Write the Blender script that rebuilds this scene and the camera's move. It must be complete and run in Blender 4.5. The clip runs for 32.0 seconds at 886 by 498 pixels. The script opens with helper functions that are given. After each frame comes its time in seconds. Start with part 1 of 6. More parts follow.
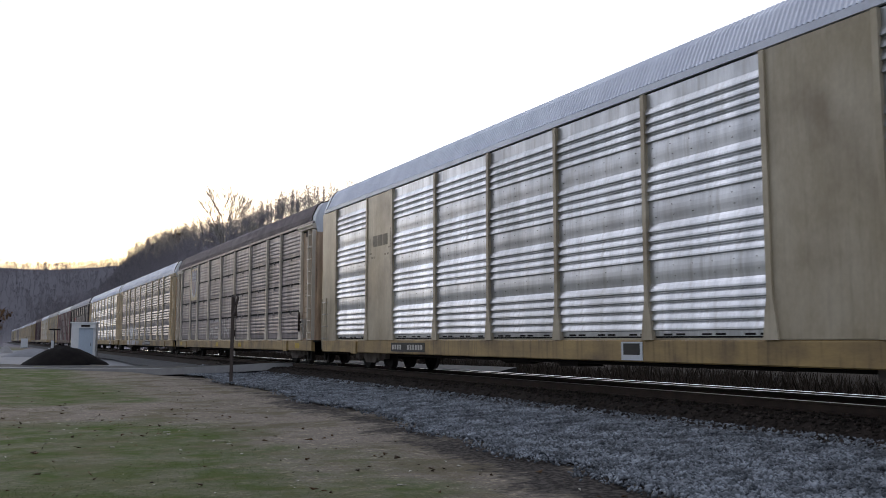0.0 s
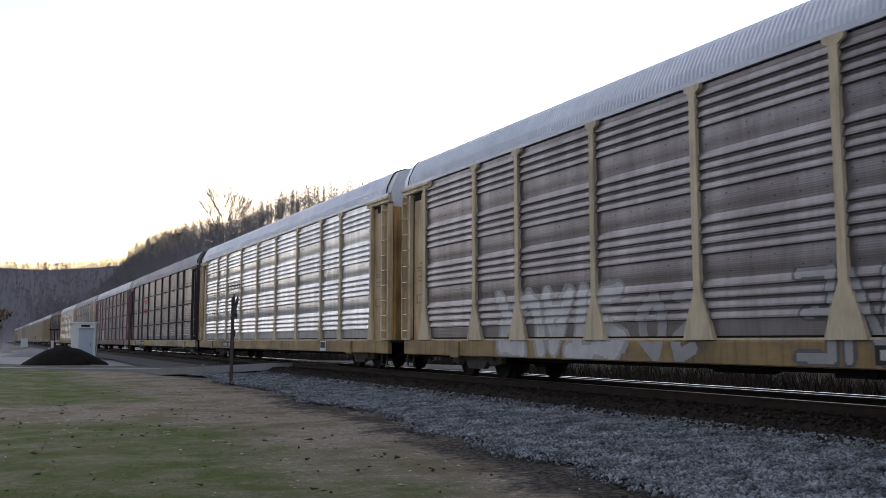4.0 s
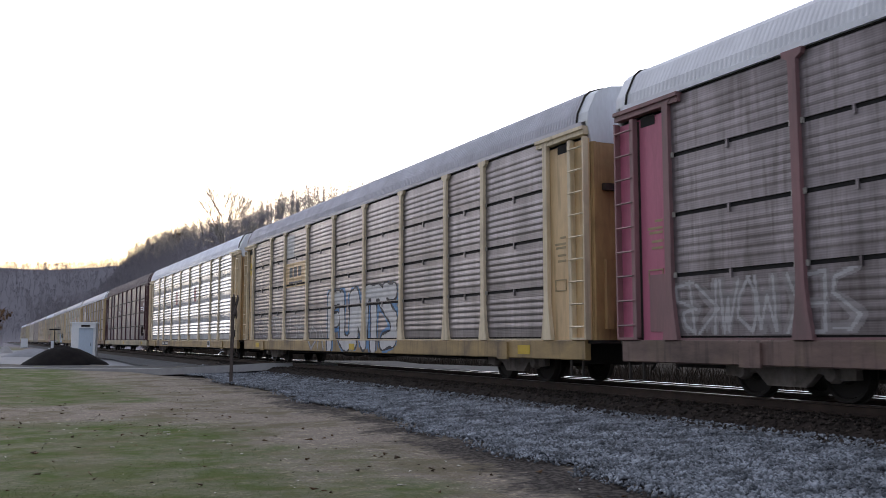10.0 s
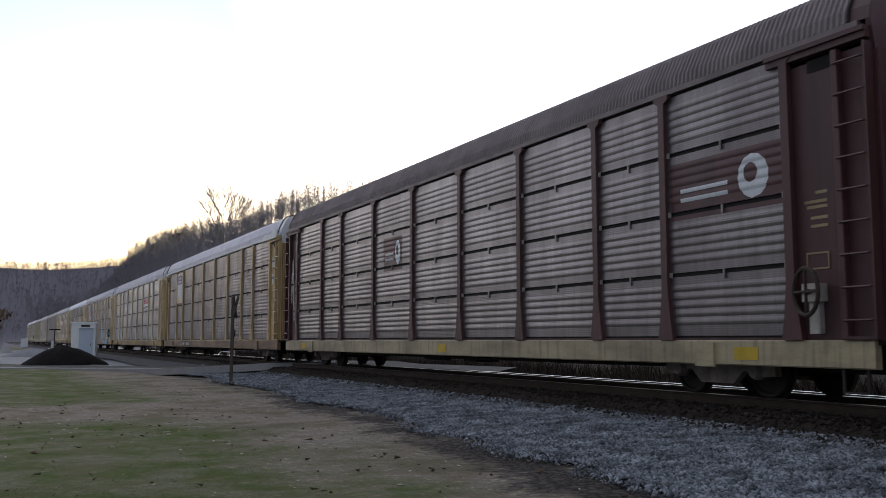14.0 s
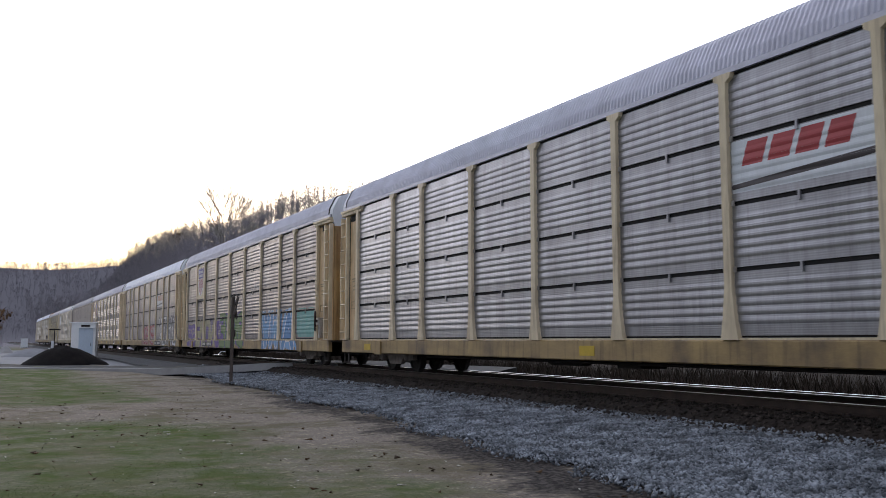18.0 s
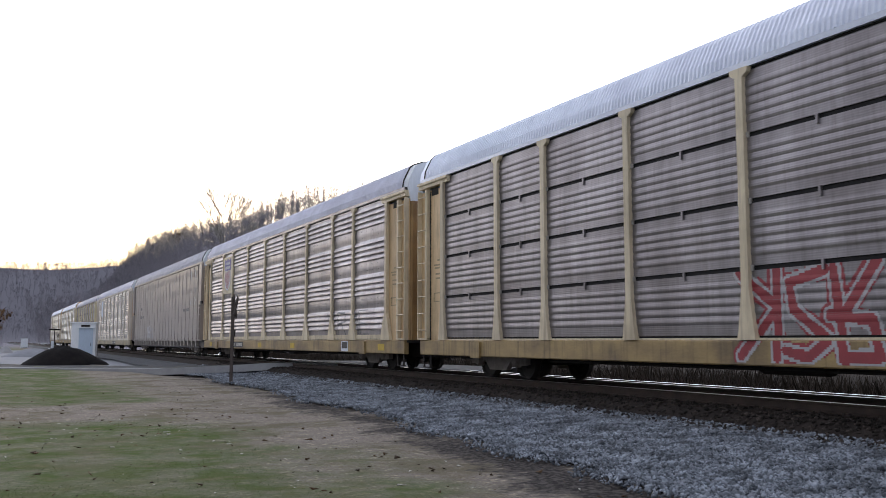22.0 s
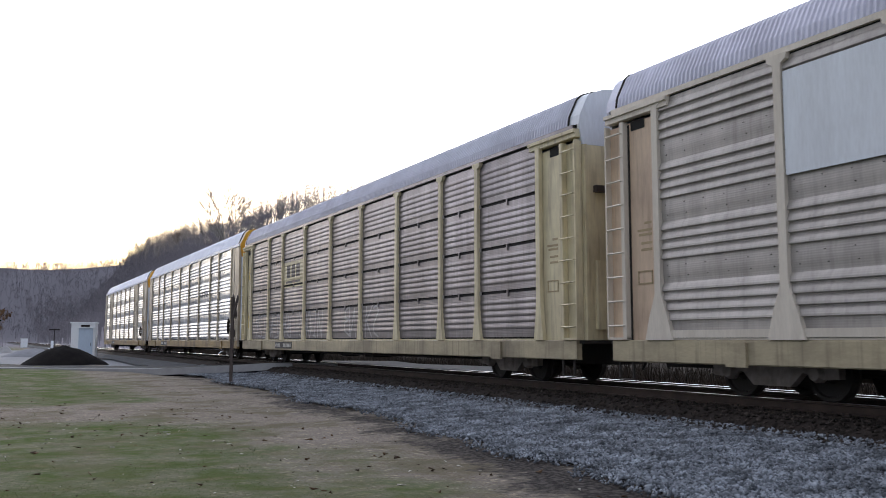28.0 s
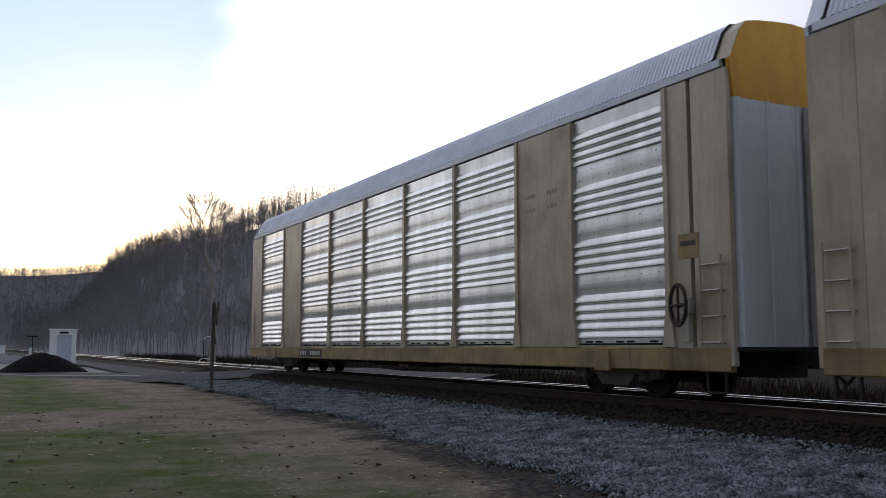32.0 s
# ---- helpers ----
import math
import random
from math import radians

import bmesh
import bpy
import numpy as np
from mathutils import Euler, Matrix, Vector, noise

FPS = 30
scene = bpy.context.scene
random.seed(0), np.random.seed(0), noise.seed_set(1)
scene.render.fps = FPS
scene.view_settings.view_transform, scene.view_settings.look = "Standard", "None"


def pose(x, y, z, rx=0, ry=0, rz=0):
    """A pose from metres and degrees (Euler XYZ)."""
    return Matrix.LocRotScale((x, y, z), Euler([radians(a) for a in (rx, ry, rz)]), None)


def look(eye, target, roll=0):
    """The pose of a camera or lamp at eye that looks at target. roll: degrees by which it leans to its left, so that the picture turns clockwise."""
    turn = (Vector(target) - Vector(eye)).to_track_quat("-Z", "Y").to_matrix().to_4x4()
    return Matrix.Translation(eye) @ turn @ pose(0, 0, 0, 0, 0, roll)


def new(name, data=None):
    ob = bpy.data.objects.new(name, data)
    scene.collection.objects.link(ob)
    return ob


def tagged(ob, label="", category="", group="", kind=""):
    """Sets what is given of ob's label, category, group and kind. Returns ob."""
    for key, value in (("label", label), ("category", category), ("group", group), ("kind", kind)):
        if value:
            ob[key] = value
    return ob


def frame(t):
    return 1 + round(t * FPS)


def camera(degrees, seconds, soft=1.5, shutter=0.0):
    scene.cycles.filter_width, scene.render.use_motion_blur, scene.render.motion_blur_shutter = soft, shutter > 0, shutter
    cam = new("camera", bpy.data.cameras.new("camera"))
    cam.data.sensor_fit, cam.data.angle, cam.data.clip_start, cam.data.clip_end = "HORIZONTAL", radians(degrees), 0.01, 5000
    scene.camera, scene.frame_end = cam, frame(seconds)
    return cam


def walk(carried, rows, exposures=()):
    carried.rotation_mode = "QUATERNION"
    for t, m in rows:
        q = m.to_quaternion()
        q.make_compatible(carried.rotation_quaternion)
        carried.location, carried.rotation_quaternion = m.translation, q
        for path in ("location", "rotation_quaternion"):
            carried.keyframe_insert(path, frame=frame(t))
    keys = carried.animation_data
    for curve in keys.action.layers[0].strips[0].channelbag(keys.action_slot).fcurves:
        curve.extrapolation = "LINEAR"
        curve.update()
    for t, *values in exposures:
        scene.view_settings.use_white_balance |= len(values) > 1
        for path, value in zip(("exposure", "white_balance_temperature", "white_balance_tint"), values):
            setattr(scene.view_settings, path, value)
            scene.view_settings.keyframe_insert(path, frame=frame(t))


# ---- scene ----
# The world: x to the side of the track, y along it, z = 0 a hand below the top of the near rails.
LENS = 52.2
EYE = (0.0, 0.0, 1.072)
cam = camera(LENS, 32.0, soft=0.75, shutter=0.05)
walk(cam, [(t, pose(*EYE, 95.764 + up, 0, -26.54 - turn)) for t, turn, up in (
    (0, 0, 0), (26.5, 0, 0), (29.0, 0.05, 0), (29.5, 0.34, 0.0), (30.0, 0.62, 0.21), (30.5, 0.66, 0.25),
    (31.0, 0.77, 0.30), (31.5, 0.78, 0.30), (32.0, 1.15, 0.43))],
    exposures=[(t, stops, 6500, tint) for t, stops, tint in (
        (0, 0.15, 11), (1, 0.2, 12), (2, 0.42, 13), (3, 0.08, 12.5), (6, 0.05, 11), (7, 0.15, 12.5), (8, 0.05, 13.5), (9, -0.03, 13.5), (10, 0.5, 13.5), (11, 0.7, 12.5),
        (12, 0.28, 12), (13, -0.05, 11), (16, -0.05, 12.5), (17, 0.02, 12.5), (18, 0.42, 12.5), (19, 0.64, 12.5), (20, 0.66, 12.5), (22, 0.68, 12.5), (24, 0.7, 12.5), (26, 0.68, 12.5), (29, 0.6, 12),
        (30, 0.34, 11), (31, -0.05, 10), (32, -0.42, 11))])


# ---- light ----
SUN_AZ, SUN_EL = 10.0, 5.0          # degrees from +y towards +x, degrees up
world = bpy.data.worlds.new("dusk_sky")
scene.world = world
world.use_nodes = True
wn, wl = world.node_tree.nodes, world.node_tree.links
wn.clear()
w_out, w_bg = wn.new("ShaderNodeOutputWorld"), wn.new("ShaderNodeBackground")
w_sky = wn.new("ShaderNodeTexSky")
w_sky.sky_type, w_sky.sun_disc = "NISHITA", False
w_sky.sun_elevation, w_sky.sun_rotation = radians(SUN_EL), radians(SUN_AZ)
w_sky.air_density, w_sky.dust_density, w_sky.ozone_density = 1.0, 3.0, 2.0
w_tc, w_map = wn.new("ShaderNodeTexCoord"), wn.new("ShaderNodeMapping")
w_map.inputs["Scale"].default_value = (1.0, 1.0, 3.2)
w_noise, w_ramp = wn.new("ShaderNodeTexNoise"), wn.new("ShaderNodeValToRGB")
w_noise.inputs["Scale"].default_value, w_noise.inputs["Detail"].default_value = 1.5, 5.0
w_ramp.color_ramp.elements[0].position, w_ramp.color_ramp.elements[1].position = 0.28, 0.55
w_ramp.color_ramp.interpolation = "EASE"
w_gain = wn.new("ShaderNodeMix")          # thin high cloud and the clearer gaps between
w_gain.data_type = "RGBA"
w_gain.inputs[6].default_value, w_gain.inputs[7].default_value = (2.5, 3.7, 4.8, 1), (7.0, 7.1, 7.8, 1)
w_add = wn.new("ShaderNodeMix")
w_add.data_type, w_add.blend_type = "RGBA", "ADD"
w_add.inputs[0].default_value = 1.0
wl.new(w_tc.outputs["Generated"], w_map.inputs["Vector"])
wl.new(w_map.outputs["Vector"], w_noise.inputs["Vector"])
# a clearer stretch of sky high in the north-west
w_clear, w_lobe, w_less = wn.new("ShaderNodeVectorMath"), wn.new("ShaderNodeMapRange"), wn.new("ShaderNodeMath")
w_clear.operation, w_less.operation = "DOT_PRODUCT", "SUBTRACT"
w_clear.inputs[1].default_value = Vector((0.05, 0.94, 0.335)).normalized()
w_lobe.interpolation_type = "SMOOTHSTEP"
w_lobe.inputs["From Min"].default_value, w_lobe.inputs["From Max"].default_value = 0.966, 0.997
w_lobe.inputs["To Max"].default_value = 0.27
wl.new(w_tc.outputs["Generated"], w_clear.inputs[0])
wl.new(w_clear.outputs["Value"], w_lobe.inputs["Value"])
wl.new(w_noise.outputs["Fac"], w_less.inputs[0])
wl.new(w_lobe.outputs["Result"], w_less.inputs[1])
wl.new(w_less.outputs[0], w_ramp.inputs["Fac"])
wl.new(w_ramp.outputs["Color"], w_gain.inputs[0])
w_dim = wn.new("ShaderNodeMix")
w_dim.data_type, w_dim.blend_type = "RGBA", "MULTIPLY"
w_dim.inputs[0].default_value, w_dim.inputs[7].default_value = 1.0, (0.25, 0.25, 0.27, 1)
wl.new(w_sky.outputs["Color"], w_dim.inputs[6])
wl.new(w_dim.outputs[2], w_add.inputs[6])
# the cloud is brightest round the low sun and towards the horizon
w_dot, w_front = wn.new("ShaderNodeVectorMath"), wn.new("ShaderNodeMapRange")
w_dot.operation = "DOT_PRODUCT"
w_dot.inputs[1].default_value = (math.sin(radians(SUN_AZ - 4)), math.cos(radians(SUN_AZ - 4)), 0.12)
w_front.inputs["From Min"].default_value, w_front.inputs["From Max"].default_value = 0.48, 1.0
w_front.inputs["To Min"].default_value, w_front.inputs["To Max"].default_value = 0.5, 1.75
w_sep, w_high, w_lit = wn.new("ShaderNodeSeparateXYZ"), wn.new("ShaderNodeMapRange"), wn.new("ShaderNodeMath")
w_high.inputs["From Min"].default_value, w_high.inputs["From Max"].default_value = 0.15, 0.9
w_high.inputs["To Min"].default_value, w_high.inputs["To Max"].default_value = 1.0, 0.88
w_lit.operation = "MULTIPLY"
w_scale = wn.new("ShaderNodeVectorMath")
w_scale.operation = "SCALE"
wl.new(w_tc.outputs["Generated"], w_dot.inputs[0])
wl.new(w_tc.outputs["Generated"], w_sep.inputs[0])
wl.new(w_dot.outputs["Value"], w_front.inputs["Value"])
wl.new(w_sep.outputs["Z"], w_high.inputs["Value"])
wl.new(w_front.outputs["Result"], w_lit.inputs[0])
wl.new(w_high.outputs["Result"], w_lit.inputs[1])
# a warm glow low over the hills where the sun goes down
w_glow, w_low, w_near, w_both = wn.new("ShaderNodeMix"), wn.new("ShaderNodeMapRange"), wn.new("ShaderNodeMapRange"), wn.new("ShaderNodeMath")
w_glow.data_type, w_both.operation = "RGBA", "MULTIPLY"
w_glow.inputs[7].default_value = (8.0, 6.8, 4.3, 1)
w_low.inputs["From Min"].default_value, w_low.inputs["From Max"].default_value = 0.23, 0.08
w_low.inputs["To Max"].default_value = 0.85
w_near.inputs["From Min"].default_value, w_near.inputs["From Max"].default_value = 0.8, 0.98
wl.new(w_sep.outputs["Z"], w_low.inputs["Value"])
wl.new(w_dot.outputs["Value"], w_near.inputs["Value"])
wl.new(w_low.outputs["Result"], w_both.inputs[0])
wl.new(w_near.outputs["Result"], w_both.inputs[1])
wl.new(w_both.outputs[0], w_glow.inputs[0])
wl.new(w_gain.outputs[2], w_glow.inputs[6])
wl.new(w_glow.outputs[2], w_scale.inputs[0])
# unseen dimming added low in the west, away from the track, to darken the train's side
w_west, w_dimmed, w_down, w_dim_west, w_open = (wn.new("ShaderNodeMapRange"), wn.new("ShaderNodeMath"), wn.new("ShaderNodeMapRange"), wn.new("ShaderNodeMath"), wn.new("ShaderNodeMath"))
w_west.interpolation_type = w_down.interpolation_type = "SMOOTHSTEP"
w_dimmed.operation, w_dim_west.operation, w_open.operation = "MULTIPLY", "MULTIPLY", "SUBTRACT"
w_west.inputs["From Min"].default_value, w_west.inputs["From Max"].default_value = -0.2, -0.78
w_west.inputs["To Min"].default_value, w_west.inputs["To Max"].default_value = 0.0, 0.72
w_down.inputs["From Min"].default_value, w_down.inputs["From Max"].default_value = 0.75, 0.12
wl.new(w_sep.outputs["X"], w_west.inputs["Value"])
wl.new(w_sep.outputs["Z"], w_down.inputs["Value"])
wl.new(w_west.outputs["Result"], w_dim_west.inputs[0])
wl.new(w_down.outputs["Result"], w_dim_west.inputs[1])
w_open.inputs[0].default_value = 1.0
wl.new(w_dim_west.outputs[0], w_open.inputs[1])
wl.new(w_lit.outputs[0], w_dimmed.inputs[0])
wl.new(w_open.outputs[0], w_dimmed.inputs[1])
wl.new(w_dimmed.outputs[0], w_scale.inputs["Scale"])
wl.new(w_scale.outputs[0], w_add.inputs[7])
wl.new(w_add.outputs[2], w_bg.inputs["Color"])
w_bg.inputs["Strength"].default_value = 0.15
wl.new(w_bg.outputs["Background"], w_out.inputs["Surface"])

sun_data = bpy.data.lights.new("sun", "SUN")
sun_data.energy, sun_data.angle, sun_data.color = 0.5, radians(10), (1.0, 0.86, 0.68)
sun = new("sun", sun_data)
az, el = radians(SUN_AZ), radians(SUN_EL)
sun_way = Vector((math.sin(az) * math.cos(el), math.cos(az) * math.cos(el), math.sin(el)))
sun.matrix_world = look(sun_way * 300, (0, 0, 0))


# ---- materials ----
def paint(name, colour, rough=0.5, metal=0.0, second=None, scale=3.0, amount=0.5, stretch=(1, 1, 1),
          bump=0.0, bump_scale=30.0, shift=0.08, fine=0.12, grime=None, grime_scale=0.7, grime_amount=0.0,
          drip=None, drip_amount=0.35, lines=0.0):
    """A surface with a base colour, stains of a second colour, fine grain and a little change from piece to piece."""
    m = bpy.data.materials.new(name)
    m.use_nodes = True
    n, l = m.node_tree.nodes, m.node_tree.links
    b = n["Principled BSDF"]
    second = second or tuple(c * 0.6 for c in colour)
    tc, mp = n.new("ShaderNodeTexCoord"), n.new("ShaderNodeMapping")
    mp.inputs["Scale"].default_value = stretch
    info = n.new("ShaderNodeObjectInfo")
    off = n.new("ShaderNodeVectorMath")
    off.operation = "MULTIPLY_ADD"
    off.inputs[1].default_value = (17.0, 31.0, 23.0)
    l.new(info.outputs["Random"], off.inputs[0])
    l.new(tc.outputs["Object"], off.inputs[2])
    l.new(off.outputs[0], mp.inputs["Vector"])
    big, small = n.new("ShaderNodeTexNoise"), n.new("ShaderNodeTexNoise")
    big.inputs["Scale"].default_value, big.inputs["Detail"].default_value = scale, 8.0
    big.inputs["Roughness"].default_value = 0.62
    small.inputs["Scale"].default_value, small.inputs["Detail"].default_value = scale * 14, 4.0
    for t in (big, small):
        l.new(mp.outputs["Vector"], t.inputs["Vector"])
    ramp = n.new("ShaderNodeMapRange")
    ramp.inputs["From Min"].default_value, ramp.inputs["From Max"].default_value = 0.36, 0.68
    ramp.inputs["To Max"].default_value = amount
    l.new(big.outputs["Fac"], ramp.inputs["Value"])
    mix = n.new("ShaderNodeMix")
    mix.data_type = "RGBA"
    mix.inputs[6].default_value, mix.inputs[7].default_value = (*colour, 1), (*second, 1)
    l.new(ramp.outputs["Result"], mix.inputs[0])
    last = mix.outputs[2]
    if grime:
        g, gr, gm = n.new("ShaderNodeTexNoise"), n.new("ShaderNodeMapRange"), n.new("ShaderNodeMix")
        g.inputs["Scale"].default_value, g.inputs["Detail"].default_value = grime_scale, 5.0
        l.new(off.outputs[0], g.inputs["Vector"])
        gr.inputs["From Min"].default_value, gr.inputs["From Max"].default_value = 0.48, 0.72
        gr.inputs["To Max"].default_value = grime_amount
        l.new(g.outputs["Fac"], gr.inputs["Value"])
        gm.data_type = "RGBA"
        gm.inputs[7].default_value = (*grime, 1)
        l.new(gr.outputs["Result"], gm.inputs[0])
        l.new(last, gm.inputs[6])
        last = gm.outputs[2]
    if drip:          # narrow stains that run down
        dm, g, gr, gm = n.new("ShaderNodeMapping"), n.new("ShaderNodeTexNoise"), n.new("ShaderNodeMapRange"), n.new("ShaderNodeMix")
        dm.inputs["Scale"].default_value = (6.0, 6.0, 0.45)
        g.inputs["Scale"].default_value, g.inputs["Detail"].default_value = 1.5, 6.0
        l.new(off.outputs[0], dm.inputs["Vector"])
        l.new(dm.outputs["Vector"], g.inputs["Vector"])
        gr.inputs["From Min"].default_value, gr.inputs["From Max"].default_value = 0.52, 0.70
        gr.inputs["To Max"].default_value = drip_amount
        l.new(g.outputs["Fac"], gr.inputs["Value"])
        gm.data_type = "RGBA"
        gm.inputs[7].default_value = (*drip, 1)
        l.new(gr.outputs["Result"], gm.inputs[0])
        l.new(last, gm.inputs[6])
        last = gm.outputs[2]
    hsv = n.new("ShaderNodeHueSaturation")
    val = n.new("ShaderNodeMath")
    val.operation = "MULTIPLY_ADD"
    val.inputs[1].default_value, val.inputs[2].default_value = fine * 2, 1.0 - fine
    l.new(small.outputs["Fac"], val.inputs[0])
    val2 = n.new("ShaderNodeMath")
    val2.operation = "MULTIPLY_ADD"
    val2.inputs[1].default_value, val2.inputs[2].default_value = shift * 2, 1.0 - shift
    l.new(info.outputs["Random"], val2.inputs[0])
    val3 = n.new("ShaderNodeMath")
    val3.operation = "MULTIPLY"
    l.new(val.outputs[0], val3.inputs[0])
    l.new(val2.outputs[0], val3.inputs[1])
    l.new(val3.outputs[0], hsv.inputs["Value"])
    l.new(last, hsv.inputs["Color"])
    l.new(hsv.outputs["Color"], b.inputs["Base Color"])
    b.inputs["Metallic"].default_value = metal
    rr = n.new("ShaderNodeMapRange")
    rr.inputs["To Min"].default_value, rr.inputs["To Max"].default_value = max(0.03, rough - 0.1), min(1, rough + 0.12)
    l.new(big.outputs["Fac"], rr.inputs["Value"])
    l.new(rr.outputs["Result"], b.inputs["Roughness"])
    if bump:
        bn, bt = n.new("ShaderNodeBump"), n.new("ShaderNodeTexNoise")
        bt.inputs["Scale"].default_value, bt.inputs["Detail"].default_value = bump_scale, 6.0
        l.new(mp.outputs["Vector"], bt.inputs["Vector"])
        bn.inputs["Strength"].default_value, bn.inputs["Distance"].default_value = bump, 0.02
        l.new(bt.outputs["Fac"], bn.inputs["Height"])
        l.new(bn.outputs["Normal"], b.inputs["Normal"])
    if lines:          # fine rolled lines across a panel
        wv, bn = n.new("ShaderNodeTexWave"), n.new("ShaderNodeBump")
        wv.wave_type, wv.bands_direction = "BANDS", "Z"
        wv.inputs["Scale"].default_value, wv.inputs["Distortion"].default_value = 8.5, 0.6
        l.new(tc.outputs["Object"], wv.inputs["Vector"])
        bn.inputs["Strength"].default_value, bn.inputs["Distance"].default_value = lines, 0.006
        l.new(wv.outputs["Fac"], bn.inputs["Height"])
        if b.inputs["Normal"].is_linked:
            l.new(b.inputs["Normal"].links[0].from_socket, bn.inputs["Normal"])
        l.new(bn.outputs["Normal"], b.inputs["Normal"])
    return m


STREAK = (1.0, 1.4, 0.25)
SILVER = paint("galvanised_steel", (0.70, 0.72, 0.76), 0.33, 0.78, (0.44, 0.46, 0.495), 1.6, 0.9, STREAK, 0.4, 3.5, 0.16, 0.12,
               (0.25, 0.25, 0.26), 0.8, 0.5, drip=(0.30, 0.29, 0.28), drip_amount=0.4)
NEWSILVER = paint("clean_galvanised_steel", (0.88, 0.89, 0.90), 0.3, 0.82, (0.62, 0.63, 0.64), 1.6, 0.8, STREAK, 0.4, 3.5, 0.12, 0.10,
                  (0.40, 0.40, 0.40), 0.8, 0.35)
GREY = paint("weathered_steel", (0.29, 0.271, 0.283), 0.38, 0.74, (0.17, 0.157, 0.165), 1.6, 0.75, STREAK, 0.1, 12, 0.14, 0.15,
             (0.14, 0.12, 0.12), 0.5, 0.6, drip=(0.15, 0.13, 0.13), drip_amount=0.3, lines=0.15)
BROWNGREY = paint("sooty_weathered_steel", (0.31, 0.28, 0.297), 0.42, 0.6, (0.175, 0.157, 0.167), 1.4, 0.85, STREAK, 0.1, 12, 0.14, 0.18,
                  (0.08, 0.064, 0.064), 0.6, 0.85, drip=(0.08, 0.064, 0.06), drip_amount=0.45, lines=0.15)
PALEGREY = paint("pale_weathered_steel", (0.40, 0.402, 0.435), 0.36, 0.74, (0.26, 0.26, 0.28), 1.6, 0.7, STREAK, 0.1, 12, 0.12, 0.15,
                 drip=(0.18, 0.17, 0.17), drip_amount=0.3, lines=0.15)
MATTGREY = paint("matt_grey_beige_steel", (0.47, 0.44, 0.415), 0.46, 0.35, (0.33, 0.305, 0.285), 1.6, 0.7, STREAK, 0.1, 12, 0.1, 0.15,
                 (0.2, 0.18, 0.17), 0.5, 0.4, drip=(0.17, 0.15, 0.14), drip_amount=0.3, lines=0.15)
BEIGE = paint("beige_painted_steel", (0.41, 0.365, 0.335), 0.38, 0.2, (0.33, 0.295, 0.275), 1.2, 0.6, STREAK, 0.15, 2.5, 0.08, 0.1)
YELLOW = paint("faded_yellow_paint", (0.80, 0.58, 0.32), 0.5, 0.0, (0.60, 0.42, 0.24), 1.5, 0.7, STREAK, 0.1, 14, 0.05, 0.15,
               (0.10, 0.06, 0.04), 0.9, 0.33, drip=(0.13, 0.065, 0.03))
RUSTDOOR = paint("rust_stained_yellow_paint", (0.55, 0.37, 0.17), 0.55, 0.0, (0.30, 0.17, 0.08), 1.3, 0.9, STREAK, 0.1, 14, 0.05, 0.15,
                 (0.09, 0.045, 0.028), 0.8, 0.55, drip=(0.10, 0.05, 0.03), drip_amount=0.5)
POSTPAINT = paint("pale_cream_paint", (0.79, 0.68, 0.49), 0.5, 0.0, (0.62, 0.52, 0.36), 1.5, 0.8, STREAK, 0.1, 14, 0.05, 0.15,
                  (0.10, 0.06, 0.04), 0.9, 0.35, drip=(0.13, 0.065, 0.03))
OLDYELLOW = paint("dull_old_yellow_paint", (0.56, 0.43, 0.23), 0.55, 0.0, (0.36, 0.26, 0.15), 1.5, 0.8, STREAK, 0.1, 14, 0.05, 0.15, drip=(0.12, 0.08, 0.05))
CREAM = paint("faded_cream_paint", (0.76, 0.685, 0.46), 0.5, 0.0, (0.58, 0.50, 0.33), 1.5, 0.7, STREAK, 0.1, 14, 0.05, 0.15,
              (0.10, 0.06, 0.04), 0.9, 0.33, drip=(0.13, 0.065, 0.03))
PEACH = paint("faded_peach_paint", (0.74, 0.565, 0.405), 0.5, 0.0, (0.56, 0.42, 0.30), 1.5, 0.7, STREAK, 0.1, 14, 0.05, 0.15,
              (0.30, 0.2, 0.15), 0.8, 0.45, drip=(0.24, 0.15, 0.1))
CHALK = paint("chalky_beige_paint", (0.73, 0.67, 0.58), 0.5, 0.0, (0.58, 0.52, 0.44), 1.5, 0.8, STREAK, 0.1, 14, 0.05, 0.15)
TAN = paint("tan_paint", (0.42, 0.355, 0.25), 0.36, 0.15, (0.60, 0.54, 0.43), 0.9, 1.0, (1, 1.2, 0.7), 0.6, 1.6, 0.06, 0.12,
            (0.22, 0.165, 0.11), 0.7, 0.7, drip=(0.2, 0.15, 0.1), drip_amount=0.2)
PALETAN = paint("pale_dented_tan_paint", (0.62, 0.555, 0.46), 0.4, 0.15, (0.44, 0.38, 0.29), 0.9, 0.9, (1, 1.2, 0.7), 1.0, 1.4, 0.06, 0.12,
                (0.36, 0.27, 0.2), 0.9, 0.5, drip=(0.3, 0.21, 0.14), drip_amount=0.35)
RUSTSILL = paint("rusty_brown_sill_paint", (0.27, 0.175, 0.10), 0.55, 0.0, (0.09, 0.06, 0.05), 1.1, 0.8, (1, 0.6, 2), 0.1, 14, 0.05, 0.15,
                 drip=(0.05, 0.035, 0.03), drip_amount=0.5)
OCHRE = paint("ochre_sill_paint", (0.43, 0.30, 0.125), 0.5, 0.0, (0.25, 0.175, 0.09), 1.3, 0.7, (1, 0.6, 2), 0.1, 14, 0.05, 0.15,
              (0.07, 0.05, 0.045), 0.9, 0.85, drip=(0.05, 0.035, 0.03), drip_amount=0.45)
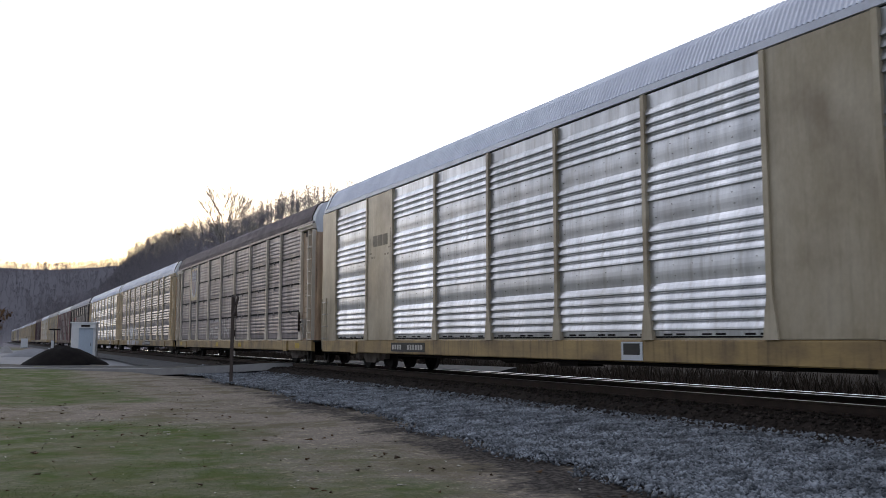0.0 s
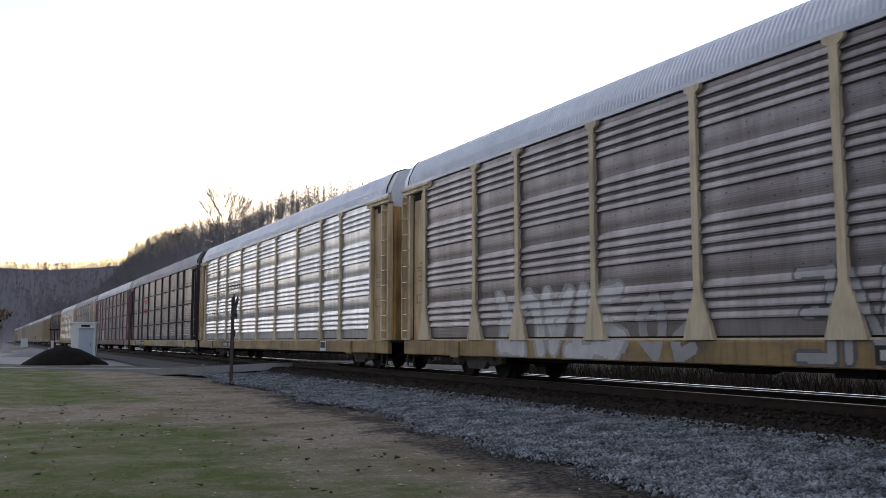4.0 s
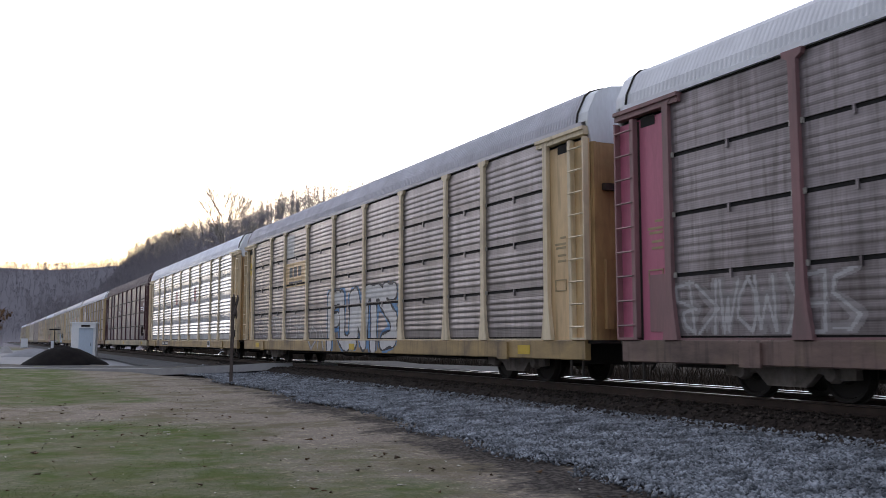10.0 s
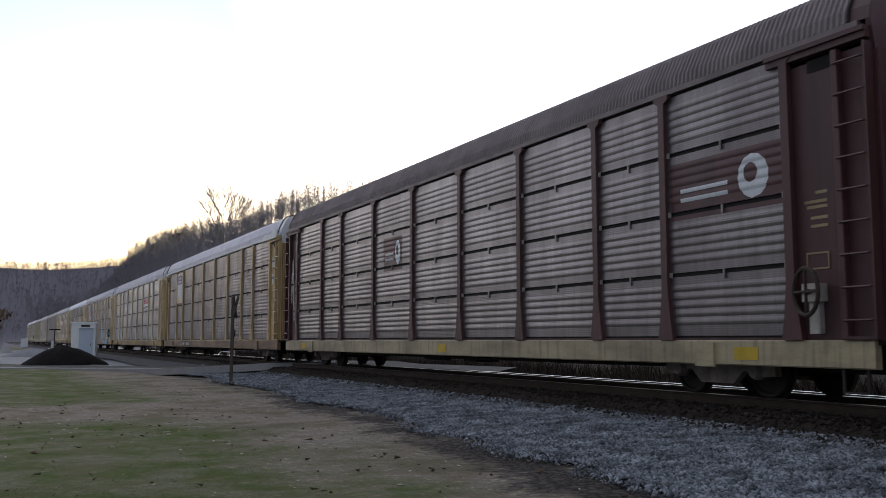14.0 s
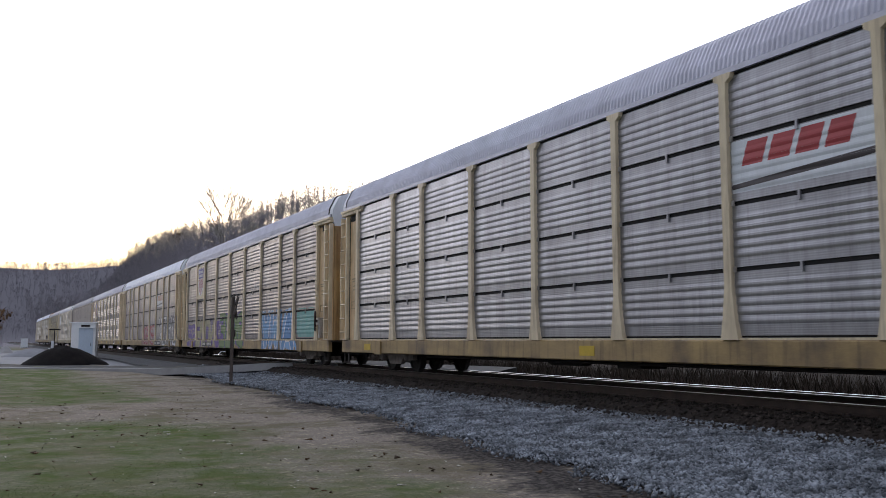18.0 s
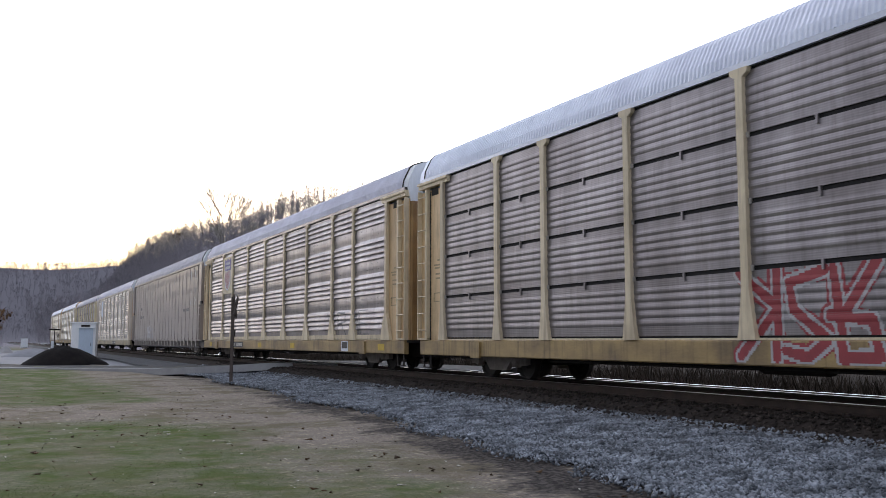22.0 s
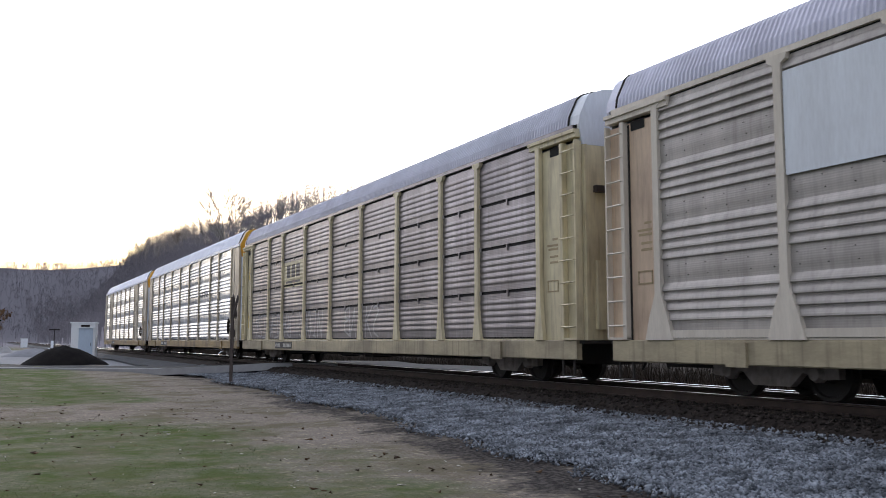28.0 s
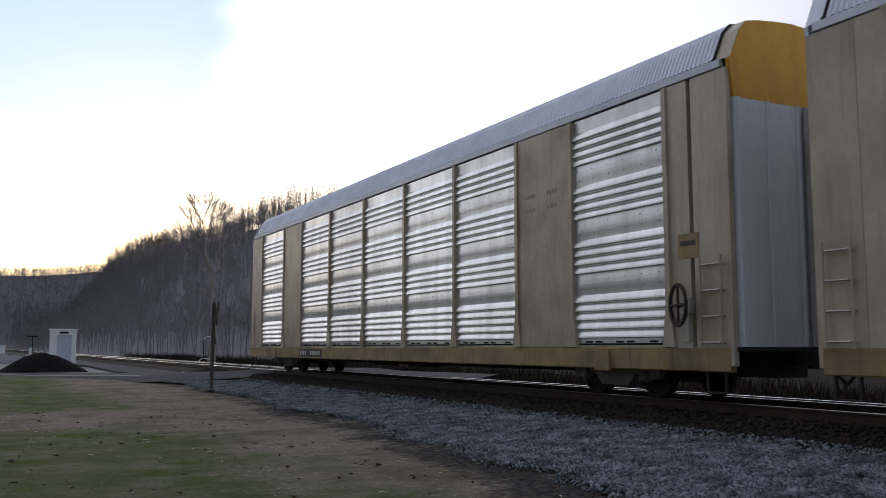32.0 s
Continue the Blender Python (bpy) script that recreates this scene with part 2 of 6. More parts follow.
SILLCREAM = paint("dirty_cream_sill_paint", (0.50, 0.43, 0.28), 0.5, 0.0, (0.28, 0.235, 0.16), 1.1, 0.75, (1, 0.6, 2), 0.1, 14, 0.05, 0.15,
                  (0.07, 0.055, 0.05), 0.8, 0.5, drip=(0.06, 0.045, 0.04), drip_amount=0.4)
SOOTSILL = paint("sooty_brown_sill_paint", (0.19, 0.125, 0.11), 0.55, 0.0, (0.05, 0.035, 0.032), 1.1, 0.8, (1, 0.6, 2), 0.1, 14, 0.05, 0.15,
                 (0.26, 0.20, 0.12), 0.9, 0.5, drip=(0.03, 0.022, 0.02), drip_amount=0.7)
MAROON = paint("dark_maroon_paint", (0.10, 0.04, 0.045), 0.5, 0.0, (0.05, 0.03, 0.035), 1.5, 0.7, STREAK, 0.1, 14, 0.05, 0.15)
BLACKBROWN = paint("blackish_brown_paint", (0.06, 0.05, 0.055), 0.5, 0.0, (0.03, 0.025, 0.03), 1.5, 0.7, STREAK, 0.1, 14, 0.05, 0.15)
RED = paint("faded_red_paint", (0.56, 0.16, 0.26), 0.5, 0.0, (0.36, 0.10, 0.16), 1.5, 0.6, STREAK, 0.1, 14, 0.05, 0.15)
FADEDRED = paint("sooty_faded_red_paint", (0.30, 0.15, 0.165), 0.55, 0.0, (0.17, 0.12, 0.12), 1.2, 0.9, STREAK, 0.1, 14, 0.15, 0.15)
ORANGE = paint("orange_paint", (0.80, 0.42, 0.03), 0.45, 0.0, (0.45, 0.2, 0.03), 1.5, 0.5, STREAK, 0.05, 14)
WHITE = paint("dirty_white_paint", (0.76, 0.81, 0.88), 0.5, 0.0, (0.62, 0.65, 0.70), 1.5, 0.6, STREAK, 0.05, 14)
ROOF = paint("galvanised_roof_steel", (0.80, 0.85, 0.98), 0.42, 0.2, (0.60, 0.64, 0.78), 1.2, 0.6, (1, 1, 1), 0.1, 14, 0.10, 0.1)
ROOFGREY = paint("dull_roof_steel", (0.50, 0.50, 0.57), 0.5, 0.2, (0.34, 0.34, 0.39), 1.2, 0.7, (1, 1, 1), 0.1, 14, 0.08, 0.1)
ROOFMID = paint("weathered_roof_steel", (0.56, 0.57, 0.68), 0.45, 0.2, (0.40, 0.40, 0.48), 1.2, 0.6, (1, 1, 1), 0.1, 14, 0.10, 0.1)
ROOFDARK = paint("sooty_roof_steel", (0.24, 0.20, 0.21), 0.6, 0.2, (0.13, 0.11, 0.12), 1.2, 0.7, (1, 1, 1), 0.1, 14, 0.08, 0.1)
ROOFWHITE = paint("white_roof_paint", (0.84, 0.87, 0.95), 0.5, 0.0, (0.2, 0.2, 0.25), 0.5, 0.4, (1, 1.2, 0.5), 0.1, 14, 0.05, 0.1)
DARK = paint("sooty_iron", (0.02, 0.017, 0.016), 0.75, 0.1, (0.035, 0.028, 0.022), 3, 0.6, (1, 1, 1), 0.2, 20)
FRAMEIRON = paint("dusty_truck_iron", (0.30, 0.26, 0.235), 0.75, 0.1, (0.12, 0.10, 0.085), 4, 0.7, (1, 1, 1), 0.2, 25)
RUST = paint("rusty_iron", (0.05, 0.034, 0.028), 0.75, 0.1, (0.03, 0.022, 0.02), 4, 0.7, (1, 1, 1), 0.2, 25)
# near-black colour paints in the shade inside slots, seams and openings
HOLE = paint("recess_shade_black", (0.015, 0.014, 0.015), 0.9)
RAIL = paint("polished_rail_steel", (0.92, 0.91, 0.90), 0.3, 1.0, (0.8, 0.78, 0.76), 2, 0.5, (1, 0.1, 1), 0.0)
RAILSIDE = paint("rusty_rail_web", (0.07, 0.045, 0.035), 0.8, 0.0, (0.04, 0.03, 0.025), 3, 0.7)
BLACK = paint("black_paint", (0.02, 0.02, 0.022), 0.5)
LETTER = paint("white_stencil_paint", (0.6, 0.6, 0.58), 0.6)
SIGNYELLOW = paint("bright_yellow_paint", (0.62, 0.43, 0.03), 0.5)
SIGNRED = paint("red_sign_paint", (0.42, 0.05, 0.06), 0.5, 0, (0.3, 0.05, 0.06), 2, 0.5)
SIGNBLUE = paint("violet_blue_sign_paint", (0.12, 0.10, 0.34), 0.5)
G_WHITE = paint("white_spray_paint", (0.68, 0.68, 0.70), 0.6, 0, (0.45, 0.45, 0.47), 3, 0.6)
G_FAINT = paint("thin_white_spray_paint", (0.45, 0.44, 0.46), 0.6, 0, (0.32, 0.31, 0.33), 3, 0.6)
G_WASH = paint("thin_pale_spray_wash", (0.30, 0.28, 0.29), 0.6, 0, (0.20, 0.185, 0.19), 3, 0.8)
G_BLACK = paint("black_spray_paint", (0.03, 0.03, 0.04), 0.6)
G_SMOKE = paint("thin_black_spray_paint", (0.10, 0.10, 0.115), 0.6, 0, (0.2, 0.2, 0.21), 3, 0.7)
G_BLUE = paint("blue_spray_paint", (0.07, 0.2, 0.45), 0.6, 0, (0.18, 0.36, 0.6), 3, 0.7)
G_SKY = paint("light_blue_spray_paint", (0.22, 0.42, 0.68), 0.6, 0, (0.12, 0.25, 0.5), 3, 0.7)
G_TEAL = paint("teal_spray_paint", (0.13, 0.38, 0.36), 0.6, 0, (0.27, 0.43, 0.42), 3, 0.8)
G_CREAM = paint("cream_spray_paint", (0.42, 0.385, 0.24), 0.6, 0, (0.28, 0.25, 0.19), 3, 0.8)
G_PURPLE = paint("purple_spray_paint", (0.13, 0.08, 0.3), 0.6, 0, (0.2, 0.15, 0.36), 3, 0.7)
G_LIME = paint("yellow_green_spray_paint", (0.20, 0.27, 0.13), 0.6, 0, (0.13, 0.2, 0.08), 3, 0.7)
G_GREEN = paint("green_spray_paint", (0.07, 0.2, 0.05), 0.6)
G_RED = paint("dark_red_spray_paint", (0.35, 0.05, 0.06), 0.6, 0, (0.22, 0.04, 0.05), 3, 0.7)


# ---- mesh tools ----
class Shape:
    """Collects faces of one mesh."""

    def __init__(self):
        self.v, self.f, self.m = [], [], []

    def quad(self, *pts, slot=0):
        i = len(self.v)
        self.v += pts
        self.f.append(tuple(range(i, i + len(pts))))
        self.m.append(slot)

    def box(self, x0, x1, y0, y1, z0, z1, slot=0, bevel=0.0):
        if bevel:
            b = bevel
            ring = [(x0 + b, y0), (x1 - b, y0), (x1, y0 + b), (x1, y1 - b), (x1 - b, y1), (x0 + b, y1), (x0, y1 - b), (x0, y0 + b)]
        else:
            ring = [(x0, y0), (x1, y0), (x1, y1), (x0, y1)]
        self.column(ring, z0, z1, slot)
        return self

    def column(self, ring, z0, z1, slot=0):
        n, i = len(ring), len(self.v)
        self.v += [(x, y, z0) for x, y in ring] + [(x, y, z1) for x, y in ring]
        for k in range(n):
            j = (k + 1) % n
            self.f.append((i + k, i + j, i + n + j, i + n + k))
        self.f += [tuple(i + k for k in reversed(range(n))), tuple(i + n + k for k in range(n))]
        self.m += [slot] * (n + 2)
        return self

    def sweep(self, ring, y0, y1, slot=0, caps=True):
        """A closed ring of (x, z) drawn along y."""
        n, i = len(ring), len(self.v)
        self.v += [(x, y0, z) for x, z in ring] + [(x, y1, z) for x, z in ring]
        for k in range(n):
            j = (k + 1) % n
            self.f.append((i + k, i + n + k, i + n + j, i + j))
            self.m.append(slot)
        if caps:
            self.f += [tuple(i + k for k in range(n)), tuple(i + n + k for k in reversed(range(n)))]
            self.m += [slot] * 2
        return self

    def rod(self, a, b, r, sides=6, slot=0, r2=None):
        a, b = Vector(a), Vector(b)
        r2 = r if r2 is None else r2
        d = (b - a).normalized()
        u = d.orthogonal().normalized()
        w = d.cross(u)
        i = len(self.v)
        for p, q in ((a, r), (b, r2)):
            for k in range(sides):
                c, s = math.cos(2 * math.pi * k / sides), math.sin(2 * math.pi * k / sides)
                self.v.append(tuple(p + u * (q * c) + w * (q * s)))
        for k in range(sides):
            j = (k + 1) % sides
            self.f.append((i + k, i + j, i + sides + j, i + sides + k))
        self.f += [tuple(i + k for k in reversed(range(sides))), tuple(i + sides + k for k in range(sides))]
        self.m += [slot] * (sides + 2)
        return self

    def lathe(self, centre, profile, sides=20, slot=0):
        """A wheel-like solid round the x axis: profile of (x, radius)."""
        cx, cy, cz = centre
        i, n = len(self.v), len(profile)
        for k in range(sides):
            c, s = math.cos(2 * math.pi * k / sides), math.sin(2 * math.pi * k / sides)
            self.v += [(cx + x, cy + r * c, cz + r * s) for x, r in profile]
        for k in range(sides):
            j = (k + 1) % sides
            for q in range(n - 1):
                self.f.append((i + k * n + q, i + k * n + q + 1, i + j * n + q + 1, i + j * n + q))
                self.m.append(slot)
        return self

    def mesh(self, name, *mats):
        me = bpy.data.meshes.new(name)
        me.from_pydata([tuple(p) for p in self.v], [], self.f)
        for m in mats:
            me.materials.append(m)
        if len(mats) > 1:
            me.polygons.foreach_set("material_index", self.m)
        me.update()
        return me


def part(name, shape, material, parent, label=""):
    """Links a shape (or a ready mesh) as one mesh object under a thing or a part."""
    mats = material if isinstance(material, (list, tuple)) else [material]
    me = shape if isinstance(shape, bpy.types.Mesh) else shape.mesh(name, *mats)
    ob = new(name, me)
    if parent:
        ob.parent = parent
    if label:
        ob["label"] = label
    return ob


STORE = {}


def stored(key, make, *mats):
    """One mesh for all alike parts."""
    k = (key, tuple(m.name for m in mats))
    if k not in STORE:
        STORE[k] = make().mesh(str(key[0] if isinstance(key, tuple) else key), *mats)
    return STORE[k]


# ---- ground and tracks ----
TRACK_X, TRACK_Z, SECOND_X, SECOND_Z = 12.16, 0.14, 16.46, -0.12
RNG = np.random.default_rng(7)


def smooth(a, b, v):
    t = np.clip((v - a) / (b - a), 0, 1)
    return t * t * (3 - 2 * t)


def lumps(x, y, size, seed=0):
    """Soft hills and dips between -1 and 1."""
    x, y = np.asarray(x) / size + seed * 1.7, np.asarray(y) / size - seed * 2.3
    return (np.sin(x * 1.3 + 1.1 * np.sin(y * 0.9)) * np.sin(y * 1.1 + 0.7 * np.sin(x * 1.7))
            + 0.5 * np.sin(x * 2.9 + 2 + y * 0.6) * np.sin(y * 2.3 + 1.3 - x * 0.8)) / 1.5


def ground_z(x, y):
    x, y = np.asarray(x, float), np.asarray(y, float)
    z = -0.62 + 0.02 * lumps(x, y, 1.3) + 0.03 * lumps(x, y, 4.0, 3)
    z = z + 0.24 * smooth(38, 56, y + 1.2 * x) * (1 - smooth(6, 9, x))       # yard beyond the crossing
    z = np.where(x > 5.8, z * (1 - smooth(5.8, 7.5, x)) - 0.57 * smooth(5.8, 7.5, x), z)
    z = z + 0.02 * smooth(7.0, 10.6, x)
    z = z - 0.35 * smooth(19.5, 24, x) + 0.02
    side = smooth(150, 400, y) * (61 + 18 * smooth(420, 900, y) + 4 * lumps(x, y, 90, 2)) * smooth(24, 135, x) ** 1.1
    far = (77.5 + 4 * lumps(x, y, 130, 5) + 9 * smooth(20, 170, x)) * smooth(620, 1080, y + 0.25 * np.abs(x))
    west = 45 * smooth(260, 600, -x)
    south = 40 * smooth(500, 900, -y)
    return z + np.maximum(np.maximum(side, far), np.maximum(west, south))


def steps(stops):
    """Grid lines: (from, to, step), ..."""
    out = []
    for a, b, s in stops:
        out += list(np.arange(a, b - 1e-6, s))
    return np.array(out + [stops[-1][1]])


def sheet(name, xs, ys, zf, mats, lift=0.0):
    X, Y = np.meshgrid(xs, ys)
    Z = zf(X, Y) + lift
    co = np.stack([X.ravel(), Y.ravel(), Z.ravel()], 1)
    nx, ny = len(xs), len(ys)
    i = (np.arange(ny - 1)[:, None] * nx + np.arange(nx - 1)[None, :]).ravel()
    f = np.stack([i, i + 1, i + nx + 1, i + nx], 1)
    me = bpy.data.meshes.new(name)
    me.from_pydata(co.tolist(), [], f.tolist())
    for m in mats:
        me.materials.append(m)
    me.polygons.foreach_set("use_smooth", [True] * len(f))
    return new(name, me)


def soil_material():
    """Bare earth with worn lawn patches, cinders beside the ballast, and leaf-covered woodland, tinted for haze,
    further off.
    """
    m = bpy.data.materials.new("earth_and_worn_lawn")
    m.use_nodes = True
    n, l = m.node_tree.nodes, m.node_tree.links
    b = n["Principled BSDF"]
    tc, sep = n.new("ShaderNodeTexCoord"), n.new("ShaderNodeSeparateXYZ")
    l.new(tc.outputs["Object"], sep.inputs[0])

    def tex(scale, detail=6, stretch=None):
        t = n.new("ShaderNodeTexNoise")
        t.inputs["Scale"].default_value, t.inputs["Detail"].default_value = scale, detail
        t.inputs["Roughness"].default_value = 0.65
        if stretch:
            mp = n.new("ShaderNodeMapping")
            mp.inputs["Scale"].default_value = stretch
            l.new(tc.outputs["Object"], mp.inputs["Vector"])
            l.new(mp.outputs["Vector"], t.inputs["Vector"])
        else:
            l.new(tc.outputs["Object"], t.inputs["Vector"])
        return t.outputs["Fac"]

    def math_(op, a, c=None, d=None):
        q = n.new("ShaderNodeMath")
        q.operation = op
        for k, v in enumerate((a, c, d)):
            if v is None:
                continue
            if isinstance(v, (int, float)):
                q.inputs[k].default_value = v
            else:
                l.new(v, q.inputs[k])
        return q.outputs[0]

    def ramp(v, a, c):
        q = n.new("ShaderNodeMapRange")
        q.interpolation_type = "SMOOTHSTEP"
        q.inputs["From Min"].default_value, q.inputs["From Max"].default_value = a, c
        l.new(v, q.inputs["Value"])
        return q.outputs["Result"]

    def mix(f, a, c):
        q = n.new("ShaderNodeMix")
        q.data_type = "RGBA"
        l.new(f, q.inputs[0])
        for k, v in ((6, a), (7, c)):
            if isinstance(v, tuple):
                q.inputs[k].default_value = (*v, 1)
            else:
                l.new(v, q.inputs[k])
        return q.outputs[2]

    earth = mix(tex(1.6, 8), (0.19, 0.166, 0.145), (0.345, 0.31, 0.275))
    earth = mix(ramp(tex(28, 4), 0.48, 0.7), earth, (0.15, 0.12, 0.09))
    earth = mix(ramp(tex(11, 5), 0.52, 0.68), earth, (0.46, 0.40, 0.31))
    earth = mix(math_("MULTIPLY", ramp(tex(0.7, 8), 0.44, 0.64), 0.8), earth, (0.15, 0.13, 0.085))
    grass = mix(tex(6, 6), (0.058, 0.10, 0.026), (0.105, 0.15, 0.045))
    grass = mix(math_("MULTIPLY", ramp(tex(2.2, 7), 0.5, 0.70), 0.75), grass, (0.18, 0.165, 0.09))
    grass = mix(ramp(tex(45, 3), 0.5, 0.68), grass, (0.06, 0.085, 0.02))
    # lawn lies to the west of the trodden strip, in two tongues
    edge = math_("ADD", math_("MULTIPLY", tex(0.33, 5), 7.5), math_("MULTIPLY", tex(1.8, 4), 1.8))
    west = ramp(math_("SUBTRACT", edge, math_("ADD", sep.outputs["X"], 0.5)), -1.6, 1.6)
    path = ramp(math_("ABSOLUTE", math_("SUBTRACT", math_("ADD", sep.outputs["Y"], math_("MULTIPLY", tex(0.5, 3), 4)), 25.0)), 1.5, 4.0)
    lawn = math_("MULTIPLY", math_("MULTIPLY", west, path), math_("ADD", 0.5, math_("MULTIPLY", ramp(tex(1.1, 8), 0.38, 0.58), 0.5)))
    col = mix(math_("MULTIPLY", lawn, math_("ADD", 0.5, math_("MULTIPLY", ramp(tex(0.9, 7), 0.32, 0.6), 0.5))), earth, grass)
    strip = math_("MINIMUM", math_("ADD", math_("MULTIPLY", sep.outputs["Y"], 0.105), 5.3), math_("ADD", math_("MULTIPLY", sep.outputs["Y"], 0.033), 6.55))
    near_ballast = math_("MULTIPLY", math_("ABSOLUTE", math_("SUBTRACT", sep.outputs["X"], strip)), 0.75)
    cin = math_("ADD", near_ballast, math_("MULTIPLY", tex(0.75, 9), 2.3))
    cin = math_("ADD", cin, math_("MULTIPLY", tex(6, 8), 1.1))
    cin = math_("SUBTRACT", cin, 0.3)
    cin = math_("ADD", cin, math_("SUBTRACT", math_("MULTIPLY", ramp(sep.outputs["Y"], 14, 34), 0.25), math_("MULTIPLY", math_("SUBTRACT", 1.0, ramp(sep.outputs["Y"], 9, 15)), 0.22)))
    cinder = math_("SUBTRACT", 1.0, ramp(cin, 1.35, 2.0))
    soot = mix(ramp(tex(14, 8), 0.42, 0.62), (0.034, 0.031, 0.033), (0.115, 0.105, 0.10))
    col = mix(math_("MULTIPLY", cinder, 0.94), col, soot)
    # the cool pale grey paints haze into the colour of the wooded slopes
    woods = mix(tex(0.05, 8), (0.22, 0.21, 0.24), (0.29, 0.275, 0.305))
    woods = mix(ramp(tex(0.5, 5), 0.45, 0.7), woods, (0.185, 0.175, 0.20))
    # far slope darkened in colour to match its backlit, self-shaded trees
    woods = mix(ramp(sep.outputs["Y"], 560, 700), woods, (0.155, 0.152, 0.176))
    off = math_("MAXIMUM", ramp(sep.outputs["X"], 14, 18), ramp(sep.outputs["Y"], 150, 260))
    off = math_("MAXIMUM", off, ramp(math_("MULTIPLY", sep.outputs["X"], -1), 60, 120))
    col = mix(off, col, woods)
    # ground beyond the tracks gets a near-black colour
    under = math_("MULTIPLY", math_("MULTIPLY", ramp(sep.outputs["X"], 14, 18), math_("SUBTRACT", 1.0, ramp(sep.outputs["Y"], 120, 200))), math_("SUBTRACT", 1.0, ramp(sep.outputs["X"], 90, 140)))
    dark_ground = mix(tex(0.8, 6), (0.018, 0.016, 0.014), (0.06, 0.05, 0.042))
    col = mix(under, col, dark_ground)
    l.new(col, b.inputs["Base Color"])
    b.inputs["Roughness"].default_value, b.inputs["Specular IOR Level"].default_value = 1.0, 0.04
    bump = n.new("ShaderNodeBump")
    bump.inputs["Strength"].default_value, bump.inputs["Distance"].default_value = 0.9, 0.05
    l.new(tex(16, 9), bump.inputs["Height"])
    l.new(bump.outputs["Normal"], b.inputs["Normal"])
    return m


SOIL = soil_material()
STONE = paint("grey_ballast_stone", (0.10, 0.105, 0.115), 0.95, 0, (0.055, 0.058, 0.065), 3, 0.8, (1, 1, 1), 0.6, 25, 0.0, 0.3)
DARKSTONE = paint("dark_ballast_stone", (0.036, 0.029, 0.026), 0.9, 0, (0.02, 0.017, 0.016), 3, 0.8, (1, 1, 1), 0.6, 25, 0.0, 0.3)
GRAVEL = paint("pale_gravel", (0.27, 0.28, 0.31), 0.9, 0, (0.19, 0.195, 0.21), 0.6, 0.8, (1, 1, 1), 0.4, 15, 0.0, 0.2)
ASPHALT = paint("worn_asphalt", (0.06, 0.06, 0.063), 0.85, 0, (0.10, 0.10, 0.10), 1.0, 0.6, (1, 1, 1), 0.3, 40)
CONCRETE = paint("worn_concrete", (0.36, 0.36, 0.37), 0.95, 0, (0.27, 0.27, 0.28), 1.5, 0.7, (1, 1, 1), 0.2, 30)
TIE = paint("creosoted_wood", (0.05, 0.04, 0.034), 0.9, 0, (0.09, 0.075, 0.06), 4, 0.6, (6, 1, 1), 0.4, 25)

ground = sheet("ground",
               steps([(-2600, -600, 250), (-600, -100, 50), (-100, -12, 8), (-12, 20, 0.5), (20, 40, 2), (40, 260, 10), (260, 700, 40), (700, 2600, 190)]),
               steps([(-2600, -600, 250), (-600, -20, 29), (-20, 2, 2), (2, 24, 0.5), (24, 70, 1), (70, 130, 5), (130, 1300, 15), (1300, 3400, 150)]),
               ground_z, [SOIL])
tagged(ground, "trodden brown earth with worn green lawn patches and wooded hills", "ground", kind="structure")


def bed_z(x, y):
    """Ballast: a long low shoulder up to the track, level between the tracks, then down."""
    x, y = np.asarray(x, float), np.asarray(y, float)
    z = -0.56 + 0.23 * smooth(5.6, 10.4, x) ** 0.85 + 0.28 * smooth(10.1, 10.9, x)
    z = z - 0.26 * smooth(13.9, 14.8, x) - 0.5 * smooth(18.6, 20.6, x)
    return z + 0.012 * lumps(x, y, 0.5, 1)


def bed_foot(y):
    """The wandering foot of the ballast shoulder."""
    return np.minimum(np.minimum(5.72 + 0.105 * np.asarray(y), 7.0 + 0.033 * np.asarray(y)), 8.3) + 0.3 * lumps(7.0, y, 1.7, 4) + 0.16 * lumps(3.0, y, 0.5, 6)


bed_x = steps([(7.1, 11.1, 0.25), (11.1, 19.0, 0.5), (19.0, 20.5, 0.5)])
bed_y = steps([(-560, 0, 20), (0, 60, 0.5), (60, 700, 8)])


bed = sheet("ballast_bed", bed_x, bed_y, bed_z, [STONE, DARKSTONE])
# the foot of the shoulder wanders a little, the ground by the ties is darker
for v in bed.data.vertices:
    k = max(0.0, 1 - (v.co.x - 7.1) / 1.5)
    v.co.x += k * (float(bed_foot(v.co.y)) - 7.1)
    v.co.z = float(bed_z(v.co.x, v.co.y)) - 0.04 * (k > 0.99)
for p in bed.data.polygons:
    p.material_index = 1 if p.center.x > 10.3 else 0
tagged(bed, "grey crushed-stone ballast, darker beside the ties", "ballast", kind="structure")


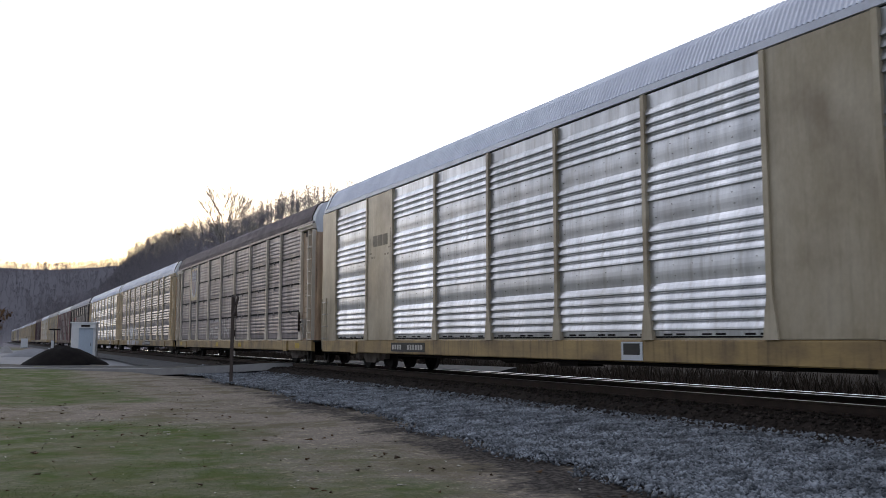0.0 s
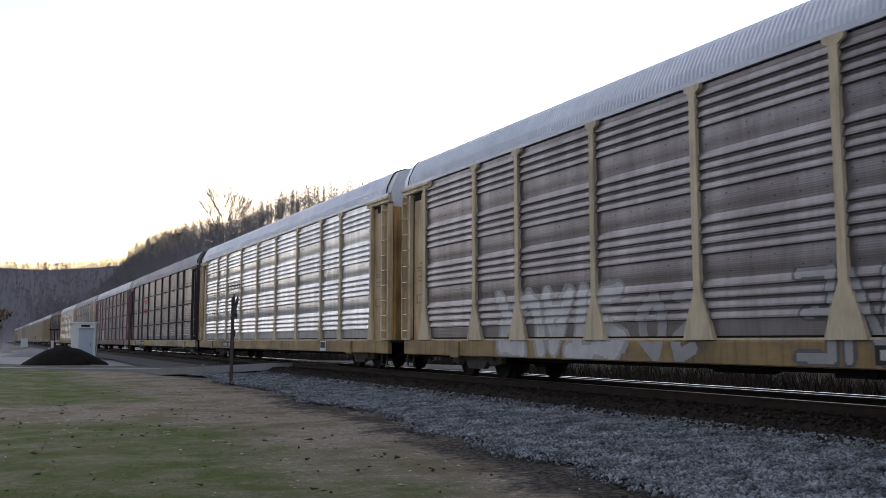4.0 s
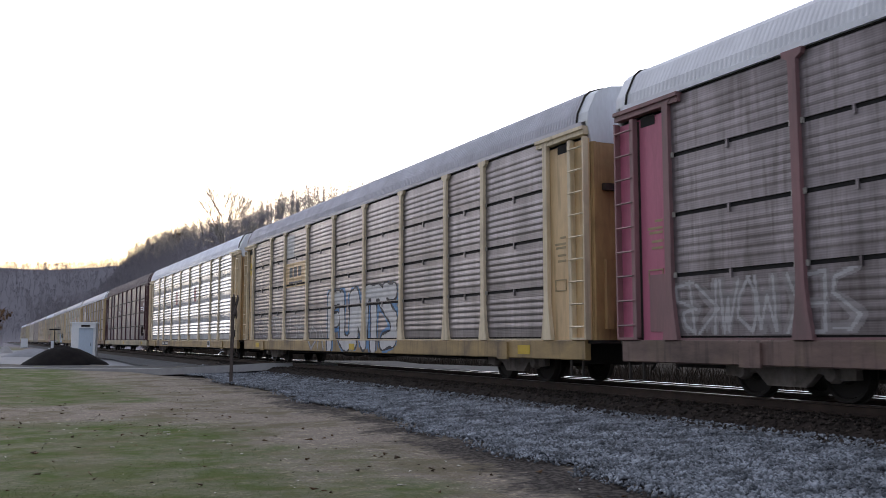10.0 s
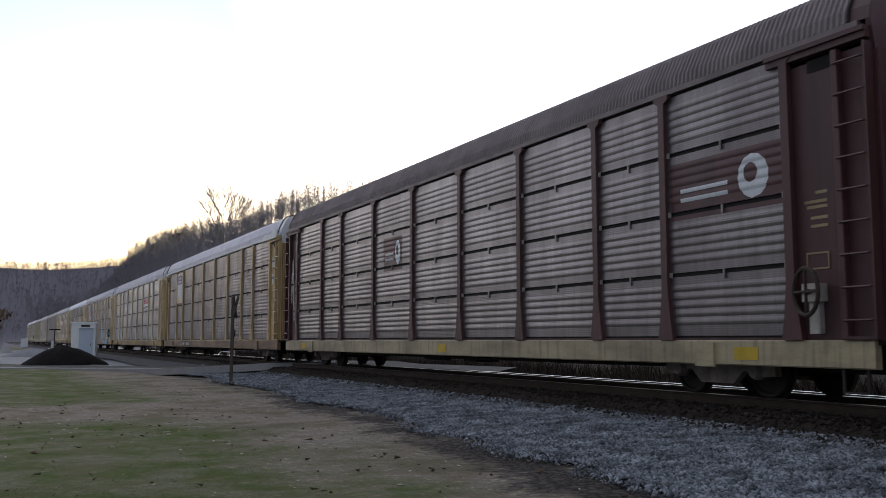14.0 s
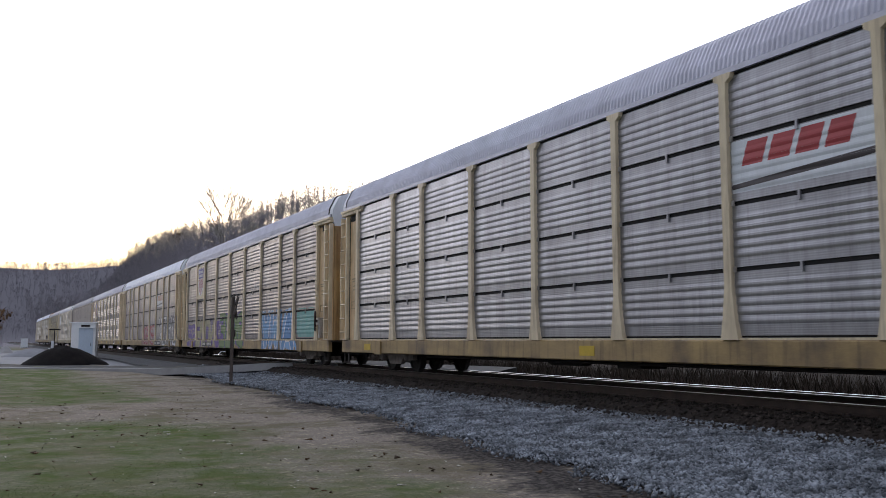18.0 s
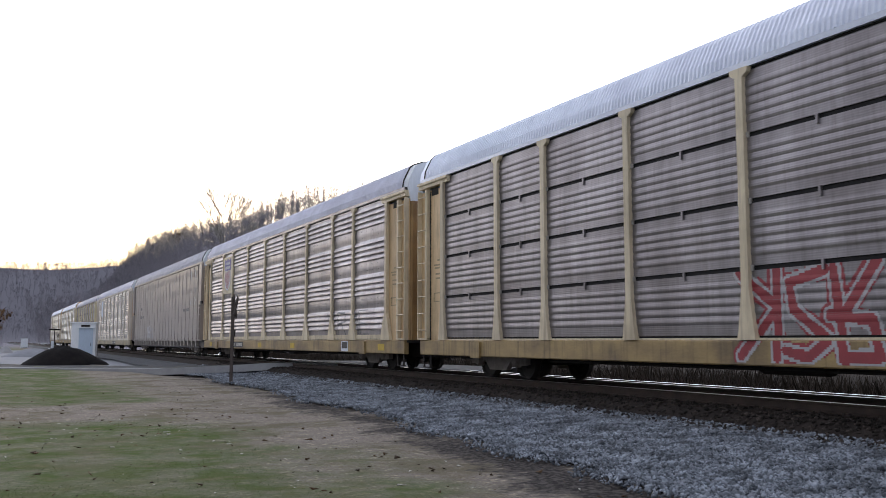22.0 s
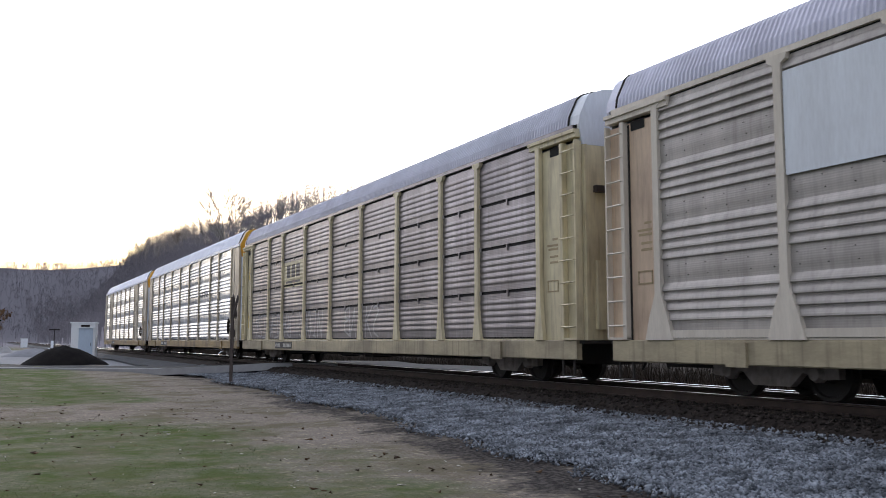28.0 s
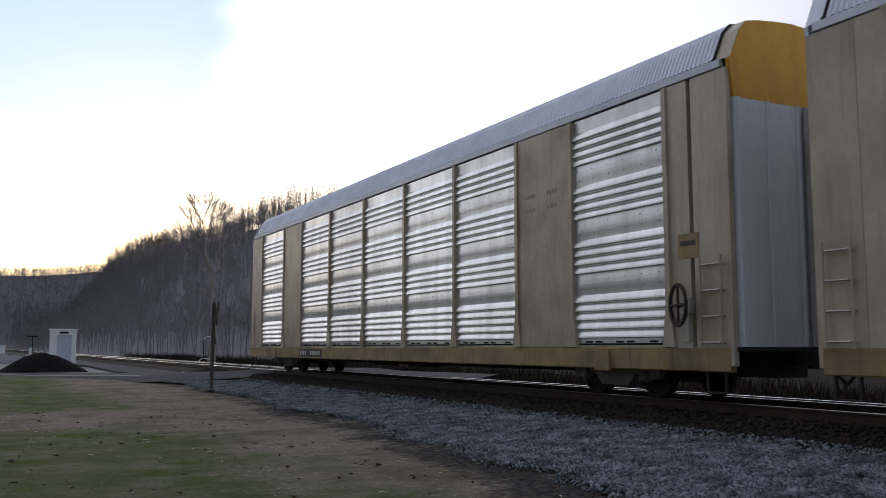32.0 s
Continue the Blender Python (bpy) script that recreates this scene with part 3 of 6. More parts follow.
def stones(name, n, xr, yr, size, material, label, near_pull=1.6):
    """Loose broken stones lying on the ballast, one mesh."""
    x = RNG.uniform(*xr, n)
    y = yr[0] + (yr[1] - yr[0]) * RNG.uniform(0, 1, n) ** near_pull
    inside = x - bed_foot(y) > RNG.uniform(-1, 0, len(x)) ** 3 * 0.5
    x, y = x[inside], y[inside]
    n = len(x)
    z = np.maximum(bed_z(x, y), ground_z(x, y))
    base = np.array([(1, 0, 0), (-1, 0, 0), (0, 1, 0), (0, -1, 0), (0, 0, 1), (0, 0, -1)], float)
    tri = np.array([(0, 2, 4), (2, 1, 4), (1, 3, 4), (3, 0, 4), (2, 0, 5), (1, 2, 5), (3, 1, 5), (0, 3, 5)])
    s = RNG.uniform(0.55, 1.25, (n, 1, 1)) * size
    v = base[None] * RNG.uniform(0.6, 1.3, (n, 6, 1)) * s + RNG.normal(0, 0.22, (n, 6, 3)) * s
    a = RNG.uniform(0, 6.28, n)
    tilt = RNG.uniform(-0.6, 0.6, n)
    c, sn = np.cos(a)[:, None], np.sin(a)[:, None]
    vz = v[:, :, 2] * 0.75 + v[:, :, 0] * tilt[:, None]
    vx, vy = v[:, :, 0] * c - v[:, :, 1] * sn, v[:, :, 0] * sn + v[:, :, 1] * c
    co = np.stack([vx + x[:, None], vy + y[:, None], vz + z[:, None] + size * 0.15], 2).reshape(-1, 3)
    f = (tri[None] + 6 * np.arange(n)[:, None, None]).reshape(-1, 3)
    me = bpy.data.meshes.new(name)
    me.vertices.add(len(co))
    me.vertices.foreach_set("co", co.ravel())
    me.loops.add(f.size)
    me.loops.foreach_set("vertex_index", f.ravel().astype(np.int32))
    me.polygons.add(len(f))
    me.polygons.foreach_set("loop_start", np.arange(0, f.size, 3, dtype=np.int32))
    me.materials.append(material)
    me.update(calc_edges=True)
    return tagged(new(name, me), label, "stones", kind="stuff")


def island_paint(name, low, high, rough, drifts=0.0):
    """A colour that changes from loose piece to loose piece, and in drifts."""
    m = bpy.data.materials.new(name)
    m.use_nodes = True
    n, l = m.node_tree.nodes, m.node_tree.links
    geo, mix = n.new("ShaderNodeNewGeometry"), n.new("ShaderNodeMix")
    mix.data_type = "RGBA"
    mix.inputs[6].default_value, mix.inputs[7].default_value = (*low, 1), (*high, 1)
    l.new(geo.outputs["Random Per Island"], mix.inputs[0])
    l.new(mix.outputs[2], n["Principled BSDF"].inputs["Base Color"])
    if drifts:
        tc, noise, hsv, gain = n.new("ShaderNodeTexCoord"), n.new("ShaderNodeTexNoise"), n.new("ShaderNodeHueSaturation"), n.new("ShaderNodeMapRange")
        noise.inputs["Scale"].default_value, noise.inputs["Detail"].default_value = 2.2, 7.0
        gain.inputs["From Min"].default_value, gain.inputs["From Max"].default_value = 0.32, 0.68
        gain.inputs["To Min"].default_value, gain.inputs["To Max"].default_value = 1 - drifts, 1 + drifts
        l.new(tc.outputs["Object"], noise.inputs["Vector"])
        l.new(noise.outputs["Fac"], gain.inputs["Value"])
        l.new(gain.outputs["Result"], hsv.inputs["Value"])
        l.new(mix.outputs[2], hsv.inputs["Color"])
        l.new(hsv.outputs["Color"], n["Principled BSDF"].inputs["Base Color"])
    n["Principled BSDF"].inputs["Roughness"].default_value = rough
    n["Principled BSDF"].inputs["Specular IOR Level"].default_value = 0.15
    return m


LOOSE = island_paint("loose_grey_stone", (0.064, 0.073, 0.086), (0.295, 0.326, 0.374), 0.85, 0.55)
LOOSEDARK = island_paint("loose_dark_stone", (0.016, 0.014, 0.0125), (0.065, 0.053, 0.047), 0.9)
stones("ballast_stones", 190000, (5.7, 10.42), (4, 50), 0.025, LOOSE, "loose grey crushed stones covering the ballast shoulder")
stones("large_ballast_stones", 16000, (5.9, 10.42), (4, 46), 0.042, LOOSE, "larger grey broken stones among the ballast")
stones("sooty_ballast_stones", 20000, (10.2, 13.8), (4, 48), 0.04, LOOSEDARK, "dark crushed stones between the ties")


def rail(x, z, name="rail"):
    ring = [(-0.07, -0.17), (0.07, -0.17), (0.07, -0.155), (0.012, -0.14), (0.012, -0.04), (0.036, -0.03), (0.036, -0.004), (0.03, 0),
            (-0.03, 0), (-0.036, -0.004), (-0.036, -0.03), (-0.012, -0.04), (-0.012, -0.14), (-0.07, -0.155)]
    ring = [(a * (1.2 if c > -0.1 else 1), c) for a, c in ring]
    s = Shape()
    n = len(ring)
    for y0, y1 in ((-560, 700),):
        s.sweep([(x + a, z + c) for a, c in ring], y0, y1)
    for k in range(n):
        s.m[k] = 1 if k in (6, 7, 8) else 0
    ob = new(name, s.mesh(name, RAILSIDE, RAIL))
    return tagged(ob, "steel rail with a bright worn top and rusty web", "rail", group="rails of the two tracks", kind="structure")


for tx, tz in ((TRACK_X, TRACK_Z), (SECOND_X, SECOND_Z)):
    for side in (-0.7525, 0.7525):
        rail(tx + side, tz)


PLATE = paint("rusty_tie_plate", (0.06, 0.045, 0.04), 0.8, 0.2, (0.035, 0.028, 0.026), 5, 0.7)


def near_ties(x, z):
    """The ties beside the lawn, one by one, each with two iron plates."""
    wood = [Shape().box(-1.3, 1.3, -0.11, 0.11, -0.36, -0.175, bevel=0.012).mesh("tie", TIE)]
    plate = Shape().box(-0.17, 0.17, -0.085, 0.085, -0.1745, -0.16, bevel=0.01)
    for d in (-0.13, 0.13):
        for e in (-0.06, 0.06):
            plate.box(d - 0.012, d + 0.012, e - 0.012, e + 0.012, -0.16, -0.13)
    iron = plate.mesh("tie_plate", PLATE)
    for k in range(NEAR_TIES[0], NEAR_TIES[1]):
        t = part("tie", wood[0], TIE, bed)
        t.location = (x + RNG.uniform(-0.05, 0.05), k * 0.55 + RNG.uniform(-0.02, 0.02), z + RNG.uniform(-0.012, 0.0))
        t.rotation_euler = (0, 0, RNG.uniform(-0.012, 0.012))
        for side in (-0.7525, 0.7525):
            part("tie_plate", iron, PLATE, t).location.x = x + side - t.location.x


NEAR_TIES = (6, 126)


def ties(x, z, label):
    s = Shape()
    for k in range(-140, 560):
        if NEAR_TIES[0] <= k < NEAR_TIES[1]:
            continue
        y = k * 0.55 + RNG.uniform(-0.02, 0.02)
        d, e = RNG.uniform(-0.05, 0.05, 2)
        s.box(x - 1.3 + d, x + 1.3 + e, y - 0.11, y + 0.11, z - 0.36, z - 0.172 + RNG.uniform(-0.012, 0.0))
    return tagged(new("track_ties", s.mesh("track_ties", TIE)), label, "railway ties", kind="stuff")


near_ties(TRACK_X, TRACK_Z)
near_ties(SECOND_X, SECOND_Z)
ties(TRACK_X, TRACK_Z, "dark creosoted wooden ties under the near track")
ties(SECOND_X, SECOND_Z, "dark creosoted wooden ties under the second track")


for m in (STONE, DARKSTONE, GRAVEL, TIE, ASPHALT, CONCRETE):
    m.node_tree.nodes["Principled BSDF"].inputs["Specular IOR Level"].default_value = 0.1


# ---- the crossing road ----
ROAD = [(-60, 100, -0.36), (-20, 70.0, -0.36), (-4, 57.5, -0.35), (3, 49.6, -0.33), (7, 43.3, -0.22), (9.6, 38.9, 0.02), (10.6, 37.6, 0.125),
        (13.7, 34.8, 0.125), (14.6, 34.0, 0.0), (18.2, 31.3, -0.135)]


def road():
    s = Shape()
    d = Vector((0.62, 0.78, 0)) * 0.8
    e = Vector((0.62, 0.78, 0)) * 5.0
    for (x0, y0, z0), (x1, y1, z1) in zip(ROAD, ROAD[1:]):
        a, b = Vector((x0, y0, z0)), Vector((x1, y1, z1))
        s.quad(a, b, b + d, a + d, slot=1 if x0 > 5 else 0)
        s.quad(a - Vector((0, 0, 0.3)), b - Vector((0, 0, 0.3)), b, a)
        s.quad(a + d, b + d, b + e, a + e, slot=1)
        s.quad(a + e, b + e, b + e - Vector((0, 0, 0.3)), a + e - Vector((0, 0, 0.3)), slot=1)
    return new("crossing_road", s.mesh("crossing_road", CONCRETE, ASPHALT))


tagged(road(), "narrow pale paved road ramping up to the level crossing", "road", kind="structure")


def yard_z(X, Y):
    return ground_z(X, Y) + 0.03 + 0.03 * lumps(X, Y, 3.0, 8)


yard = sheet("gravel_yard", steps([(-40, 9.5, 1.5)]), steps([(56, 140, 2)]), yard_z, [GRAVEL])
for v in yard.data.vertices:
    v.co.y = max(v.co.y, 52.5 - 0.95 * v.co.x + 7.0) if v.co.x > -12 else v.co.y + 12
tagged(yard, "pale grey gravel yard beyond the road", "gravel", kind="structure")


# ---- the train: enclosed car carriers ----
PITCH, HALF = 28.215, 13.66
BAYS = [2.87, 2.03, 2.9, 2.92, 2.92, 2.92, 2.9, 2.03, 2.8]          # from the rear end forwards
END = (2 * HALF - sum(BAYS)) / 2
SIDE_X, FOOT_Z = -1.485, 1.0
HEADS, EAVES = {"lowbands": 5.44}, {"box": 5.60}          # tops of the panels and feet of the roofs where they differ
HEAD_Z, EAVE_Z = 5.25, 5.38
SILL_LOW, SILL_TOP = 0.53, 0.93


def bay_y(i):
    """The rear edge of bay i; the rear of a car is its +y end."""
    return HALF - END - sum(BAYS[:i])


def head(kind):
    return HEADS.get(kind, HEAD_Z)


def eave(roof_kind):
    return EAVES.get(roof_kind, EAVE_Z)


def rib(z, h, d):
    return [(0, z + 0.02 * h), (d, z + 0.12 * h), (d * 0.94, z + 0.30 * h), (d * 0.5, z + 0.66 * h), (0, z + 0.92 * h)]


def profile(kind):
    """The upright section of a side panel: outward depth and height."""
    if kind in ("bands", "lowbands"):
        low = kind == "lowbands"
        pts, z = [(0, FOOT_Z)], FOOT_Z + 0.26 - 0.172 * low
        for g in range(4):
            for _ in range(5 if low and g == 0 else 4):
                pts += rib(z, 0.172, 0.05)
                z += 0.172
            if g < 3:          # the plain strip bulges a little
                pts += [(0.002, z + 0.04), (0.01, z + 0.14), (0.012, z + 0.2), (0.009, z + 0.28), (0, z + 0.37)]
            z += 0.395
        return pts + [(0, head(kind))]
    if kind in ("seams", "softseams"):
        deep = 1.0 if kind == "seams" else 0.6
        pts, h = [(0, FOOT_Z)], (HEAD_Z - FOOT_Z) / 4
        for g in range(4):
            z0 = FOOT_Z + g * h
            for k in range(5):
                z = z0 + 0.17 + k * 0.145
                pts += [(d * deep, z + up) for d, up in ((0.002, 0.006), (0.008, 0.03), (0.0125, 0.055), (0.0115, 0.085), (0.005, 0.125))]
            if g < 3:
                pts += [(0.004, z0 + h - 0.044), (-0.05, z0 + h - 0.043), (-0.05, z0 + h + 0.029), (0.004, z0 + h + 0.03)]
        return pts + [(0, HEAD_Z - 0.03), (-0.04, HEAD_Z - 0.029), (-0.04, HEAD_Z)]
    pts = [(0, FOOT_Z)]
    for z, n in ((1.08, 5), (2.16, 4), (2.90, 4), (3.70, 5), (4.66, 5)):
        for k in range(n):
            pts += rib(z + k * 0.072, 0.062, -0.008)
    return pts + [(0, HEAD_Z)]


def panel_shape(kind, w):
    s = Shape()
    pts = profile(kind)
    ring = [(SIDE_X - d, z) for d, z in pts] + [(SIDE_X + 0.06, head(kind)), (SIDE_X + 0.06, FOOT_Z)]
    s.sweep(ring, -w, 0)
    if kind in ("bands", "lowbands"):
        z = FOOT_Z + 0.26 + 4 * 0.172
        for g in range(3):
            for row in (0.1, 0.29):
                n = max(2, int(w / 0.42))
                for k in range(n):
                    y = -w * (k + 0.5) / n + (0.05 if row > 0.2 else 0)
                    s.box(SIDE_X - 0.018, SIDE_X + 0.01, y - 0.008, y + 0.008, z + row - 0.007, z + row + 0.007, 1)
            z += 4 * 0.172 + 0.395
    elif kind in ("seams", "softseams"):
        h = (HEAD_Z - FOOT_Z) / 4
        for g in range(1, 4):
            s.box(SIDE_X + 0.02, SIDE_X + 0.028, -w, 0, FOOT_Z + g * h - 0.042, FOOT_Z + g * h + 0.028, 1)
            s.box(SIDE_X - 0.035, SIDE_X, -w / 2 - 0.022, -w / 2 + 0.022, FOOT_Z + g * h - 0.12, FOOT_Z + g * h + 0.03, 0)
            for y in (-0.11, -w + 0.11):
                s.box(SIDE_X - 0.04, SIDE_X, y - 0.022, y + 0.022, FOOT_Z + g * h - 0.05, FOOT_Z + g * h + 0.04, 2)
    if kind == "lowbands":          # drain slots along the foot
        n = int(w / 0.3)
        for k in range(n):
            if k % 3:
                s.box(SIDE_X - 0.006, SIDE_X + 0.01, -w * (k + 0.85) / n, -w * (k + 0.15) / n, FOOT_Z + 0.01, FOOT_Z + 0.045, 1)
    return s


def post_shape(style, top=HEAD_Z):
    """An upright rib between two panels with a flared foot and a spread head."""
    s = Shape()
    x0, x1 = SIDE_X + 0.01, SIDE_X - 0.085
    if style == "slim":
        w = [(0.93, 0.15), (1.35, 0.10), (1.6, 0.055), (5.0, 0.05), (top, 0.05)]
    elif style == "thin":
        x1 = SIDE_X - 0.014
        w = [(0.62, 0.07), (1.0, 0.06), (1.1, 0.045), (5.0, 0.042), (top, 0.042)]
    elif style == "plain":
        w = [(0.93, 0.2), (1.25, 0.13), (1.55, 0.08), (5.0, 0.075), (top, 0.075)]
    else:
        foot = 0.36 if style == "wide" else 0.19
        w = [(0.93, foot), (1.3, foot * 0.7), (1.75, 0.08), (top - 0.3, 0.075), (top - 0.12, 0.08), (top - 0.06, 0.18), (top + 0.03, 0.2)]
    n = len(w)
    i = len(s.v)
    for x in (x0, x1):
        s.v += [(x, -a, z) for z, a in w] + [(x, a, z) for z, a in reversed(w)]
    m = 2 * n
    s.f.append(tuple(i + m + k for k in range(m)))
    for k in range(m):
        j = (k + 1) % m
        s.f.append((i + k, i + j, i + m + j, i + m + k))
    s.m += [0] * (m + 1)
    return s


ARCH = [(0, 0), (0.03, 0.08), (0.22, 0.47), (0.33, 0.57), (0.62, 0.67), (1.05, 0.73), (1.5, 0.75)]
BOX = [(0, 0), (0.04, 0.12), (0.26, 0.62), (0.42, 0.78), (0.75, 0.84), (1.15, 0.88), (1.5, 0.90)]


def arch(kind):
    half = [(-1.5, eave(kind))] + [(-1.5 + a, 5.50 + b) for a, b in (BOX if kind == "box" else ARCH)[1:]]
    return half + [(-x, z) for x, z in reversed(half[:-1])]


def roof_shape(kind):
    s = Shape()
    sec = arch(kind)
    depth = 0.008 if kind == "sheet" else 0.026
    ys, k, y = [], 0, -HALF + 0.35
    while y < HALF - 0.35:
        ys += [(y, 0), (y + 0.035, 0), (y + 0.058, 1), (y + 0.092, 1)]
        y += 0.105
    i, n = len(s.v), len(sec)
    for y, up in ys:
        for q, (x, z) in enumerate(sec):
            a, b = sec[max(0, q - 1)], sec[min(n - 1, q + 1)]
            t = Vector((b[0] - a[0], b[1] - a[1])).normalized()
            s.v.append((x - t.y * depth * up, y, z + t.x * depth * up))
    for r in range(len(ys) - 1):
        for q in range(n - 1):
            p = i + r * n + q
            s.f.append((p, p + 1, p + n + 1, p + n))
            s.m.append(0)
    return s


def roof_end_shape(kind):
    """The smooth hood that closes the roof at one end, towards +y."""
    s = Shape()
    a = arch(kind)
    b = [(x * 0.995, z - 0.012) for x, z in a]
    for (p, q), (r, t) in zip(zip(a, a[1:]), zip(b, b[1:])):
        y0, y1 = HALF - 0.38, HALF - 0.02
        s.quad((p[0], y0, p[1]), (q[0], y0, q[1]), (t[0], y1, t[1]), (r[0], y1, r[1]))
    return s


def end_wall_shape(kind, lower):
    """The end of a car; the upper part follows the roof."""
    s = Shape()
    y0, y1 = HALF - 0.10, HALF - 0.02
    cut = 4.95
    if lower:
        ring = [(-1.40, y0), (1.40, y0), (1.40, y1)]
        for x in (1.3, 0.62, -0.06, -0.74, -1.38):
            ring += [(x + 0.08, y1), (x + 0.07, y1 + 0.035), (x + 0.01, y1 + 0.035), (x, y1)]
        s.column(ring + [(-1.40, y1)], SILL_TOP, cut)
        return s
    b = [(x * 0.99, z - 0.016) for x, z in arch(kind)]
    ring = [(-1.40, cut + 0.004)] + b + [(1.40, cut + 0.004)]
    s.sweep(ring, y0, y1)
    return s


def ladder_frame_shape(inner, outer, z0, z1):
    """A broad inner stile and a thin outer one at the corner of a car."""
    s, x = Shape(), SIDE_X
    d = 1 if inner > outer else -1
    s.box(x - 0.10, x + 0.03, min(inner, inner - d * 0.11), max(inner, inner - d * 0.11), z0, z1, bevel=0.012)
    s.box(x - 0.10, x + 0.03, min(outer, outer + d * 0.04), max(outer, outer + d * 0.04), z0, z1)
    s.box(x - 0.09, x + 0.03, min(inner, outer), max(inner, outer), z0 - 0.012, z0 + 0.03)
    return s


def rung_shape(length):
    """A bent grab bar that bows a little outwards, from 0 along y."""
    s, x = Shape(), SIDE_X - 0.085
    pts = [(x + 0.05, 0.02, 0), (x - 0.025, 0.06, 0), (x - 0.025, length - 0.06, 0), (x + 0.05, length - 0.02, 0)]
    for a, b in zip(pts, pts[1:]):
        s.rod(a, b, 0.019, 5)
    return s


def ladder(car, inner, outer, z0, z1, count, material, rung_m):
    """A corner ladder with its rungs."""
    ob = part("ladder", stored(("ladder", inner, outer, z0), lambda: ladder_frame_shape(inner, outer, z0, z1), material), material, car)
    n = abs(inner - outer)
    for k in range(count):
        r = part("rung", stored(("rung", n), lambda: rung_shape(n), rung_m), rung_m, ob)
        r.location = (0, min(inner, outer), z0 + (k + 0.55) * (z1 - z0) / count)


def truck_frame_shape():
    s = Shape()
    out = [(-1.28, 0.56), (-1.05, 0.62), (-0.55, 0.70), (0.55, 0.70), (1.05, 0.62), (1.28, 0.56), (1.28, 0.36), (1.0, 0.34),
           (0.62, 0.44), (0.38, 0.22), (-0.38, 0.22), (-0.62, 0.44), (-1.0, 0.34), (-1.28, 0.36)]
    i, n = 0, len(out)
    for x in (-1.08, -0.94):
        s.v += [(x, y, z) for y, z in out]
    s.f += [tuple(range(n)), tuple(range(2 * n - 1, n - 1, -1))]
    for k in range(n):
        j = (k + 1) % n
        s.f.append((k, j, n + j, n + k))
    s.m += [0] * (n + 2)
    for y in (-0.89, 0.89):
        s.lathe((-1.1, y, 0.43), [(-0.06, 0.0), (-0.06, 0.1), (0.02, 0.14), (0.1, 0.14)], 10)
    for y in (-0.2, 0, 0.2):
        s.rod((-1.02, y, 0.26), (-1.02, y, 0.52), 0.075, 8)
    return s


def wheel_shape():
    return Shape().lathe((0, 0, 0), [(-0.075, 0.0), (-0.075, 0.12), (-0.03, 0.15), (-0.03, 0.34), (-0.07, 0.36), (-0.07, 0.41), (0.055, 0.42),
                                     (0.06, 0.45), (0.085, 0.45), (0.085, 0.36), (0.03, 0.33), (0.03, 0.15), (0.075, 0.12), (0.075, 0)], 24)


def coupler_shape():
    s = Shape()
    s.box(-0.11, 0.11, HALF - 0.6, HALF + 0.22, 0.62, 0.86)
    s.box(-0.2, 0.16, HALF + 0.2, HALF + 0.42, 0.58, 0.9, bevel=0.05)
    pts = [(-0.45, HALF + 0.02, 0.72), (-0.46, HALF + 0.2, 0.5), (-0.42, HALF + 0.36, 0.36), (-0.3, HALF + 0.45, 0.4)]
    for a, b in zip(pts, pts[1:]):
        s.rod(a, b, 0.028, 6)
    return s


def underframe_shape():
    s = Shape()
    s.box(-1.46, 1.46, -HALF, HALF, 0.86, 0.925)
    s.box(-0.36, 0.36, -HALF + 0.3, HALF - 0.3, 0.42, 0.86)
    for k in range(-6, 7):
        y = k * 1.35
        s.box(-1.42, 1.42, y - 0.06, y + 0.06, 0.58, 0.86)
    s.box(-1.1, -0.45, -1.6, -0.9, 0.38, 0.8)
    s.rod((-0.9, 0.4, 0.58), (-0.9, 1.7, 0.58), 0.2, 10)
    s.rod((-0.75, -8, 0.5), (-0.75, 8, 0.5), 0.025, 5)
    s.rod((-1.25, -7.5, 0.47), (-1.25, 7.5, 0.47), 0.02, 5)
    for k in range(-5, 6):
        s.rod((-1.25, k * 1.5, 0.47), (-1.25, k * 1.5, 0.86), 0.016, 4)
    return s


def brake_wheel_shape():
    """A spoked hand wheel that stands a little askew on its pale gear box."""
    s = Shape()
    c, turn = Vector((SIDE_X - 0.24, 0, 0)), radians(-20)
    across = Vector((-math.sin(turn), math.cos(turn), 0))
    pts = [c + across * 0.34 * math.cos(a) + Vector((0, 0, 0.34 * math.sin(a))) for a in np.linspace(0, 2 * math.pi, 25)]
    for a, b in zip(pts, pts[1:]):
        s.rod(a, b, 0.034, 6)
    for k in range(0, 24, 6):
        s.rod(c, pts[k], 0.024, 5)
    s.rod(c, Vector((SIDE_X + 0.05, 0, 0)), 0.04, 6)
    return s


def gear_box_shape():
    return Shape().box(SIDE_X - 0.16, SIDE_X + 0.06, -0.16, 0.16, -0.14, 0.12, bevel=0.02).box(SIDE_X - 0.1, SIDE_X + 0.06, -0.09, 0.09, -0.6, -0.14, bevel=0.02)


def surface_x(kind, z):
    """How far out a side panel stands at height z."""
    pts = profile(kind)
    for (d0, z0), (d1, z1) in zip(pts, pts[1:]):
        if z0 <= z <= z1 and z1 > z0:
            return d0 + (d1 - d0) * (z - z0) / (z1 - z0)
    return 0.0


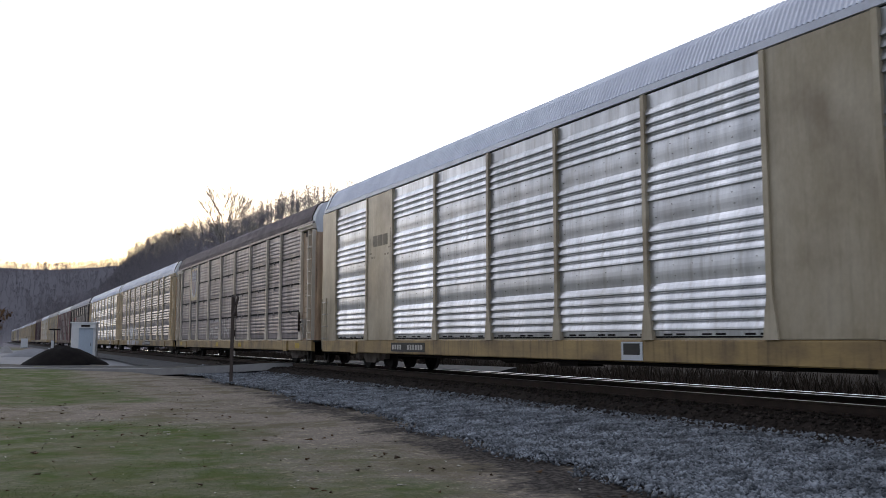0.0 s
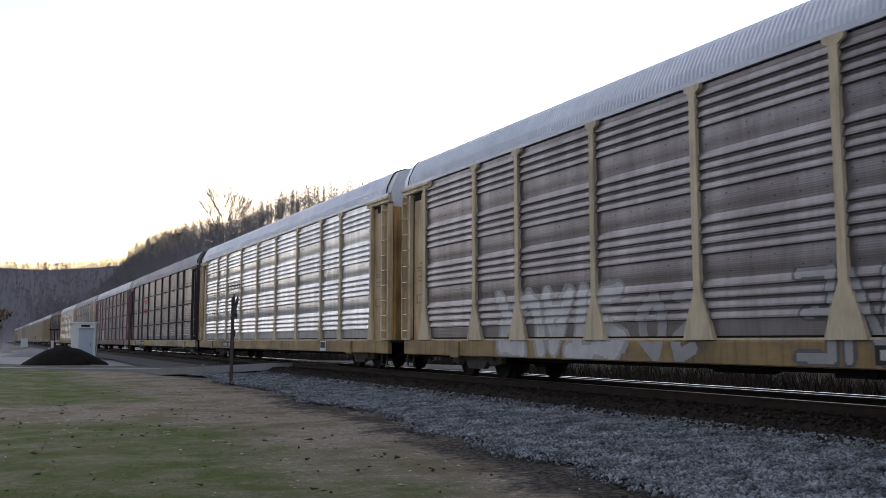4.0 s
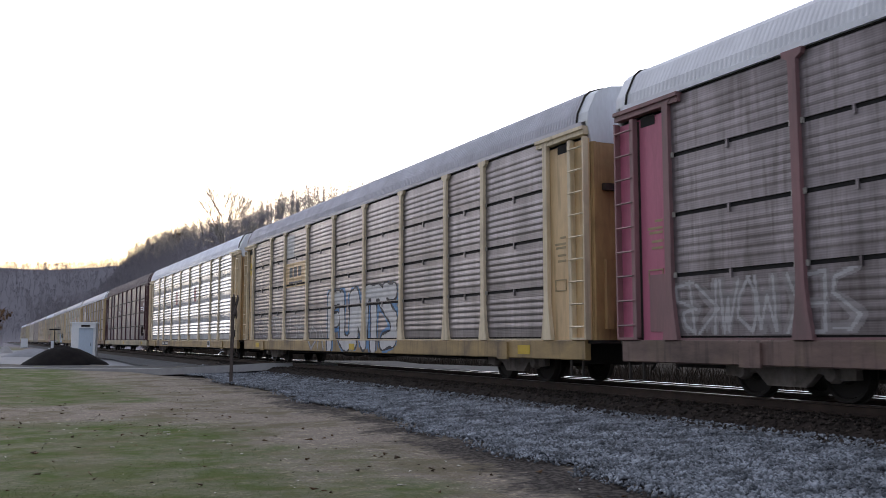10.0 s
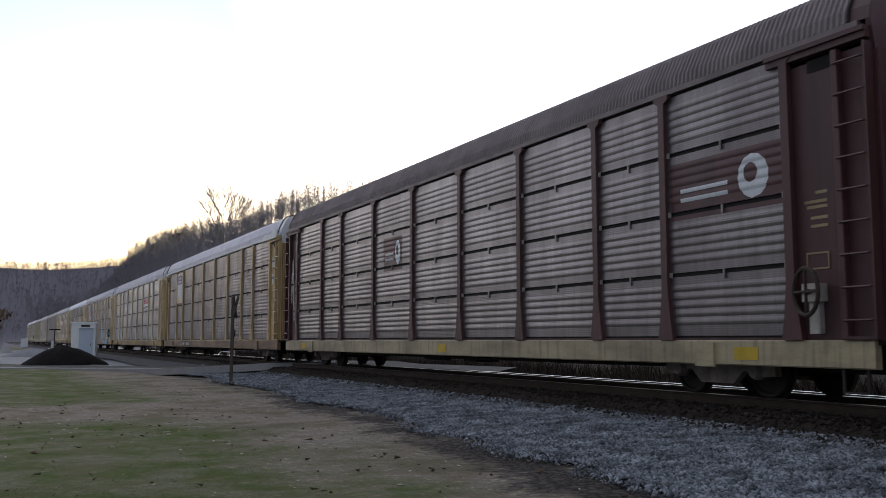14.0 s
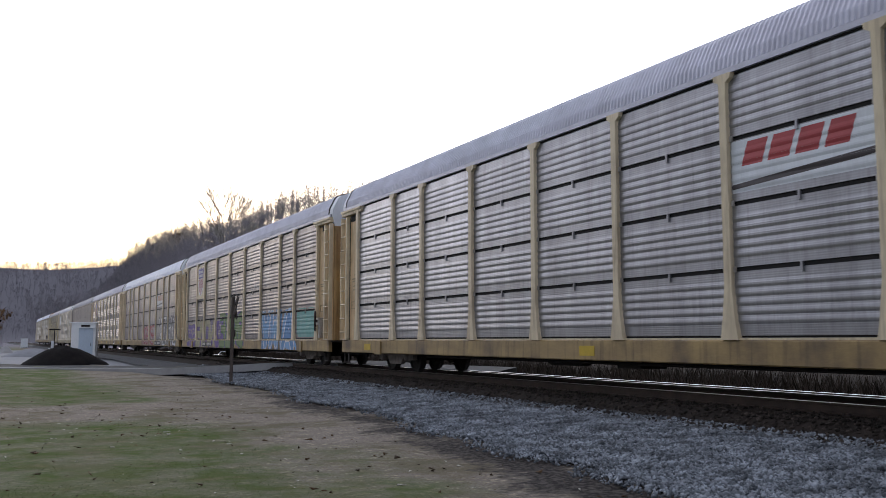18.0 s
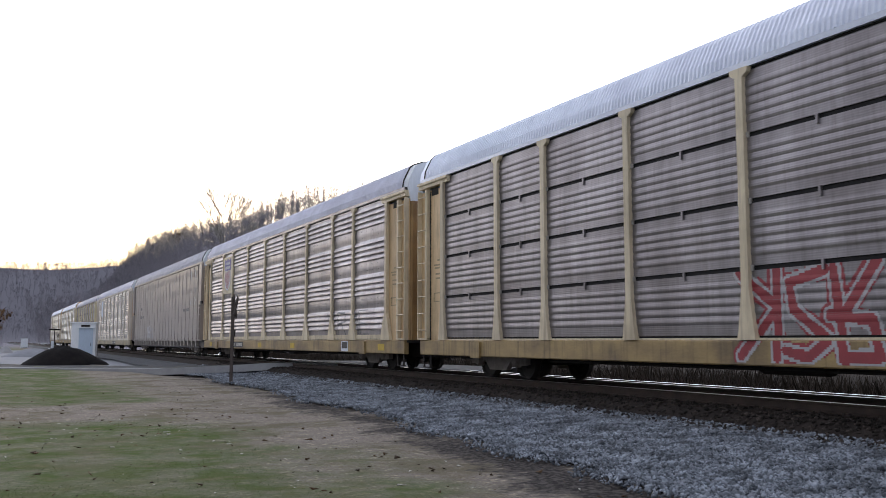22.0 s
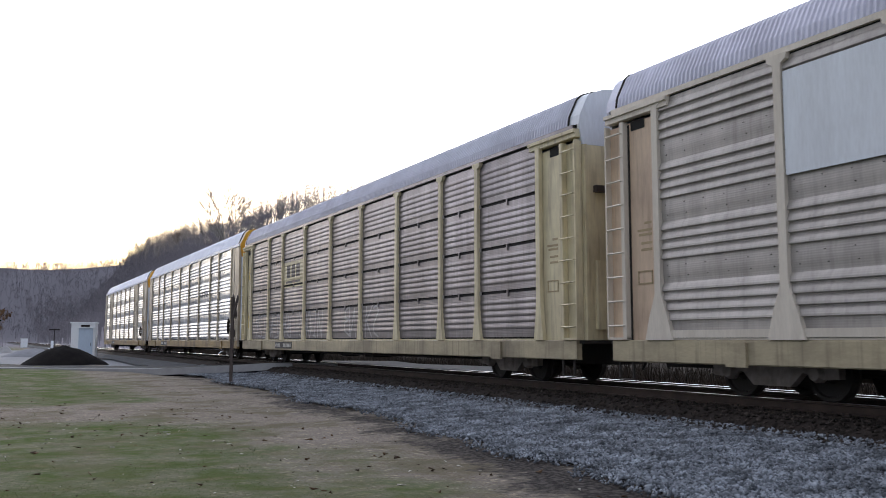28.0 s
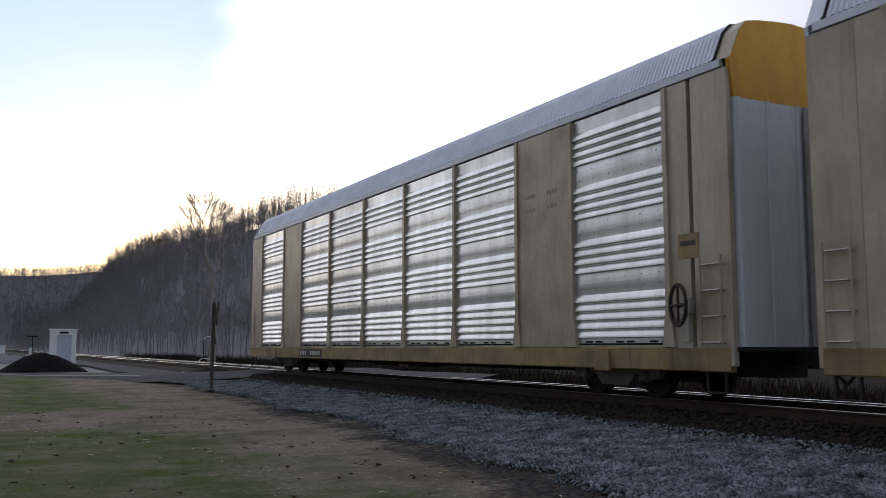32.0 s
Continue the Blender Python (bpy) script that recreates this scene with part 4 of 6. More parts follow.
def paint_on(kind, polygons, out=0.004):
    """Flat paint that follows the ribs of a side: outlines of (y, z), cut into strips."""
    s = Shape()
    seen = {}
    for pts in polygons:
        low, high = min(z for _, z in pts), max(z for _, z in pts)
        zs = sorted({round(z, 3) for _, z in profile(kind) if low < z < high} | set(np.round(np.linspace(low, high, max(2, int((high - low) / 0.035))), 3)))
        for za, zb in zip(zs, zs[1:]):
            da, db = surface_x(kind, za + 1e-4), surface_x(kind, zb - 1e-4)
            if zb - za < 0.003 or min(da, db) < -0.01:
                continue
            rows = []
            for zm in (za + 1e-5, zb - 1e-5):
                cuts = []
                for (y0, z0), (y1, z1) in zip(pts, pts[1:] + pts[:1]):
                    if (z0 <= zm) != (z1 <= zm):
                        cuts.append(y0 + (y1 - y0) * (zm - z0) / (z1 - z0))
                rows.append(sorted(cuts))
            for (ya, yb), (yc, yd) in zip(zip(rows[0][::2], rows[0][1::2]), zip(rows[1][::2], rows[1][1::2])):
                face = []
                for y, z, d in ((ya, za, da), (yb, za, da), (yd, zb, db), (yc, zb, db)):
                    key = (round(y, 3), round(z, 3))
                    if key not in seen:
                        seen[key] = len(s.v)
                        s.v.append((SIDE_X - d - out, y, z))
                    if seen[key] not in face:
                        face.append(seen[key])
                if len(face) > 2:
                    s.f.append(tuple(face))
                    s.m.append(0)
    return s


# single strokes of sprayed figures, in a unit square
GLYPHS = {
    "A": ("0,0 .5,1 1,0", ".2,.4 .8,.4"), "G": ("1,.85 .5,1 0,.7 0,.3 .5,0 1,.2 1,.5 .55,.5",), "C": ("1,.85 .5,1 0,.7 0,.3 .5,0 1,.15",), "E": ("1,1 0,1 0,0 1,0", "0,.5 .8,.5"), "F": ("1,1 0,1 0,0", "0,.55 .8,.55"),
    "K": ("0,0 0,1", "1,1 0,.45 1,0"), "N": ("0,0 0,1 1,0 1,1",), "M": ("0,0 0,1 .5,.4 1,1 1,0",), "O": (".5,0 0,.3 0,.7 .5,1 1,.7 1,.3 .5,0",),
    "R": ("0,0 0,1 .9,.92 .9,.58 0,.5", ".3,.5 1,0"), "S": ("1,.9 .3,1 0,.75 .9,.4 .9,.1 0,0",), "T": ("0,1 1,1", ".5,1 .5,0"), "U": ("0,1 0,.2 .5,0 1,.2 1,1",),
    "W": ("0,1 .25,0 .5,.7 .75,0 1,1",), "X": ("0,0 1,1", "0,1 1,0"), "B": ("0,0 0,1 .8,.85 .8,.6 0,.52", "0,.52 1,.4 1,.12 0,0"), "Z": ("0,1 1,1 0,0 1,0",),
}


def spray(kind, y0, y1, z0, z1, seed, mats, figures, cloud=0.3, weight=0.13, loose=1.0):
    """Sprayed figures that follow the ribs of the side: slot 0 fill, slot 1 outline, slot 2 cloud behind."""
    r = random.Random(seed)
    strokes = []
    pitch = (y1 - y0 - 2 * weight) / len(figures)
    lo, hi = z0 + weight * 0.9, z1 - weight * 1.1
    for i, c in enumerate(figures):
        top = y1 - weight - i * pitch
        lean, rise, w = r.uniform(-0.12, 0.12), r.uniform(-0.06, 0.06) * (hi - lo), pitch * r.uniform(0.72, 0.86)
        over, flip, sway = r.random() < 0.75 * loose, r.random() < 0.7 * loose, r.uniform(-0.25, 0.25) * loose
        for line in GLYPHS[c]:
            pts = [tuple(float(v) for v in q.split(",")) for q in line.split()]
            pts = [(1 - a if over else a, 1 - b if flip else b) for a, b in pts]
            pts = [(a + sway * math.sin(3 * b) - sway * 0.5, b) for a, b in pts]
            pts = [(top - a * w - lean * b + r.uniform(-0.06, 0.06), min(hi, max(lo, lo + b * (hi - lo) + rise)) + r.uniform(-0.04, 0.04)) for a, b in pts]
            strokes += [(*p, *q) for p, q in zip(pts, pts[1:])]
    zs = sorted({round(z, 3) for _, z in profile(kind) if z0 <= z <= z1} | set(np.round(np.linspace(z0, z1, int((z1 - z0) / 0.03)), 3)))
    step = 0.022
    ys = np.arange(y0 - 0.15, y1 + 0.15, step)
    ax, az, bx, bz = (np.array(strokes)[:, k][:, None] for k in range(4))
    s = Shape()
    for za, zb in zip(zs, zs[1:]):
        if zb - za < 0.004:
            continue
        if zb <= SILL_TOP:
            xa = xb = SILL_X - 0.004
        elif za < FOOT_Z:
            continue
        else:
            da, db = surface_x(kind, za + 1e-4), surface_x(kind, zb - 1e-4)
            if min(da, db) < -0.01:
                continue
            xa, xb = SIDE_X - da - 0.005, SIDE_X - db - 0.005
        zm, ym = (za + zb) / 2, ys[None, :] + step / 2
        t = np.clip(((ym - ax) * (bx - ax) + (zm - az) * (bz - az)) / ((bx - ax) ** 2 + (bz - az) ** 2 + 1e-9), 0, 1)
        d = np.hypot(ym - ax - t * (bx - ax), zm - az - t * (bz - az)).min(axis=0)
        ym = ym[0]
        edge = 0.5 * (z1 - z0) - abs(zm - (z0 + z1) / 2) + 0.14 * np.sin(ym * 5.1 + seed) + 0.1 * np.sin(ym * 11 + seed * 2)
        slot = np.full(len(ys), -1)
        if cloud:
            slot[(d < weight + cloud * (0.7 + 0.3 * np.sin(ym * 4 + zm * 3 + seed))) & (edge > 0.02)] = 2
        slot[d < weight + min(0.05, weight * 0.5)] = 1
        slot[d < weight * (0.9 + 0.1 * np.sin(ym * 9 + zm * 7))] = 0
        a = 0
        for b in range(1, len(ys) + 1):
            if b == len(ys) or slot[b] != slot[a]:
                if slot[a] >= 0:
                    s.quad((xa, ys[a], za), (xa, ys[b - 1] + step, za), (xb, ys[b - 1] + step, zb), (xb, ys[a], zb), slot=int(slot[a]))
                a = b
    return s.mesh("spray_paint", *mats)


SILL_X = -1.535


def sill_shape():
    s = Shape()
    b = 0.02
    ring = [(-1.40, SILL_LOW), (SILL_X + b, SILL_LOW), (SILL_X, SILL_LOW + b), (SILL_X, SILL_TOP - b), (SILL_X + b, SILL_TOP), (-1.40, SILL_TOP)]
    s.sweep(ring, -HALF + 0.15, HALF - 0.15)
    for k in (-1, 1):
        s.box(SILL_X - 0.05, SILL_X, k * 10.3 - 0.22, k * 10.3 + 0.22, SILL_LOW - 0.03, SILL_TOP - 0.04)
    return s


def plate_with_bars(y0, w, z0, z1, car, mats=(BLACK, LETTER), groups=(4, 6), x=None):
    """A dark plate with two groups of pale bars in place of its marks."""
    x = SILL_X - 0.006 if x is None else x
    plate = part("mark_plate", Shape().box(x - 0.006, x, y0, y0 + w, z0, z1), mats[0], car, "black plate with pale bars")
    n = sum(groups) + 2 * (len(groups) - 1)
    step, k = (w - 0.16) / n, 0
    for g in groups:
        for _ in range(g):
            a = y0 + w - 0.08 - k * step
            part("bar", Shape().box(x - 0.011, x - 0.0065, a - step * 0.62, a, z0 + 0.06, z1 - 0.06), mats[1], plate)
            k += 1
        k += 2


def sign(y0, y1, z0, z1, car, material, name="sign_panel", label="", x=None):
    x = SIDE_X - 0.055 if x is None else x
    return part(name, Shape().box(x - 0.008, x + 0.02, y0, y1, z0, z1), material, car, label)


def painted_sign(k, y0, y1, z0, z1, material, label):
    """A sign painted straight on the ribs of car k."""
    return part("painted_sign", paint_on(SPECS[k].get("kind", "seams"), [[(y0, z0), (y1, z0), (y1, z1), (y0, z1)]]), material, CARS[k], label)


def painted_bars(k, boxes, material, slant=0.0, parent=None):
    """A name replaced by plain bars painted on the ribs of car k: boxes of (y0, y1, z0, z1)."""
    for y0, y1, z0, z1 in boxes:
        ring = [(y0 + slant, z0), (y1 + slant, z0), (y1, z1), (y0, z1)]
        part("letter_bar", paint_on(SPECS[k].get("kind", "seams"), [ring], 0.0065), material, parent or CARS[k])


def bar_row(y0, y1, z0, z1, count, fill=0.72):
    """Even boxes in a row."""
    w = (y1 - y0) / count
    return [(y0 + (i + 0.5 - fill / 2) * w, y0 + (i + 0.5 + fill / 2) * w, z0, z1) for i in range(count)]


def flat(points, x, t=0.006):
    """A thin flat shape on the side of a car: outline of (y, z)."""
    s = Shape()
    n = len(points)
    s.v += [(x, y, z) for y, z in points] + [(x - t, y, z) for y, z in points]
    s.f += [tuple(range(n)), tuple(range(2 * n - 1, n - 1, -1))] + [(k, (k + 1) % n, n + (k + 1) % n, n + k) for k in range(n)]
    s.m += [0] * (n + 2)
    return s


def shield(car, i, whole=True, faded=False):
    """A yellow plate with a shield in violet, white and red, over bay i."""
    y1 = bay_y(i) - 0.09
    y0 = y1 - BAYS[i] + 0.18
    p = sign(y0, y1, 3.25, 5.1, car, POSTPAINT, "shield_plate", "faded yellow plate with a shield")
    c, x = (y0 + y1) / 2, SIDE_X - 0.066
    upper = [(0, 5.04), (0.18, 4.96), (0.40, 4.94), (0.60, 5.02), (0.69, 4.82), (0.60, 4.62), (0.61, 4.42)]
    lower = [(0.61, 4.40), (0.65, 4.15), (0.61, 3.88), (0.47, 3.62), (0.22, 3.47), (0, 3.40)]
    part("shield_top", flat([(c + a, z) for a, z in upper] + [(c - a, z) for a, z in reversed(upper[1:])], x), OLDVIOLET if faded else SIGNBLUE, p)
    part("shield_body", flat([(c + a, z) for a, z in lower] + [(c - a, z) for a, z in reversed(lower[:-1])], x), WHITE, p)
    for z, n in ((4.71, 5), (4.50, 7)):
        for y0, y1, z0, z1 in bar_row(c - 0.46, c + 0.46, z, z + 0.14, n, 0.68):
            part("bar", Shape().box(x - 0.011, x - 0.007, y0, y1, z0, z1), G_WHITE, p)
    if whole:
        for k in range(7):
            a = c - 0.555 + k * 0.165
            part("stripe", Shape().box(x - 0.011, x - 0.007, a, a + 0.07, (3.85, 3.66, 3.54, 3.47, 3.54, 3.66, 3.85)[k], 4.38), FADEDSIGN if faded else SIGNRED, p)


def roof_rim_shape(kind):
    """The dark seam between the ribbed roof and its hood."""
    s = Shape()
    pts = [(x * 1.01, HALF - 0.36, z + 0.012) for x, z in arch(kind)]
    for a, b in zip(pts, pts[1:]):
        s.rod(a, b, 0.022, 5)
    return s


CLIP = paint("worn_pale_metal", (0.55, 0.53, 0.50), 0.5, 0.3, (0.32, 0.28, 0.25), 6, 0.7)
LEAFGREY = paint("dusty_grey_paint", (0.42, 0.41, 0.41), 0.5, 0, (0.28, 0.27, 0.27), 1.5, 0.7, STREAK, 0.1, 14, drip=(0.2, 0.16, 0.12))
EMBLEM = paint("dull_red_emblem_paint", (0.36, 0.08, 0.11), 0.5, 0, (0.36, 0.2, 0.21), 4, 0.6)
FADEDSIGN = paint("faded_orange_red_paint", (0.48, 0.26, 0.2), 0.6, 0, (0.52, 0.42, 0.36), 4, 0.8)
GHOST = paint("ghosted_mark_paint", (0.22, 0.19, 0.155), 0.6, 0, (0.36, 0.31, 0.23), 5, 0.9)
OLDVIOLET = paint("faded_violet_paint", (0.36, 0.33, 0.42), 0.6, 0, (0.5, 0.45, 0.42), 4, 0.8)
STENCIL = paint("faded_stencil_paint", (0.34, 0.26, 0.15), 0.6, 0, (0.46, 0.36, 0.21), 6, 0.7)


def frame_shape(y0, y1, z0, z1, x):
    s = Shape()
    for a, b, c, d in ((y0, y1, z0, z0 + 0.025), (y0, y1, z1 - 0.025, z1), (y0, y0 + 0.02, z0 + 0.025, z1 - 0.025), (y1 - 0.02, y1, z0 + 0.025, z1 - 0.025)):
        s.box(x - 0.012, x - 0.0005, a, b, c, d)
    return s


def stirrup_shape():
    s = Shape()
    for y in (-0.2, 0.2):
        s.box(-1.5, -1.46, y - 0.02, y + 0.02, 0.2, 0.6)
    s.box(-1.52, -1.4, -0.2, 0.2, 0.19, 0.215)
    return s


def autorack(spec):
    """One enclosed car carrier. spec: panels, posts, ends and what is painted on it."""
    car = tagged(new("autorack_car"), spec["label"], "train car", "cars of the train")
    kind, skin, frame_m = spec.get("kind", "seams"), spec["skin"], spec["frame"]
    sill_m, roof_m, roof_kind = spec.get("sill", OCHRE), spec.get("roof", ROOF), spec.get("roof_kind", "arch")
    top, lip = head(kind), eave(roof_kind)
    bays = BAYS if kind != "smooth" else [24.29 / 21] * 21
    part("underframe", stored("underframe", underframe_shape, DARK), DARK, car)
    if kind == "smooth":
        part("side_sill", stored("thin_sill", lambda: Shape().box(SIDE_X - 0.03, -1.3, -HALF + 0.1, HALF - 0.1, 0.9, FOOT_Z - 0.005), sill_m), sill_m, car)
        # blackish colour puts the shade of the gaps between tabs on the web
        part("sill_web", stored("sill_web", lambda: Shape().box(SIDE_X + 0.13, -1.3, -HALF + 0.1, HALF - 0.1, 0.50, 0.896), BLACKBROWN), BLACKBROWN, car, "recessed web of the sill, blackened for shade")
        for i in range(22):
            tab = part("sill_tab", stored("sill_tab", lambda: Shape().box(SIDE_X - 0.045, SIDE_X + 0.128, -0.12, 0.12, 0.565, 0.896, bevel=0.01)
                                          .box(SIDE_X - 0.06, SIDE_X - 0.032, -0.16, 0.16, 0.80, 1.04), sill_m), sill_m, car)
            tab.location.y = HALF - END - i * 24.29 / 21
            if i % 3 == 1:
                part("sill_mark", stored("sill_mark", lambda: Shape().box(SIDE_X + 0.122, SIDE_X + 0.1295, -0.8, -0.35, 0.66, 0.8), STENCIL), STENCIL, car).location.y = tab.location.y
    else:
        part("side_sill", stored("sill", sill_shape, sill_m), sill_m, car)
    far = part("side_sill", stored("sill", sill_shape, sill_m), sill_m, car)
    far.rotation_euler = (0, 0, math.pi)
    # side panels and posts
    tan = spec.get("plain", ())
    y = HALF - END
    for i, w in enumerate(bays):
        if i in tan:
            ob = part("plain_panel", stored(("plain_panel", w), lambda: Shape().box(SIDE_X - 0.05, SIDE_X + 0.06, -w, 0, FOOT_Z - 0.06, top), TAN), TAN, car)
        else:
            ob = part("side_panel", stored(("side_panel", kind, w), lambda: panel_shape(kind, w), skin, HOLE, CLIP), skin, car)
        ob.location.y = y
        y -= w
    y = HALF - END
    for i in range(len(bays) + 1):
        style = spec.get("post", "flared")
        if kind == "smooth":
            style = "thin"
        post_m = spec["post_paint"] if "post_paint" in spec else POSTPAINT if frame_m is YELLOW else frame_m
        ob = part("post", stored(("post", style, top), lambda: post_shape(style, top), post_m), post_m, car)
        ob.location.y = y
        y -= bays[i] if i < len(bays) else 0
    part("base_rail", stored("base_rail", lambda: Shape().box(SIDE_X - 0.035, SIDE_X + 0.06, -HALF + END, HALF - END, SILL_TOP + 0.003, FOOT_Z - 0.035), post_m), post_m, car)
    if spec.get("skirt"):
        part("skirt_rail", stored("skirt_rail", lambda: Shape().box(SIDE_X - 0.058, SIDE_X + 0.0, -HALF + END, HALF - END, FOOT_Z - 0.03, FOOT_Z + 0.1), post_m), post_m, car)
    # foot and eave strips carry the shade of their slots in their colour
    part("foot_slot", stored("foot_slot", lambda: Shape().box(SIDE_X + 0.015, SIDE_X + 0.06, -HALF + END, HALF - END, FOOT_Z - 0.032, FOOT_Z - 0.002), HOLE), HOLE, car, "strip in the slot under the side panels, blackened for shade")
    part("top_rail", stored(("top_rail", top), lambda: Shape().box(SIDE_X - 0.04, SIDE_X + 0.06, -HALF + 0.2, HALF - 0.2, top + 0.035, lip), spec.get("beam", roof_m)),
         frame_m, car)
    part("eave_slot", stored(("eave_slot", top), lambda: Shape().box(SIDE_X + 0.02, SIDE_X + 0.06, -HALF + 0.2, HALF - 0.2, top + 0.004, top + 0.031), HOLE), HOLE, car, "strip in the slot under the eave, blackened for shade")
    far = part("far_side", stored(("far_side", top), lambda: Shape().box(SIDE_X - 0.03, SIDE_X + 0.06, -HALF + 0.2, HALF - 0.2, SILL_TOP, lip), skin), skin, car)
    far.rotation_euler = (0, 0, math.pi)
    part("roof", stored(("roof", roof_kind), lambda: roof_shape(roof_kind), roof_m), roof_m, car)
    # ends
    for turn in (0, math.pi):
        front = turn > 0
        up = spec.get("top", WHITE) if front else roof_m
        hood = spec.get("hood", up) if front else roof_m
        low = spec.get("door", RUSTDOOR if frame_m is YELLOW else frame_m) if front else frame_m
        for name, shape, m in (("roof_end", lambda: roof_end_shape(roof_kind), hood), ("end_door", lambda: end_wall_shape(roof_kind, True), low),
                               ("end_gable", lambda: end_wall_shape(roof_kind, False), up), ("coupler", coupler_shape, DARK)):
            ob = part(name, stored((name, roof_kind), shape, m), m, car)
            ob.rotation_euler = (0, 0, turn)
        rim = part("roof_rim", stored(("roof_rim", roof_kind), lambda: roof_rim_shape(roof_kind), DARK), DARK, car, "dark seam at the roof end")
        rim.rotation_euler = (0, 0, turn)
        if front and spec.get("door") is WHITE:
            leaf = part("end_leaf", stored("end_leaf", lambda: Shape().box(-1.37, -0.12, HALF + 0.016, HALF + 0.05, SILL_TOP + 0.01, 4.94, bevel=0.01), LEAFGREY), LEAFGREY, car, "grey right leaf of the end door")
            leaf.rotation_euler = (0, 0, turn)
            for k in range(9):
                bar = part("stencil_bar", stored(("leaf_bar", k), lambda: Shape().box(-1.05, -0.5 - 0.05 * (k % 3), HALF + 0.0505, HALF + 0.054, 2.62 + k * 0.1, 2.67 + k * 0.1), STENCIL), STENCIL, leaf)
        if front and not spec.get("solid_ends"):
            bracket = part("end_bracket", stored("end_bracket", lambda: Shape().box(0.72, 1.16, HALF - 0.03, HALF + 0.10, 3.96, 4.10, bevel=0.015), RUST), RUST, car, "rusty iron bracket on the end door")
            bracket.rotation_euler = (0, 0, turn)
            hatch = part("end_hatch", stored("end_hatch", lambda: Shape().box(0.66, 1.14, HALF - 0.03, HALF + 0.06, 1.15, 2.55, bevel=0.012), low), low, car)
            hatch.rotation_euler = (0, 0, turn)
        latch = part("latch", stored("latch", lambda: Shape().box(-1.2, -0.75, HALF - 0.02, HALF + 0.05, 2.85, 3.02).box(-1.0, -0.93, HALF - 0.02, HALF + 0.04, 1.1, 4.6), RUST), RUST, car)
        latch.rotation_euler = (0, 0, turn)
        sgn = -1 if front else 1
        a, b = sgn * (HALF - END), sgn * (HALF - 0.06)
        lo, hi = min(a, b), max(a, b)
        if spec.get("solid_ends"):
            mid, plate_m = a + sgn * 0.62, spec.get("plates", TAN)
            part("end_plate", stored(("end_plate", sgn), lambda: Shape().box(SIDE_X - 0.045, SIDE_X + 0.06, min(a, mid) + 0.08, max(a, mid), SILL_TOP - 0.1, top), plate_m), plate_m, car)
            part("end_plate", stored(("corner_plate", sgn), lambda: Shape().box(SIDE_X - 0.04, SIDE_X + 0.06, min(mid, b) + 0.012, max(mid, b) - 0.012, SILL_TOP - 0.3, top), plate_m), plate_m, car)
            c, n = (mid + b) / 2, 0.5
            rail_m = CLIP
            steps_ob = part("low_ladder", stored(("low_ladder", sgn), lambda: Shape().rod((SIDE_X - 0.1, c - 0.23, 0.9), (SIDE_X - 0.1, c - 0.23, 2.4), 0.022)
                                                 .rod((SIDE_X - 0.1, c + 0.23, 0.9), (SIDE_X - 0.1, c + 0.23, 2.4), 0.022), plate_m), plate_m, car)
            for k in range(4):
                r = part("rung", stored("low_rung", lambda: rung_shape(n), rail_m), rail_m, steps_ob)
                r.location = (0, c - 0.25, 1.0 + k * 0.42)
        else:
            mid = a + sgn * 0.88
            crown = top if kind == "smooth" else 5.02
            part("end_panel", stored(("end_panel", sgn, crown), lambda: Shape().box(SIDE_X + 0.02, SIDE_X + 0.08, min(a, mid) + 0.07, max(a, mid), SILL_TOP, crown)
                                     , frame_m), frame_m, car)
            part("corner_panel", stored(("corner_panel", sgn), lambda: Shape().box(SIDE_X + 0.025, SIDE_X + 0.07, lo if sgn < 0 else mid, mid if sgn < 0 else hi, SILL_TOP, 5.02), frame_m), frame_m, car)
            if kind != "smooth":
                part("header", stored(("header", sgn), lambda: Shape().box(SIDE_X - 0.075, SIDE_X + 0.1, lo - 0.34 * (sgn > 0), hi + 0.34 * (sgn < 0), 5.10, 5.2)
                                      .box(SIDE_X - 0.115, SIDE_X + 0.1, lo - 0.34 * (sgn > 0), hi + 0.34 * (sgn < 0), 5.2, HEAD_Z + 0.02), post_m), post_m, car)
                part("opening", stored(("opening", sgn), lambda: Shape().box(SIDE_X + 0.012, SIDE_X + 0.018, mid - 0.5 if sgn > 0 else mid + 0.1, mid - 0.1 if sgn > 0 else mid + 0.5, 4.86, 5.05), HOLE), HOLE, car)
                part("gap", stored(("gap", sgn), lambda: Shape().box(SIDE_X + (0.012 if sgn > 0 else 0.03), SIDE_X + 0.095, mid + sgn * 0.045 - (0.1 if sgn > 0 else 0.02), mid + sgn * 0.045 + 0.02, SILL_TOP, 5.0), DARK), DARK, car, "dark slot beside the ladder")
            c = (a + mid) / 2
            for z, n in ((3.05, 0.2), (2.92, 0.4), (2.84, 0.36), (2.68, 0.3), (2.56, 0.3)):
                part("stencil_bar", stored(("stencil_bar", sgn, z), lambda: Shape().box(SIDE_X + 0.014, SIDE_X + 0.0195, c - 0.2, c - 0.2 + n, z, z + 0.045), STENCIL), STENCIL, car)
            part("placard_frame", stored(("placard_frame", sgn), lambda: frame_shape(c - 0.2, c + 0.2, 1.95, 2.2, SIDE_X + 0.02), STENCIL), STENCIL, car)
